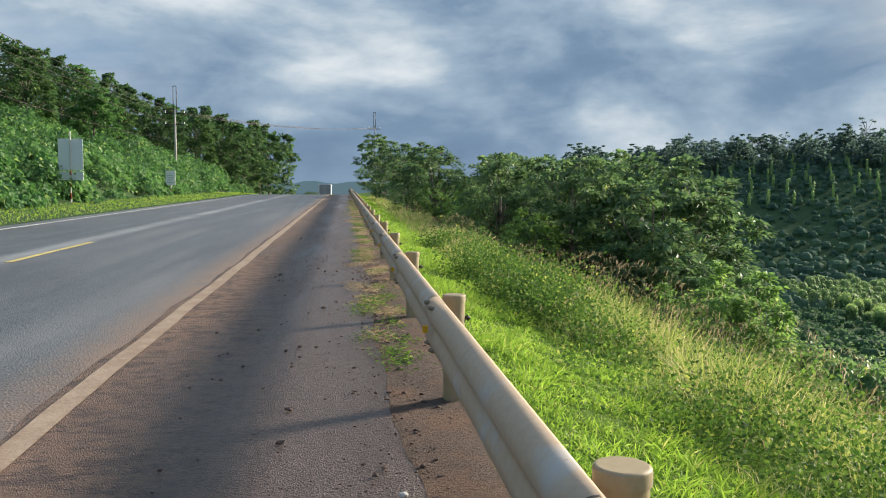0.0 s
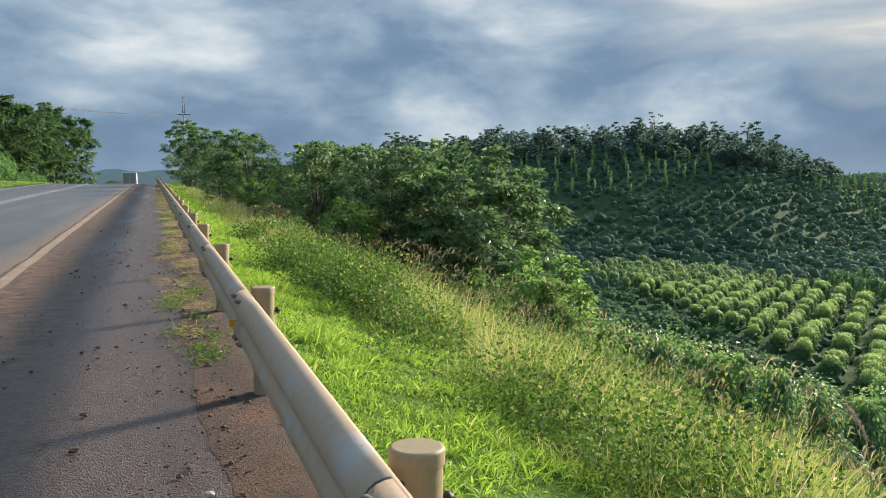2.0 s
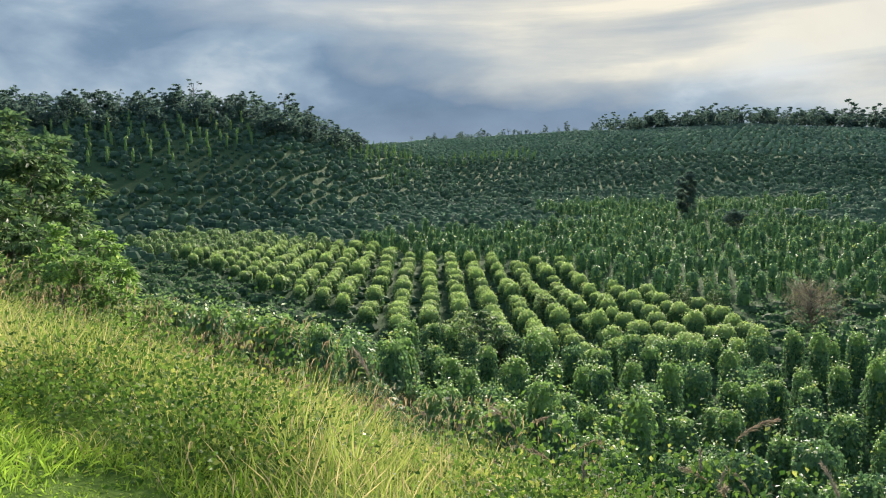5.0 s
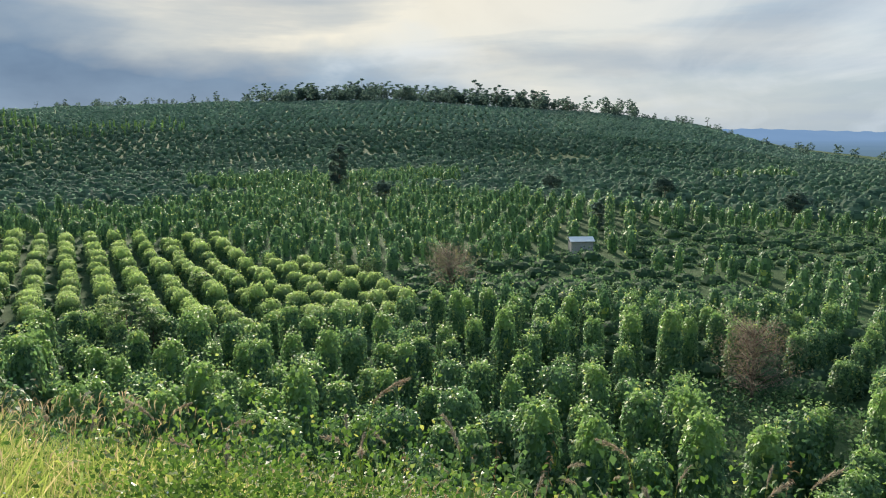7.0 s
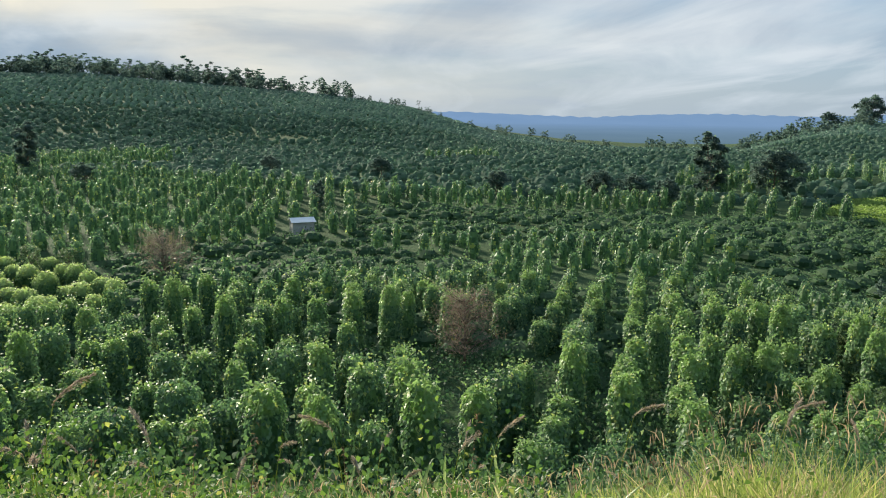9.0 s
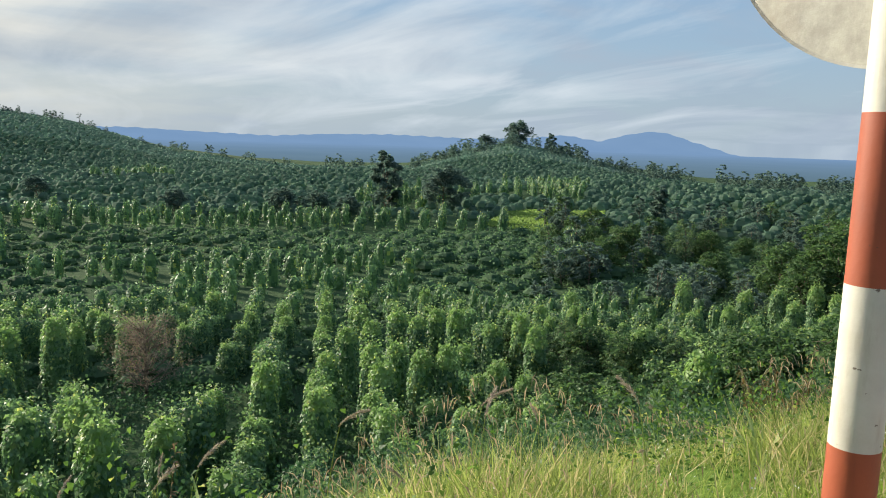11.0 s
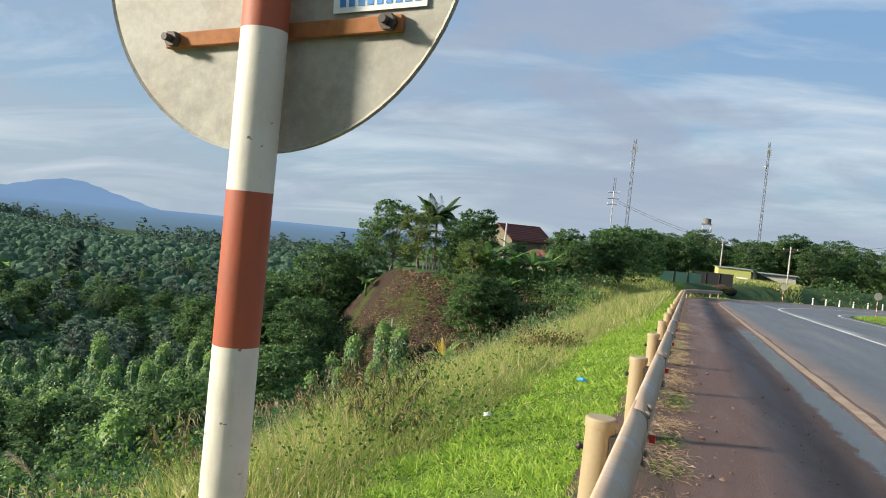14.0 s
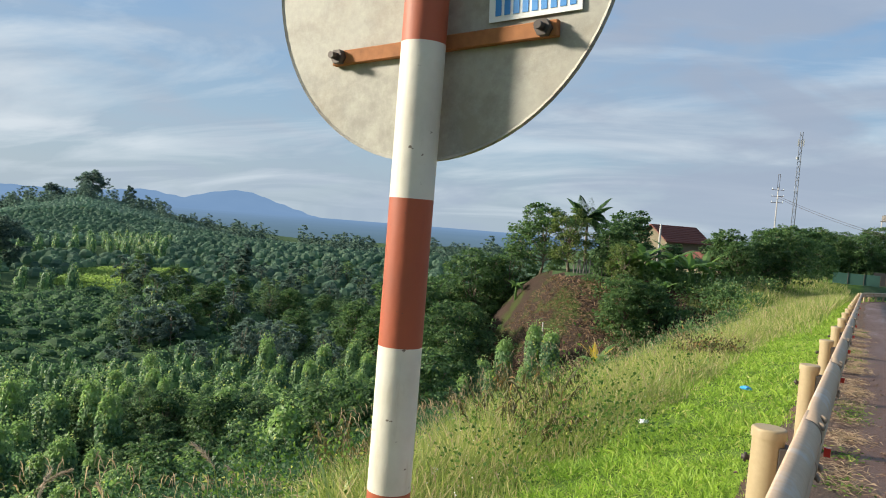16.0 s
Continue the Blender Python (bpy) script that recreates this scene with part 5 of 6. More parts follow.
    for k in range(420):
        az, d = rng.uniform(112, 153), rng.uniform(8.5, 24)
        x, y = d * math.sin(radians(az)), d * math.cos(radians(az))
        if az > 142 and x < 6.2 + 0.5 * noise.noise((x, y, 2.0)):
            continue
        sz = rng.uniform(0.5, 0.95)
        D.append(bush_quads(rng, sz, sz * 1.15, 240, 0.040 + 0.0022 * d) + np.array([x, y, float(ground_z(x, y))]))
    thing("slope_scrub", "dark green scrub below the crest of the slope", "shrubs", kind="stuff", data=quad_mesh("slope_scrub", np.concatenate(D), M["coffee"]))
    thing("slope_weeds", "mixed green weeds and low shrubs on the slope", "weeds", kind="stuff", data=quad_mesh("slope_weeds", np.concatenate(W), M["tree"]))
    # a belt of leafy weeds where the mown verge gives way to the tall grass
    W = []
    for k in range(3000):
        y = rng.uniform(-14, 24)
        x = 2.2 + 2.4 * rng.beta(1.4, 1.7) + 0.25 * math.sin(y * 0.9)
        v = noise.noise((x * 0.9, y * 0.6, 9.0)) + 0.5 * noise.noise((x * 2.3, y * 1.9, 3.0))
        if v < (0.16 if y > 0 else 0.44):
            continue
        sz = rng.uniform(0.18, 0.36) * (1 + 2.2 * min(0.6, v))
        q = bush_quads(rng, sz * 1.35, sz * 1.25, 120, 0.036 + 0.0018 * math.hypot(x, y))
        W.append(q + np.array([x, y, float(ground_z(x, y))]))
    for k in range(230):
        y = rng.uniform(-12, 16)
        x = 3.6 + 3.6 * rng.random()
        sz = rng.uniform(0.22, 0.50)
        if y < -2 and k % 3:
            continue
        W.append(bush_quads(rng, sz * 1.2, sz, 110, 0.030 + 0.0020 * math.hypot(x, y)) + np.array([x, y, float(ground_z(x, y))]))
    thing("verge_weeds", "low dark green flowering weeds along the mown verge", "weeds", kind="stuff", data=quad_mesh("verge_weeds", np.concatenate(W), M["weed"]))


build_grass()


# ---- the bank across the road ----
def build_bank():
    rng = np.random.default_rng(21)
    Q = []
    for k in range(620):
        s = rng.uniform(-150, 128) if k % 3 == 0 else rng.uniform(14, 118)
        off = -13.9 - 20 * rng.beta(0.85, 1.5)
        x, y = road_point(s, off)
        r = rng.uniform(0.9, 2.0) * (0.55 if off > -15 else 1.0)
        n = int(130 + 75 * r * r)
        d = unit(rng.normal(size=(n, 3)) + np.array([0.25, -0.1, 0.5]))
        d[:, 2] = np.abs(d[:, 2])
        lump = 1 + 0.16 * np.sin(d[:, :1] * 7 + k) * np.sin(d[:, 1:2] * 6 - k)
        P = d * lump * rng.uniform(0.86, 1.04, (n, 1)) * np.array([r, r, r * rng.uniform(0.75, 1.15)]) + np.array([x, y, float(ground_z(x, y)) - 0.1])
        D = d * np.array([1, 1, 0.2]) + rng.normal(0, 0.4, (n, 3)) + np.array([0, 0, -0.45])
        Q.append(leaf_quads(P, D, 0.26, 0.20, rng, 0.25, d + np.array([0, 0, 0.3]), 0.45))
    thing("bank_vines", "thick green creeper covering the roadside bank", "vines", kind="stuff", data=quad_mesh("bank_vines", np.concatenate(Q), M["vine"]))
    m = 26000
    s = rng.uniform(-130, 120, m)
    off = rng.uniform(-13.9, -10.9, m)
    xy = np.array([road_point(a, b) for a, b in zip(s, off)])
    thing("far_verge_grass", "short green grass verge below the bank", "grass", kind="stuff",
          data=quad_mesh("far_verge_grass", blades(m, xy[:, 0], xy[:, 1], 0.17, 0.03, rng, 0.6), M["grass"]))
    for off, s, key, sz in [(-24, 30, "bank", 0.5), (-26, 36, "bank2", 0.6), (-22, 42, "bank", 0.64), (-27, 44, "bank", 0.6), (-30, 50, "bank2", 0.7), (-24, 52, "bank", 0.66), (-29, 58, "bank", 0.76),
                            (-23, 60, "bank", 0.75), (-26, 66, "bank", 0.76), (-21, 70, "bank2", 0.7), (-25, 74, "bank", 0.76), (-22, 80, "bank", 0.74), (-27, 84, "bank2", 0.94), (-20, 88, "bank", 0.76),
                            (-24, 93, "bank", 0.82), (-18, 97, "bank", 0.86), (-22, 102, "bank2", 0.92), (-16, 106, "bank", 1.05), (-20, 112, "bank", 1.0), (-14.5, 116, "bank", 1.1), (-18, 122, "bank", 1.05),
                            (-13.5, 128, "bank", 1.25), (-16, 134, "bank", 1.3), (-13, 140, "bank", 1.45), (-34, 40, "bank", 0.6), (-36, 56, "bank2", 0.75), (-34, 70, "bank", 0.85), (-32, 88, "bank", 0.95),
                            (-30, 104, "bank", 1.0), (-26, -58, "bank", 0.8), (-21, -66, "bank2", 0.7), (-24, -76, "bank", 0.8), (-20, -88, "bank", 0.8), (-19, -50, "bank2", 0.5), (-18, -60, "bank", 0.45)]:
        x, y = road_point(s, off)
        plant_tree(key, x, y, sz, "green roadside tree on the bank")


build_bank()


# ---- the strip of dirt under the rail ----
def build_dirt():
    rng = np.random.default_rng(31)
    n, cols = 640, 7
    V, F = [], []
    for i in range(n):
        s = -75 + 165 * i / (n - 1)
        for c in range(cols):
            o = 0.30 + 0.66 * c / (cols - 1)
            if c in (0, cols - 1):
                o += 0.02 * math.sin(s * 2.3) + 0.012 * math.sin(s * 9.1 + c) + 0.012 * math.sin(s * 21.7 + 2 * c) + 0.04 * math.sin(s * 0.7)
            x, y = road_point(s, o)
            edge = min(c, cols - 1 - c) / 3
            V.append((x, y, rz(s) + 0.006 + 0.028 * edge * (0.6 + 0.4 * math.sin(s * 3.1 + c)) - (0.05 if c == cols - 1 else 0)))
    for i in range(n - 1):
        for c in range(cols - 1):
            a = i * cols + c
            F.append((a, a + 1, a + cols + 1, a + cols))
    thing("trim", "red-brown dirt strip with gravel under the guardrail", "dirt strip", kind="structure", data=as_mesh("trim", V, F, M["dirt"], True))
    # loose gravel
    bm = bmesh.new()
    bmesh.ops.create_icosphere(bm, subdivisions=1, radius=1.0)
    base = np.array([v.co for v in bm.verts])
    tri = [[v.index for v in f.verts] for f in bm.faces]
    bm.free()
    V, F = [], []
    for k in range(4200):
        s = rng.uniform(-14, 16) if k < 3600 else rng.uniform(-40, 40)
        o = rng.normal(0.42, 0.2) if k % 4 else rng.uniform(-1.2, 0.8)
        x, y = road_point(s, o)
        r = rng.lognormal(-5.15, 0.5)
        q = base * (1 + 0.25 * rng.normal(size=(len(base), 1))) * r * np.array([1.2, 1.0, 0.7]) + np.array([x, y, rz(s) + 0.012 + 0.4 * r])
        F += [[i + len(V) for i in t] for t in tri]
        V += q.tolist()
    thing("gravel", "loose brown gravel scattered along the shoulder's edge", "gravel", kind="stuff", data=as_mesh("gravel", V, F, M["stone"]))
    for x, s, r in ((0.47, 2.85, 0.03), (0.40, 2.6, 0.022), (0.25, 3.4, 0.02), (0.5, 2.45, 0.026)):
        q = base * (1 + 0.22 * rng.normal(size=(len(base), 1))) * r * np.array([1.3, 1.0, 0.7])
        thing("stone", "small pale stone lying on the dirt", "stone", data=as_mesh("stone", q, tri, M["concrete"]), at=pose(x, s, rz(s) + 0.012 + r * 0.5))
    # weeds in clumps below the rail
    Q, D = [], []
    for k in range(240):
        s = rng.uniform(6.0, 60) if k < 180 else rng.uniform(-26, -3)
        o = rng.normal(0.42, 0.13) if s > 0 else rng.normal(0.40, 0.04)
        m = 110
        x = o + rng.normal(0, 0.09, m)
        y = s + rng.normal(0, 0.16, m)
        if s < BEND:
            continue
        P = np.stack([x, y, road_z(y) + 0.02], 1)
        DD = np.stack([rng.normal(0, 0.9, m), rng.normal(0, 0.9, m), np.full(m, 0.28)], 1)
        green = k % 2 == 1 if s > 0 else k % 5 == 0
        (Q if green else D).append(leaf_quads(P, DD, 0.048 if green else 0.10, 0.012 if green else 0.006, rng))
    thing("rail_weeds", "small green weeds growing under the guardrail", "weeds", kind="stuff", data=quad_mesh("rail_weeds", np.concatenate(Q), M["weed"]))
    thing("dry_weeds", "dry straw-coloured weeds under the guardrail", "weeds", kind="stuff", data=quad_mesh("dry_weeds", np.concatenate(D), M["seed"]))


def b_dirt(g):
    pos = g.n("ShaderNodeNewGeometry").outputs["Position"]
    a, b = g.noise(pos, 1.6, 6.0, 0.65), g.noise(pos, 45.0, 5.0, 0.75)
    c = g.mix(b, (0.036, 0.024, 0.018), (0.190, 0.128, 0.096))
    c = g.mix(g.ramp(a, [(0.44, 0.0), (0.62, 0.75)]), c, (0.20, 0.105, 0.062))
    return pbsdf(g, c, 0.9, bump=b, height=0.05)


M["dirt"] = surface("dirt", b_dirt)
build_dirt()


# ---- behind: the house plot, its trees, the masts ----
def gz_at(x, y):
    return float(ground_z(x, y))


def polar_at(az, d):
    return d * math.sin(radians(az)), d * math.cos(radians(az))


def frond_quads(base, heading, length, width, rise, drop, n=7, rng=None, ragged=0.0):
    """A long arching leaf as a row of quads folded along its rib."""
    out = []
    h = np.array([math.sin(heading), math.cos(heading), 0.0])
    side = np.array([h[1], -h[0], 0.0])
    pt = lambda t: np.array(base) + h * length * t * (1 - 0.12 * t) + np.array([0, 0, rise * t - drop * t * t])
    for i in range(n):
        t0, t1 = i / n, (i + 1) / n
        w0, w1 = (width * math.sin(math.pi * min(0.97, 0.12 + 0.86 * t)) for t in (t0, t1))
        for sg in (-1, 1):
            dip = np.array([0, 0, -0.25 * w0])
            cut = 1.0 - (ragged * (rng.random() if rng is not None else 0))
            out.append([pt(t0), pt(t1), pt(t1) + (side * w1 * sg + dip) * cut, pt(t0) + (side * w0 * sg + dip) * cut])
    return out


def banana_plant(x, y, size, seed, yellow=0, label="green banana plant with broad ragged leaves"):
    rng = np.random.default_rng(seed)
    t = thing("banana_plant", label, "banana plant", at=pose(x, y, gz_at(x, y)))
    part("stem", bm_tube([(0, 0, -0.3), (0.03, 0, 0.5 * size), (0.02, 0.03, 1.15 * size)], [0.13 * size, 0.10 * size, 0.05 * size], 8), M["banana"], t)
    n = 8
    for k in range(n):
        q = frond_quads((0.02, 0.02, 1.05 * size), k * 2.4 + rng.uniform(-0.3, 0.3), (0.8 if k < yellow else rng.uniform(1.1, 1.6)) * size, (0.13 if k < yellow else 0.24) * size, (1.2 if k < yellow else rng.uniform(0.8, 1.6)) * size, (0.4 if k < yellow else rng.uniform(0.5, 1.5)) * size, 7, rng, 0.5)
        part("leaf", quad_mesh("leaf", q, M["yellow_leaf" if k < yellow else "banana"]), None, t, "yellowed leaf" if k < yellow else "")


def palm(x, y, h, seed):
    rng = np.random.default_rng(seed)
    t = thing("palm_tree", "tall palm tree with drooping feathery fronds", "palm", at=pose(x, y, gz_at(x, y)))
    part("trunk", bm_tube([(0, 0, -0.4), (0.1, 0.05, h * 0.5), (0.15, 0, h)], [0.17, 0.13, 0.10], 10), M["bark"], t)
    for k in range(34):
        a, ln = k * 2.4, rng.uniform(1.7, 2.6)
        rise, drop = rng.uniform(0.2, 4.2), rng.uniform(1.4, 2.6)
        Q = []
        hd = np.array([math.sin(a), math.cos(a), 0])
        sd = np.array([hd[1], -hd[0], 0])
        for i in range(26):
            u = (i + 1) / 26
            b = np.array([0.15, 0, h]) + hd * ln * u * (1 - 0.15 * u) + np.array([0, 0, rise * u - drop * u * u])
            for sg in (-1, 1):
                ln2 = 0.75 * math.sin(math.pi * (0.15 + 0.8 * u))
                tip = b + sd * sg * ln2 * 0.8 + hd * 0.2 * ln2 + np.array([0, 0, -0.5 * ln2])
                Q.append([b, b + hd * 0.17, tip, (b + tip) / 2 - hd * 0.09])
        part("frond", quad_mesh("frond", Q, M["plot"]), None, t)


def lattice_mast(name, az, d, top_el, width, label, category="mast"):
    x, y = polar_at(az, d)
    z0 = -8.0
    z1 = 1.4 + d * math.tan(radians(top_el))
    m = thing(name, label, category, at=pose(x, y, 0))
    for k in range(3):
        a = k * 2.094
        part("leg", bm_tube([(width * math.cos(a), width * math.sin(a), z0), (width * 0.75 * math.cos(a), width * 0.75 * math.sin(a), z1)], 0.09, 5), M["mast"], m)
    n = 22
    for i in range(n):
        za, zb = z0 + (z1 - z0) * i / n, z0 + (z1 - z0) * (i + 1) / n
        bm = bmesh.new()
        for k in range(3):
            a, b = k * 2.094, (k + 1) * 2.094
            bm_tube([(width * 0.9 * math.cos(a), width * 0.9 * math.sin(a), za), (width * 0.9 * math.cos(b), width * 0.9 * math.sin(b), zb)], 0.05, 4, bm)
        part("brace", bm, M["mast"], m)
    for k in range(3):
        a = k * 2.094 + 0.5
        part("antenna", bm_box(width * 1.3 * math.cos(a) - 0.2, width * 1.3 * math.cos(a) + 0.2, width * 1.3 * math.sin(a) - 0.1, width * 1.3 * math.sin(a) + 0.1, z1 - 5, z1 - 2.6), M["tin"], m)
    part("dish", bm_cyl(0.5, 0.5, z1 - 9.5, z1 - 8.7, 12, width, 0), M["tin"], m)


def utility_pole(x, y, h, label, arms=1, steel=False, base=None):
    z = gz_at(x, y) if base is None else base
    t = thing("utility_pole", label, "utility pole", at=pose(x, y, z))
    part("shaft", bm_tube([(0, 0, -0.6), (0, 0, h)], [0.14, 0.08], 10), M["concrete"], t)
    for k in range(arms):
        zz = h - 0.5 - 1.1 * k
        part("crossarm", bm_box(-1.0, 1.0, -0.05, 0.05, zz - 0.05, zz + 0.05), M["steel_dark"], t)
        for xx in (-0.9, 0, 0.9):
            part("insulator", bm_cyl(0.05, 0.035, zz + 0.05, zz + 0.30, 8, xx, 0), M["white"], t)
    if steel:
        for xx in (-0.15, 0.15):
            part("top_rail", bm_tube([(xx, 0, h - 0.3), (xx, 0, h + 2.2)], 0.04, 6), M["steel_dark"], t)
        part("top_tie", bm_tube([(-0.15, 0, h + 2.2), (0.15, 0, h + 2.2)], 0.035, 6), M["steel_dark"], t)
    return t


def wire(a, b, sag, r=0.018):
    A, B = Vector(a), Vector(b)
    pts = [A.lerp(B, i / 14) - Vector((0, 0, sag * 4 * (i / 14) * (1 - i / 14))) for i in range(15)]
    me = bpy.data.meshes.new("cable")
    bm = bm_tube(pts, r, 4)
    bm.to_mesh(me), bm.free()
    me.materials.append(M["steel_dark"])
    thing("cable", "thin black overhead cable between poles", "cable", "overhead cables", data=me)


def house(x, y, z, w, d, h, ridge_h, turn, label):
    t = thing("house", label, "house", at=pose(x, y, z, 0, 0, turn))
    bm = bm_box(-w / 2, w / 2, -d / 2, d / 2, -1, h)
    g0 = [bm.verts.new(v) for v in ((-w / 2, d / 2, h), (w / 2, d / 2, h), (0, d / 2, h + ridge_h), (-w / 2, -d / 2, h), (w / 2, -d / 2, h), (0, -d / 2, h + ridge_h))]
    bm.faces.new((g0[0], g0[1], g0[2]))
    bm.faces.new((g0[3], g0[5], g0[4]))
    part("wall", bm, M["wall"], t, "ochre plastered wall")
    for sg in (-1, 1):
        bm = bmesh.new()
        e = 0.45
        sl = ridge_h / (w / 2)
        P = [(0, -d / 2 - e, h + ridge_h), (0, d / 2 + e, h + ridge_h), (sg * (w / 2 + e), d / 2 + e, h - e * sl), (sg * (w / 2 + e), -d / 2 - e, h - e * sl)]
        lo = [bm.verts.new((a, b, c + 0.03)) for a, b, c in P]
        hi = [bm.verts.new((a, b, c + 0.14)) for a, b, c in P]
        bm.faces.new(lo)
        bm.faces.new(hi[::-1])
        for i in range(4):
            bm.faces.new((lo[i], hi[i], hi[(i + 1) % 4], lo[(i + 1) % 4]))
        bmesh.ops.recalc_face_normals(bm, faces=bm.faces)
        r = part("roof", bm, M["roof"], t, "rust-red tiled roof")
        for k in range(9):
            f = (k + 0.5) / 9
            part("tile_course", bm_box(-0.04, 0.04, -d / 2 - e, d / 2 + e, 0, 0.05), M["roof"], r).matrix_basis = pose(sg * (w / 2 + e) * f, 0, h + ridge_h - (w / 2 + e) * f * sl + 0.14)
    for k, (xx, ww, z0, z1) in enumerate(((-w * 0.25, 0.9, 0.0, 2.0), (w * 0.22, 1.1, 0.9, 2.0))):
        part("door" if k == 0 else "window", bm_box(xx - ww / 2, xx + ww / 2, d / 2 - 0.05, d / 2 + 0.03, z0, z1), M["glass"], t)
    return t


# the plot behind, seen along the road
house(*polar_at(167.5, 90), -2.35, 5.0, 5.2, 3.1, 1.45, -40, "small ochre house with a rust-red gabled roof behind bananas")
house(*polar_at(170.6, 84), -3.0, 5, 6, 2.0, 0.7, 60, "low ochre outhouse with a shallow red roof")
palm(*polar_at(161.6, 76), 4.3, 3)
for key, az, d, sz, lab in [("plot_b", 158.4, 64, 0.66, "round dark green fruit tree on the house plot"), ("olive", 160.4, 61, 0.82, "olive green round tree on the edge of the plot"),
                            ("plot_d", 155.6, 70, 0.80, "dark green tree beside the red bank"), ("plot_d", 152.6, 62, 0.80, "dark green tree beside the red bank"),
                            ("plot_a", 151.4, 66, 0.80, "dark green tree beside the red bank"), ("plot_a", 153.8, 66, 0.80, "dark green tree beside the red bank"), ("plot_a", 148.8, 64, 0.86, "dark green tree at the field's edge"),
                            ("plot_d", 164.6, 64, 0.74, "dark green tree by the house"), ("plot_d", 171.0, 64, 0.62, "leafy tree beside the road's verge"), ("plot_b", 174.9, 68, 0.58, "dense dark round tree by the house"),
                            ("plot_d", 173.8, 66, 0.62, "dense dark tree by the house"), ("plot_d", 166.3, 53, 0.52, "dark shrub at the foot of the plot"), ("plot_d", 164.6, 53, 0.60, "dark shrub at the foot of the plot"), ("airy", 146.5, 75, 0.6, "thin tree with an open crown")]:
    plant_tree(key, *polar_at(az, d), sz, lab)
for k, (az, d, sz) in enumerate([(164.5, 58, 1.1), (165.6, 60, 1.25), (166.5, 57, 1.1), (167.4, 59, 1.0), (169.0, 60, 1.2), (169.9, 58, 1.0), (170.4, 62, 1.1), (156.8, 62, 0.9), (165.0, 55, 0.9)]):
    banana_plant(*polar_at(az, d), sz, 50 + k)
for k, (az, d, sz) in enumerate([(164.4, 57, 1.35), (165.5, 58, 1.6), (166.6, 57, 1.45), (167.7, 58.5, 1.6), (168.8, 57, 1.5), (169.7, 58, 1.3), (167.2, 55.4, 1.1)]):
    banana_plant(*polar_at(az, d), sz, 90 + k)
plant_tree("olive", *polar_at(164.2, 56.6), 0.58, "grey-green feathery shrub among the bananas")
banana_plant(6.05, -19.3, 0.62, 77, 4, "young banana plant with bright yellow dying leaves")
rs = np.random.default_rng(19)
thing("shrub", "low dark brown-green shrub in the slope's grass", "shrub", data=quad_mesh("shrub", np.concatenate([bush_quads(rs, 0.62, 0.62, 420, 0.085) + np.array([0.35 * k, 0.1 * k, 0.0]) for k in (-1, 0, 1)]), M["wilted"]), at=pose(3.4, -18.9, gz_at(3.4, -18.9) - 0.05))

# stake and paling fence on the plot's edge
for k in range(11):
    x, y = polar_at(160.8 + 0.22 * k, 60)
    st = thing("fence_pale", "weathered grey wooden pale of the plot's fence", "fence pale", "fence pales", at=pose(x, y, gz_at(x, y), 3 * math.sin(k * 2), 4 * math.cos(k * 3), 0))
    part("pale", bm_box(-0.05, 0.05, -0.02, 0.02, -0.3, 1.0 + 0.12 * math.sin(k * 1.7), bevel=0.008), M["tower"], st)
x, y = polar_at(159.0, 55)
part("stake", bm_tube([(0, 0, -0.3), (0.1, 0, 1.0)], 0.05, 7), M["concrete"], thing("stake", "pale wooden stake at the bank's edge", "stake", at=pose(x, y, gz_at(x, y))))

utility_pole(*polar_at(166.6, 75), 4.4, "thin dark utility pole behind the house", 0)
utility_pole(*polar_at(174.1, 147), 16.0, "tall concrete power pole with steel top frame", 3, True, -5.0)
utility_pole(*polar_at(-178.2, 130), 8.2, "concrete utility pole along the road", 1, False, -4.8)
utility_pole(*polar_at(-173.9, 120), 7.8, "concrete utility pole along the road", 1, False, -4.6)
utility_pole(*polar_at(-166.6, 118), 9.4, "concrete utility pole along the road", 1, False, -4.0)
lattice_mast("radio_mast", 175.3, 300, 7.45, 0.75, "tall slender steel lattice radio mast")
lattice_mast("radio_mast", -175.8, 300, 7.78, 0.55, "tall slender steel lattice radio mast")
for a, b in ((174.1, -178.2), (-178.2, -173.9), (-173.9, -166.6)):
    dd = {174.1: 147, -178.2: 130, -173.9: 120, -166.6: 118}
    zt = {174.1: 9.5, -178.2: 3.1, -173.9: 2.9, -166.6: 5.1}
    for off in (0.0, 0.35):
        wire((*polar_at(a, dd[a]), zt[a] - off), (*polar_at(b, dd[b]), zt[b] - off), 0.5, 0.025)
wire((*polar_at(-166.6, 118), 5.1), (-30, -55, 5.4), 0.5, 0.025)

# water tower
x, y = polar_at(-179.3, 250)
wt = thing("water_tower", "small grey water tower on open legs", "water tower", at=pose(x, y, 1.6))
for sx in (-1.5, 1.5):
    for sy in (-1.5, 1.5):
        part("leg", bm_tube([(sx * 1.5, sy * 1.5, -8), (sx * 0.7, sy * 0.7, 8.2)], 0.13, 6), M["concrete"], wt)
part("tank", bm_cyl(1.2, 1.2, 8.2, 9.6, 14), M["tower"], wt)
part("roof", bm_cyl(1.3, 0.5, 9.62, 9.9, 14), M["tower"], wt)
part("deck", bm_box(-1.5, 1.5, -1.5, 1.5, 7.95, 8.19), M["tower"], wt)

# roadside shop, fence and net where the road bends
def along(s, off, dz=0.0):
    x, y = road_point(s, off)
    return x, y, float(road_z(s)) + dz


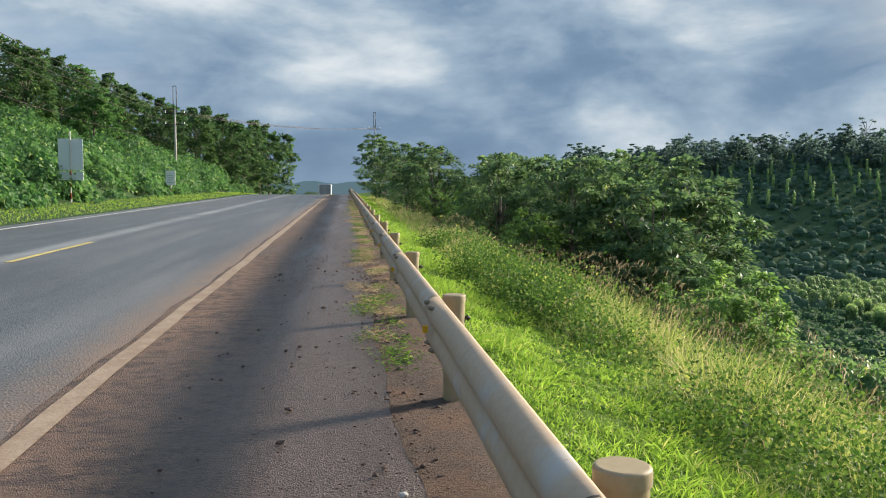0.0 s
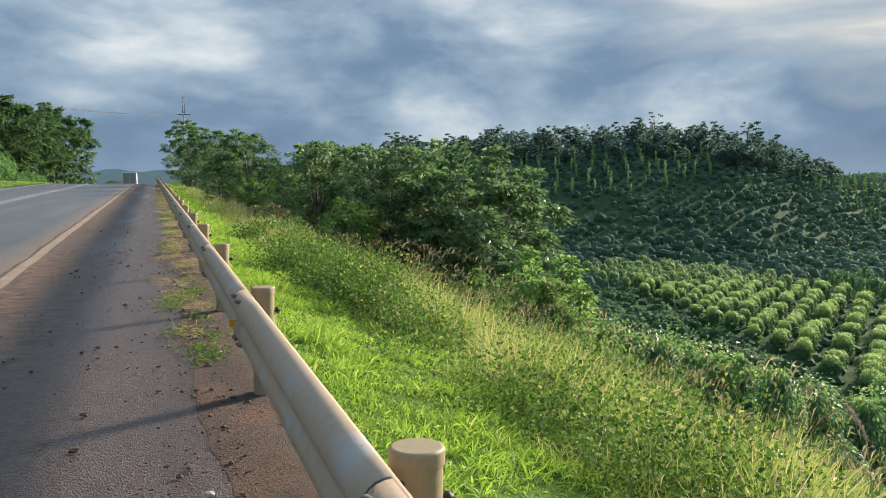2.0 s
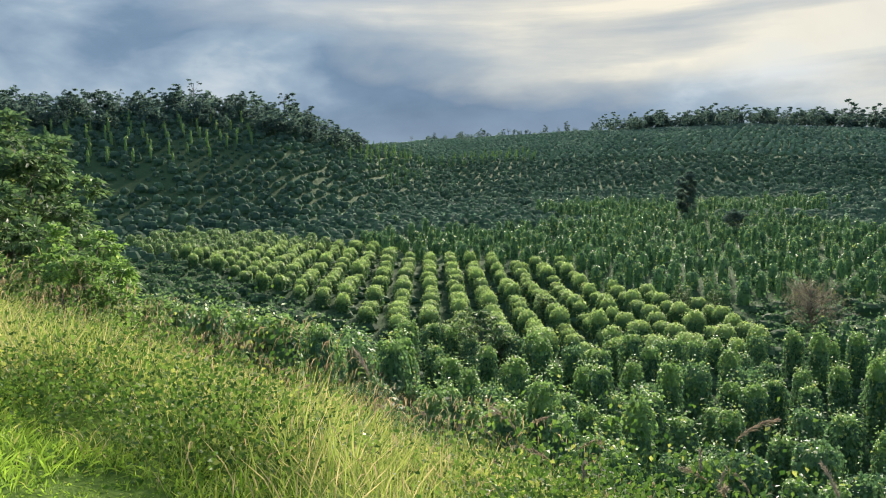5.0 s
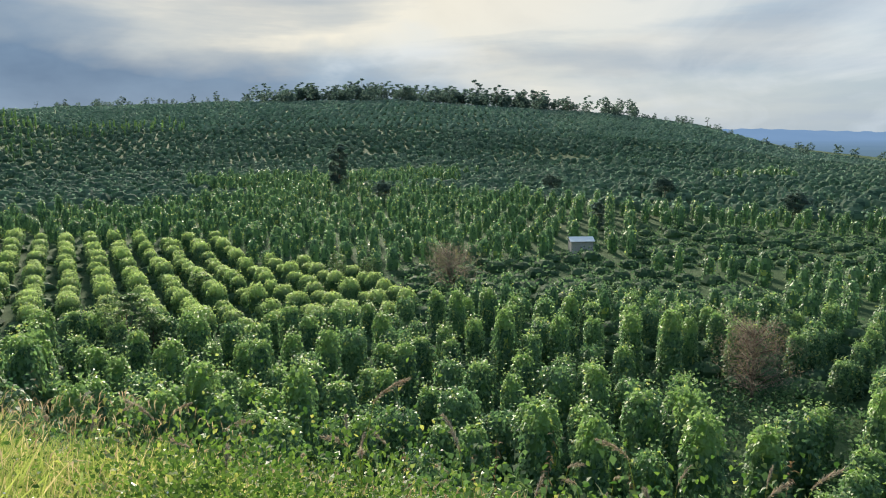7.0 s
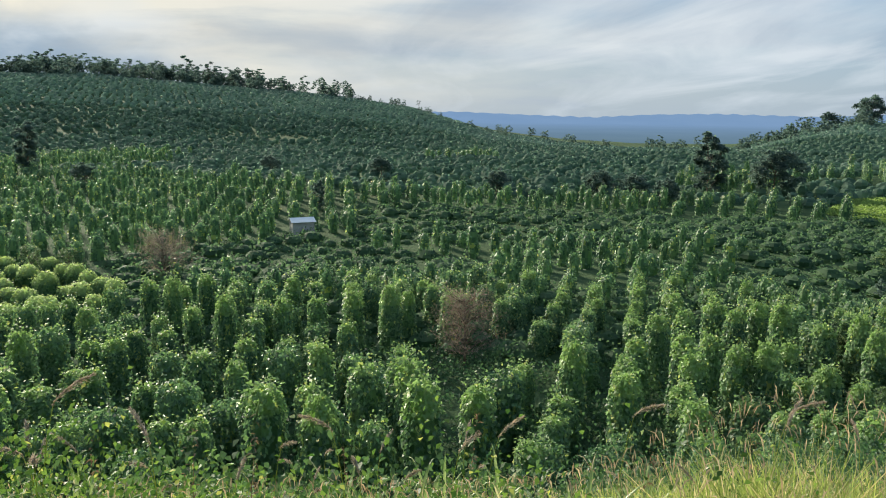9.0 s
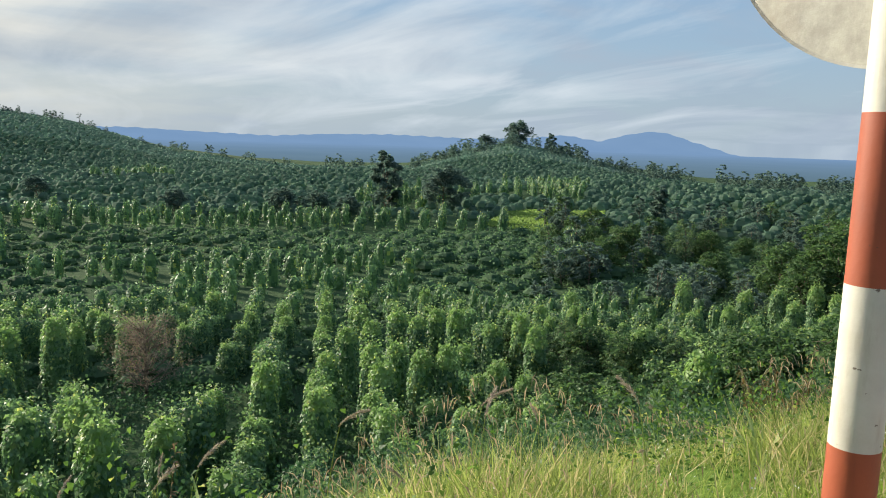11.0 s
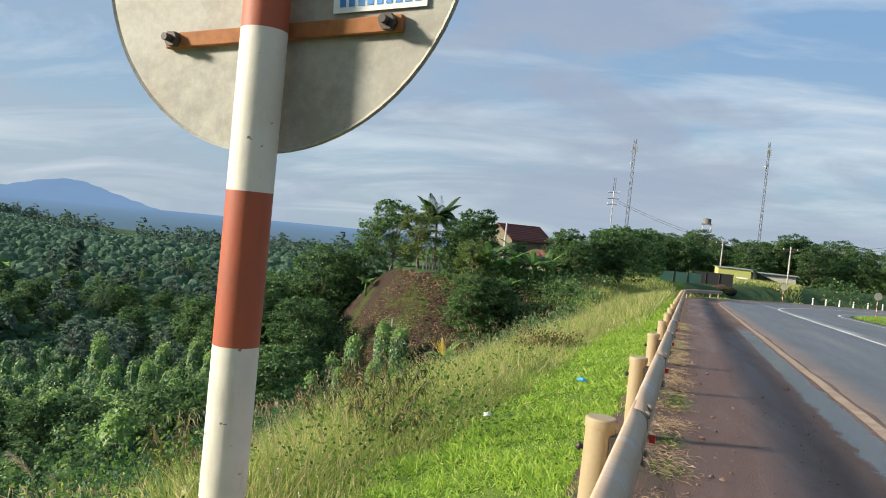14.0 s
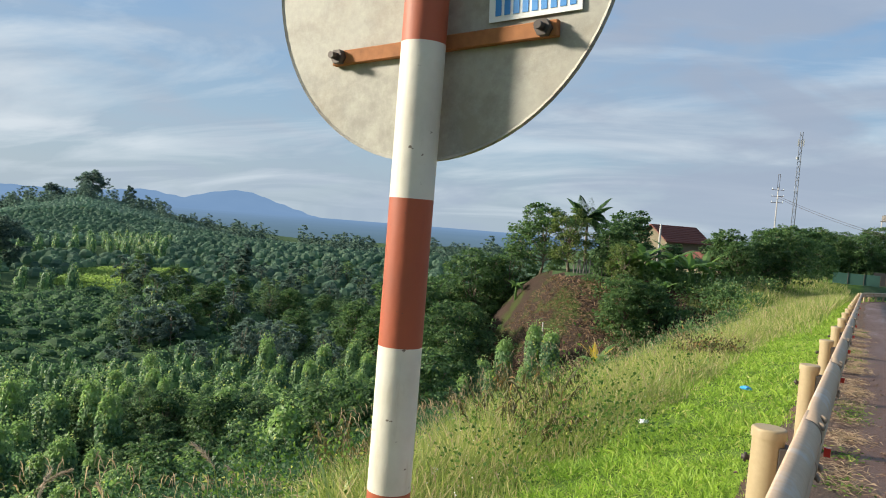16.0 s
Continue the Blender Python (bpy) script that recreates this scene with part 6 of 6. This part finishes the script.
def slab(name, az, d, w, h, th, mat, label, category, turn=0.0):
    base = gz_at(*polar_at(az, d))
    t = thing(name, label, category, at=pose(*polar_at(az, d), base, 0, 0, turn))
    part("panel", bm_box(-w / 2, w / 2, -th / 2, th / 2, -0.8, h), M[mat], t)
    for k in range(int(w / 1.5) + 1):
        xx = -w / 2 + 1.5 * k
        part("post", bm_cyl(0.035, 0.035, -0.8, h + 0.08, 8, xx, th / 2 + 0.04), M["steel_dark"], t)
    return t


slab("tarp_fence", 179.2, 92, 4.4, 1.15, 0.06, "green_sheet", "dark green sheet fence round a yard", "fence", 6)
slab("shade_net", -178.6, 96, 4.2, 1.35, 0.06, "net", "black shade net hung on posts", "net", 4)
sx, sy = polar_at(-177.4, 121)
shop = thing("shop", "small lime-yellow shop with sheet-metal roof", "shop", at=pose(sx, sy, gz_at(sx, sy) - 1.1, 0, 0, 3))
part("wall", bm_box(-2.2, 2.2, -3, 3, -0.8, 3.0, bevel=0.02), M["yellow_wall"], shop, "lime-yellow wall")
part("roof", bm_box(-2.4, 2.4, -3.2, 3.2, 3.02, 3.10), M["tin"], shop, "grey sheet roof")
part("poster", bm_box(-1.9, -0.3, 3.01, 3.05, 0.3, 1.9), M["white"], shop, "pale poster")
for k in range(3):
    part("poster_bar", bm_box(-1.7, -0.6, 3.055, 3.07, 0.5 + 0.45 * k, 0.75 + 0.45 * k), M["green_sheet"], shop)
aw = part("awning", bm_box(-2.3, 2.3, -1.6, 1.6, -0.03, 0.03), M["green_sheet"], shop, "sloping green tarpaulin awning")
aw.matrix_basis = pose(-4.5, 1.2, 2.2, 0, -22, 0)
for px, pz in ((-6.4, 1.3), (-2.6, 2.8)):
    part("awning_post", bm_cyl(0.05, 0.05, -0.8, pz, 8, px, 2.6), M["concrete"], shop)
shed = thing("shed", "low grey sheet-metal shed beside the shop", "shed", at=pose(*polar_at(-174.7, 124), gz_at(*polar_at(-174.7, 124)) - 0.2, 0, 0, 3))
part("wall", bm_box(-2.6, 2.6, -2, 2, -0.8, 1.7), M["concrete"], shed)
part("roof", bm_box(-3.0, 3.0, -2.4, 2.4, 1.72, 1.82), M["tin"], shed, "grey sheet roof")
rs = np.random.default_rng(83)
n = 2600
a, d = rs.uniform(181.6, 187.0, n), rs.uniform(106, 119, n)
xy = np.array([polar_at(p, q) for p, q in zip(a, d)])
keep = np.array([not -12.5 < float(road_coords(p, q)[1]) < 1.5 for p, q in xy])
xy = xy[keep]
thing("bend_grass", "yellow-green tall grass in front of the shop", "grass", kind="stuff", data=quad_mesh("bend_grass", blades(len(xy), xy[:, 0], xy[:, 1], 0.9, 0.10, rs, 0.4), M["tall"]))
bm = bmesh.new()
bmesh.ops.create_icosphere(bm, subdivisions=3, radius=1.0)
for v in bm.verts:
    v.co.x *= 1.5
    v.co.z *= 0.62 * (1 + 0.25 * math.sin(v.co.x * 3 + v.co.y * 4))
me = bpy.data.meshes.new("soil_heap")
bm.to_mesh(me), bm.free()
me.materials.append(M["soil"])
thing("soil_heap", "heap of brown soil at the end of the rail", "soil heap", data=me, at=pose(*polar_at(-177.9, 94.5), gz_at(*polar_at(-177.9, 94.5)) - 0.1))
for k in range(7):
    b = thing("marker_post", "small white roadside marker post", "marker post", "marker posts", at=pose(*along(-104 - 3.0 * k, 0.9)))
    part("shaft", bm_cyl(0.09, 0.08, -0.3, 0.75, 10, bevel=0.02), M["white"], b)
    part("band", bm_cyl(0.094, 0.092, 0.5, 0.6, 10), M["pole_red"], b)


def small_sign(x, y, z, shape, mat, size, label, pole_h=1.9, turn=0.0, back=False):
    t = thing("road_sign", label, "road sign", at=pose(x, y, z, 0, 0, turn))
    for k in range(6):
        part("pole_band", bm_cyl(0.042, 0.042, -0.3 if k == 0 else pole_h * k / 6, pole_h * (k + 1) / 6, 10), M["pole_red" if k % 2 else "pole_white"], t)
    bm = bmesh.new()
    n = {"tri": 3, "round": 28, "square": 4}[shape]
    off = {"tri": math.pi / 2, "round": 0, "square": math.pi / 4}[shape]
    f = bm.faces.new([bm.verts.new((size * math.cos(off + 2 * math.pi * q / n), 0.055, pole_h + size * 0.5 + size * math.sin(off + 2 * math.pi * q / n))) for q in range(n)])
    r = bmesh.ops.extrude_face_region(bm, geom=[f])
    bmesh.ops.translate(bm, verts=[v for v in r["geom"] if isinstance(v, bmesh.types.BMVert)], vec=(0, 0.02, 0))
    bmesh.ops.recalc_face_normals(bm, faces=bm.faces)
    plate = part("plate", bm, M[mat], t)
    if not back:
        part("symbol", bm_box(-size * 0.1, size * 0.1, 0.077, 0.085, pole_h + size * 0.25, pole_h + size * 0.75), M["net"], plate)
    return t


small_sign(-14.3, -64.5, float(road_z(-64.5)) + 0.2, "tri", "orange", 0.50, "orange triangular warning sign on a striped pole", 1.7, 0)
small_sign(*polar_at(-168.6, 84), float(road_z(-82)) - 0.3, "round", "plate", 0.36, "round sign seen from its grey back", 1.9, 10, True)
small_sign(*polar_at(-174.1, 104), gz_at(*polar_at(-174.1, 104)) - 0.2, "round", "plate", 0.36, "round sign seen from its grey back", 2.0, 0, True)

# trees behind the bend
for i in range(56):
    az = 174 + 21 * i / 55 + rnd.uniform(-0.5, 0.5)
    plant_tree(rnd.choice(["plot_a", "plot_b", "plot_d"]), *polar_at(az, rnd.uniform(136, 156)), rnd.uniform(0.74, 0.98), "dense green tree beyond the bend of the road", sink=1.2)

# ---- across the road: signs, poles and cables ----
def board(x, y, w, h, z0, mat, label, back=True):
    """A sheet on a striped pole, seen from its ribbed back or from its printed front."""
    t = thing("sign_board", label, "sign board", at=pose(x, y, gz_at(x, y) - 0.05))
    n = max(3, int((z0 + (0.0 if back else 0.2)) / 0.3) + 1)
    for k in range(n):
        part("pole_band", bm_cyl(0.045, 0.045, -0.3 if k == 0 else 0.3 * k, 0.3 * (k + 1), 10), M["pole_red" if k % 2 else "pole_white"], t)
    part("pole_top", bm_cyl(0.04, 0.04, 0.3 * n, z0 + h + (0.35 if back else 0.0), 10), M["pole_white"], t)
    y0 = 0.05 if back else -0.08
    b = part("board", bm_box(-w / 2, w / 2, y0, y0 + 0.03, z0, z0 + h, bevel=0.006), M[mat], t)
    if back:
        part("rib", bm_box(-0.03, 0.03, 0.02, 0.05, z0 + 0.05, z0 + h - 0.05), M["white"], b)
        part("lower_board", bm_box(-w / 2, w / 2, 0.05, 0.08, z0 - 0.5, z0 - 0.06, bevel=0.006), M[mat], t)
    else:
        for k in range(6):
            part("text_bar", bm_box(-0.27, 0.27 - 0.06 * (k % 3), -0.088, -0.080, z0 + 0.18 + 0.14 * k, z0 + 0.21 + 0.14 * k), M["tin"], b)
    return t


board(-13.8, 41.6, 1.2, 1.6, 1.75, "sheet", "grey back of a large road sign on striped pole")
board(-13.8, 64.5, 0.75, 1.15, 0.9, "white", "small white notice board with faint lines", False)
utility_pole(-16.6, 80, 6.8, "concrete power pole with steel top frame on the bank", 2, True)
utility_pole(-21.0, 22, 8.0, "concrete power pole on the bank", 2)
utility_pole(4.9, 128, 14.5, "concrete power pole with steel top frame beyond the trees", 2, True, 1.0)
for k, (za, zb) in enumerate(((0, 0), (0.9, 0.9), (-0.9, -0.9), (0.4, 2.5), (-0.4, 3.2))):
    o = (0, 0.9, -0.9, 0.3, -0.3)[k]
    h1 = gz_at(-16.6, 80) + (6.5 if k < 3 else 5.4 - 1.6 * (k - 3))
    h0 = gz_at(-21.0, 22) + (7.7 if k < 3 else 6.6 - 2.0 * (k - 3))
    wire((-16.6 + o, 80, h1), (-21.0 + o, 22, h0), 1.1)
    if k < 3:
        wire((-16.6 + o, 80, h1), (4.9 + o, 128, 15.2), 0.8, 0.02)

# truck cresting the road
x, y, z = along(146, -3.6)
tk = thing("truck", "white box truck driving over the road's crest", "truck", at=pose(x, y, z))
part("cargo_box", bm_box(-1.15, 1.15, -2.6, 2.6, 0.9, 3.3, bevel=0.05), M["white"], tk)
part("cab", bm_box(-1.05, 1.05, 2.7, 4.4, 0.7, 2.6, bevel=0.12), M["white"], tk)
part("chassis", bm_box(-0.9, 0.9, -2.5, 4.2, 0.5, 0.88), M["steel_dark"], tk)
for sx in (-0.95, 0.95):
    for sy in (-1.7, 3.4):
        w = part("wheel", bm_cyl(0.45, 0.45, -0.13, 0.13, 16), M["net"], tk)
        w.matrix_basis = pose(sx, sy, 0.45, 0, 90, 0)
    part("tail_light", bm_box(sx - 0.12, sx + 0.12, -2.65, -2.6, 0.95, 1.1), M["redref"], tk)
for sx in (-0.5, 0.5):
    part("rear_door", bm_box(sx - 0.48, sx + 0.48, -2.64, -2.6, 1.0, 3.2), M["tin"], tk)


# ---- in the fields: hut, dead trees, bright meadow ----
def hut(x, y, w, label):
    z = gz_at(x, y)
    t = thing("field_hut", label, "hut", at=pose(x, y, z, 0, 0, -75) @ Matrix.Scale(0.8 if w < 5 else 1.0, 4))
    part("wall", bm_box(-w / 2, w / 2, -1.0, 1.0, -0.3, 1.7), M["concrete"], t)
    for sg in (-1, 1):
        r = part("roof", bm_box(-w / 2 - 0.2, w / 2 + 0.2, 0, 1.4, 0, 0.05), M["white"], t, "pale sheet-metal roof")
        r.matrix_basis = pose(0, 0, 2.2, -20 if sg > 0 else 180 + 20, 0, 0)
    part("door", bm_box(-0.5, 0.3, 1.0, 1.04, 0, 1.5), M["glass"], t)


hut(86, 2.6, 3.0, "small field hut with a pale metal roof")
hut(60, -197, 10, "long low farm shed with pale roof")


def dead_tree(x, y, h, r, seed, label):
    rng = np.random.default_rng(seed)
    t = thing("dead_tree", label, "tree", at=pose(x, y, gz_at(x, y)))
    bm = bm_tube([(0, 0, -0.3), (0.05, 0, h * 0.5), (0, 0.05, h * 0.9)], [0.09, 0.06, 0.02], 6)
    Q = []
    for k in range(70):
        a, z = rng.uniform(0, 6.28), h * rng.uniform(0.10, 0.80)
        ln = r * rng.uniform(0.5, 1.0) * (1.1 - 0.5 * z / h)
        e = Vector((math.cos(a) * ln, math.sin(a) * ln, z + ln * rng.uniform(0.3, 0.9)))
        bm_tube([(0, 0, z), tuple(e)], [0.03, 0.008], 4, bm)
        P = np.array([np.array(e) * f + np.array([0, 0, z]) * (1 - f) for f in rng.uniform(0.3, 1.1, 60)]) + rng.normal(0, 0.20, (60, 3))
        Q.append(leaf_quads(P, rng.normal(size=(60, 3)) + np.array([0, 0, 0.5]), 0.24, 0.022, rng))
    part("trunk", bm, M["bark"], t)
    part("twig_crown", quad_mesh("twig_crown", np.concatenate(Q), M["twig"]), None, t, "dense dry brown twigs")


dead_tree(40.2, -7.6, 4.4, 2.3, 3, "leafless brown dead tree with dense fine twigs")
dead_tree(63.0, 12.6, 4.2, 3.0, 4, "leafless brown dead tree with dense fine twigs")


def meadow():
    rng = np.random.default_rng(41)
    pts = []
    while len(pts) < 5000:
        x, y = rng.uniform(83, 104), rng.uniform(-94, -63)
        if inside(x, y, MEADOW):
            pts.append((x, y))
    x, y = np.array(pts).T
    thing("meadow", "bright yellow-green patch of grass in the fields", "meadow", kind="stuff", data=quad_mesh("meadow", blades(5000, x, y, 0.6, 0.40, rng, 0.6), M["meadow"]))


meadow()

# ---- litter on the verge ----
def litter(x, y, size, mat, label, seed):
    rng = np.random.default_rng(seed)
    bm = bmesh.new()
    bmesh.ops.create_icosphere(bm, subdivisions=2, radius=size)
    for v in bm.verts:
        v.co *= 0.7 + 0.5 * rng.random()
        v.co.z *= 0.5
    me = bpy.data.meshes.new("litter")
    bm.to_mesh(me), bm.free()
    me.materials.append(M[mat])
    thing("litter", label, "litter", data=me, at=pose(x, y, gz_at(x, y) + size * 0.35 + 0.03))


litter(1.65, -11.6, 0.07, "blue_plastic", "crumpled blue plastic bag in the grass", 1)
litter(2.38, -9.1, 0.06, "white_plastic", "crumpled white plastic wrapper in the grass", 2)
litter(0.95, 5.6, 0.03, "white_plastic", "scrap of white paper in the grass", 3)


# ---- undergrowth on the plot's bank and the slope below it; flowers in the verge ----
def build_undergrowth():
    rng = np.random.default_rng(61)
    out = []
    for k in range(420):
        az = rng.uniform(148, 176)
        d = rng.uniform(34, 62)
        x, y = polar_at(az, d)
        s, off = road_coords(x, y)
        if off < 6.5:
            continue
        if az < 161 and d < 45:
            continue
        bare = 154.5 < az < 162.5 and d > 46
        if bare and rng.random() < 0.90:
            continue
        sz = rng.uniform(0.5, 1.3)
        out.append(bush_quads(rng, sz, sz * 1.1, 130, 0.24) + np.array([x, y, gz_at(x, y)]))
    for k in range(330):
        y = rng.uniform(-34, 30)
        x = rng.uniform(8.5, 15.5)
        sz = rng.uniform(0.6, 1.3)
        out.append(bush_quads(rng, sz, sz * 1.15, 120, 0.16) + np.array([x, y, gz_at(x, y)]))
    thing("undergrowth", "dense dark green shrubs and saplings on the slope", "shrubs", kind="stuff", data=quad_mesh("undergrowth", np.concatenate(out), M["plot"]))
    n = 1700
    y = rng.uniform(-12, 16, n)
    x = 2.3 + 3.4 * rng.beta(1.5, 1.8, n)
    P = on_ground(x, y)
    P[:, 2] += rng.uniform(0.14, 0.42, n)
    thing("wild_flowers", "tiny white wild flowers among the weeds", "flowers", kind="stuff", data=quad_mesh("wild_flowers", leaf_quads(P, rng.normal(size=(n, 3)) + np.array([0, 0, 1.0]), 0.012, 0.012, rng, 0.0), M["white"]))
    # scattered dry stalks standing in the grass
    Q = []
    for k in range(46):
        y0, x0 = rng.uniform(-16, 14), 3.8 + 4 * rng.random()
        h = rng.uniform(0.5, 1.1)
        zb = gz_at(x0, y0)
        for j in range(26):
            f = rng.uniform(0.35, 1.0)
            P = np.array([[x0 + 0.12 * h * f * math.sin(k), y0 + 0.1 * h * f * math.cos(k), zb + h * f]])
            Q.append(leaf_quads(P, rng.normal(size=(1, 3)) + np.array([[0, 0, 0.3]]), 0.05, 0.010, rng, 0.4))
        Q.append(leaf_quads(np.array([[x0, y0, zb]]), np.array([[0.12 * math.sin(k), 0.1 * math.cos(k), 1.0]]), h, 0.007, rng, 0.0))
    thing("dry_stalks", "dry brown stalks standing in the slope's grass", "weeds", kind="stuff", data=quad_mesh("dry_stalks", np.concatenate(Q), M["dry"]))


build_undergrowth()

# pepper columns below the bank, and dense trees beside it
for k, (az, d) in enumerate([(151.3, 58), (152.6, 56.5), (153.7, 57.5), (154.8, 53), (156.3, 53.5), (158.4, 52), (159.6, 51), (150.2, 55), (149.0, 57), (147.6, 59), (146.4, 54), (145.3, 60), (143.2, 56), (139.1, 56), (148.4, 50)]):
    x, y = polar_at(az, d)
    vine("pepper_vine", "tall green column of pepper vine on its post", "pepper vine", "pepper vine columns", COL[(0, 2, 4, 5)[k % 4]], pose(x, y, gz_at(x, y) - 0.1, 0, 0, 40 * k) @ Matrix.Diagonal((0.95, 0.95, 1.05, 1)))
for key, az, d, sz in [("plot_a", 149.6, 70, 0.8), ("plot_a", 151.0, 74, 0.84), ("plot_b", 152.6, 58, 0.72), ("plot_b", 154.8, 70, 0.72), ("plot_d", 152.4, 54, 0.62), ("plot_d", 147.4, 62, 0.8), ("plot_d", 145.6, 70, 0.8), ("plot_b", 156.4, 68, 0.62),
                       ("plot_d", 153.6, 55.5, 0.26), ("plot_d", 154.9, 56.5, 0.22), ("d", 152.0, 56, 0.34), ("d", 155.6, 57.5, 0.2), ("plot_d", 163.6, 60, 0.60), ("plot_d", 167.6, 66, 0.40), ("plot_d", 172.0, 62, 0.5), ("plot_b", 175.8, 82, 0.6), ("plot_d", 177.0, 88, 0.6)]:
    plant_tree(key, *polar_at(az, d), sz, "dense dark green tree beside the house plot")


def bend_shrubs():
    rng = np.random.default_rng(71)
    out = []
    for k in range(170):
        az = rng.uniform(174, 196)
        x, y = polar_at(az, rng.uniform(96, 122))
        s, off = road_coords(x, y)
        if -12.5 < off < 2.5 or 177.2 < az < 188.5:
            continue
        sz = rng.uniform(0.9, 2.0)
        out.append(bush_quads(rng, sz, sz * 1.2, 90, 0.45) + np.array([x, y, gz_at(x, y)]))
    thing("bend_shrubs", "dark green shrubs along the outside of the bend", "shrubs", kind="stuff", data=quad_mesh("bend_shrubs", np.concatenate(out), M["plot"]))


bend_shrubs()


def mound_brush():
    """Dry stalks and dead leaves that cover the cut bank."""
    rng = np.random.default_rng(91)
    n = 16000
    x, y = np.array([polar_at(a, d) for a, d in zip(rng.uniform(152, 166, n), rng.uniform(42, 60, n))]).T
    p = plateau(x, y)
    keep = (p > 0.03) & (p < 0.97)
    x, y = x[keep], y[keep]
    n = len(x)
    P = on_ground(x, y)
    D = np.stack([rng.normal(0, 1, n), rng.normal(0, 1, n), rng.uniform(0.0, 1.1, n)], 1)
    thing("dry_brush", "dry brown stalks and dead leaves on the bank", "weeds", kind="stuff", data=quad_mesh("dry_brush", leaf_quads(P, D, 0.42, 0.07, rng), M["dry"]))


mound_brush()


# ---- arching plumes and reed leaves at the edge of the slope ----
def plume_meshes(seed, h):
    rng = np.random.default_rng(seed)
    lean = rng.uniform(0.05, 0.25)
    pt = lambda t: np.array([lean * h * t ** 2.2 + 0.16 * h * max(0, t - 0.75) * 2, 0.03 * math.sin(3 * t), h * (t - 0.22 * max(0, t - 0.7) ** 1.4 * 4)])
    stem = bm_tube([tuple(pt(t)) for t in (0, 0.2, 0.4, 0.6, 0.75, 0.85, 0.93, 1.0)], [0.004, 0.0038, 0.0034, 0.003, 0.0025, 0.002, 0.0016, 0.001], 5)
    me = bpy.data.meshes.new("stem")
    stem.to_mesh(me), stem.free()
    me.materials.append(M["tall"])
    t = rng.uniform(0.72, 1.0, 260)
    P = np.array([pt(v) for v in t])
    axis = unit(np.array([pt(v + 0.02) - pt(v) for v in t]))
    D = axis * 1.1 + rng.normal(0, 0.32, (260, 3))
    size = 0.042 * np.sin(np.pi * np.clip((t - 0.70) / 0.33, 0.05, 0.95)) + 0.012
    return me, quad_mesh("plume", leaf_quads(P, D, size, 0.0035, rng, 0.1), M["plume"])


PLUMES = [plume_meshes(200 + i, h) for i, h in enumerate((0.95, 1.15, 0.8, 1.05, 1.3))]
rp = random.Random(23)
for k in range(60):
    az = rp.uniform(30, 140)
    off = rp.uniform(3.4, 6.4) if k % 3 else rp.uniform(4.2, 8.0)
    x = off
    y = max(-9.0, min(11.0, off / math.tan(radians(az)))) + rp.uniform(-0.3, 0.3)
    t = thing("grass_plume", "arching pale brown plume of tall grass", "grass", "grass plumes", at=pose(x, y, gz_at(x, y) - 0.02, 0, 0, rp.uniform(0, 360)) @ Matrix.Scale(rp.uniform(0.6, 1.05), 4))
    for nm, me in zip(("stem", "plume"), PLUMES[k % 5]):
        new(nm, me).parent = t


def reed_clump(seed):
    rng = np.random.default_rng(seed)
    Q = []
    for k in range(16):
        Q += frond_quads((rng.normal(0, 0.05), rng.normal(0, 0.05), 0), rng.uniform(0, 6.28), rng.uniform(0.35, 0.75), rng.uniform(0.008, 0.016), rng.uniform(0.9, 1.4), rng.uniform(0.6, 1.1), 7)
    return quad_mesh("reed_leaves", np.array(Q), M["reed"])


REED = [reed_clump(300 + i) for i in range(4)]
for k in range(60):
    az = rp.uniform(30, 150)
    x = rp.uniform(3.6, 6.6)
    y = max(-9.0, min(11.0, x / math.tan(radians(az)))) + rp.uniform(-0.4, 0.4)
    thing("reed_clump", "clump of long arching pale green reed leaves", "grass", "reed clumps", data=REED[k % 4], at=pose(x, y, gz_at(x, y) - 0.02, 0, 0, rp.uniform(0, 360)) @ Matrix.Scale(rp.uniform(0.5, 0.95), 4))


def wilted_plant(x, y, h, seed):
    """A drying weed with hanging dark leaves."""
    rng = np.random.default_rng(seed)
    t = thing("wilted_plant", "wilting dark brown-green weed with hanging leaves", "weed", at=pose(x, y, gz_at(x, y) - 0.02))
    Q = []
    for k in range(6):
        a = k * 1.05 + rng.uniform(-0.3, 0.3)
        r = h * rng.uniform(0.35, 0.75)
        pt = lambda f: (math.cos(a) * r * f, math.sin(a) * r * f, h * (1.25 * f - 0.4 * f * f))
        part("stem", bm_tube([pt(f) for f in (0, 0.3, 0.6, 0.85, 1.0)], [0.007, 0.006, 0.005, 0.004, 0.002], 5), M["bark"], t)
        P = np.array([pt(f) for f in rng.uniform(0.35, 1.0, 46)]) + rng.normal(0, 0.015, (46, 3))
        Q.append(leaf_quads(P, rng.normal(0, 0.6, (46, 3)) + np.array([0, 0, -0.7]), 0.12, 0.022, rng, 0.4))
    part("leaves", quad_mesh("leaves", np.concatenate(Q), M["wilted"]), None, t, "hanging dark olive leaves")


for k, (x, y, h) in enumerate([(3.55, -8.9, 0.95), (3.85, -9.3, 0.9), (3.15, -7.9, 0.6), (4.6, -9.6, 0.8), (5.2, -7.4, 0.9), (6.3, -9.5, 0.9)]):
    wilted_plant(x, y, h, 400 + k)
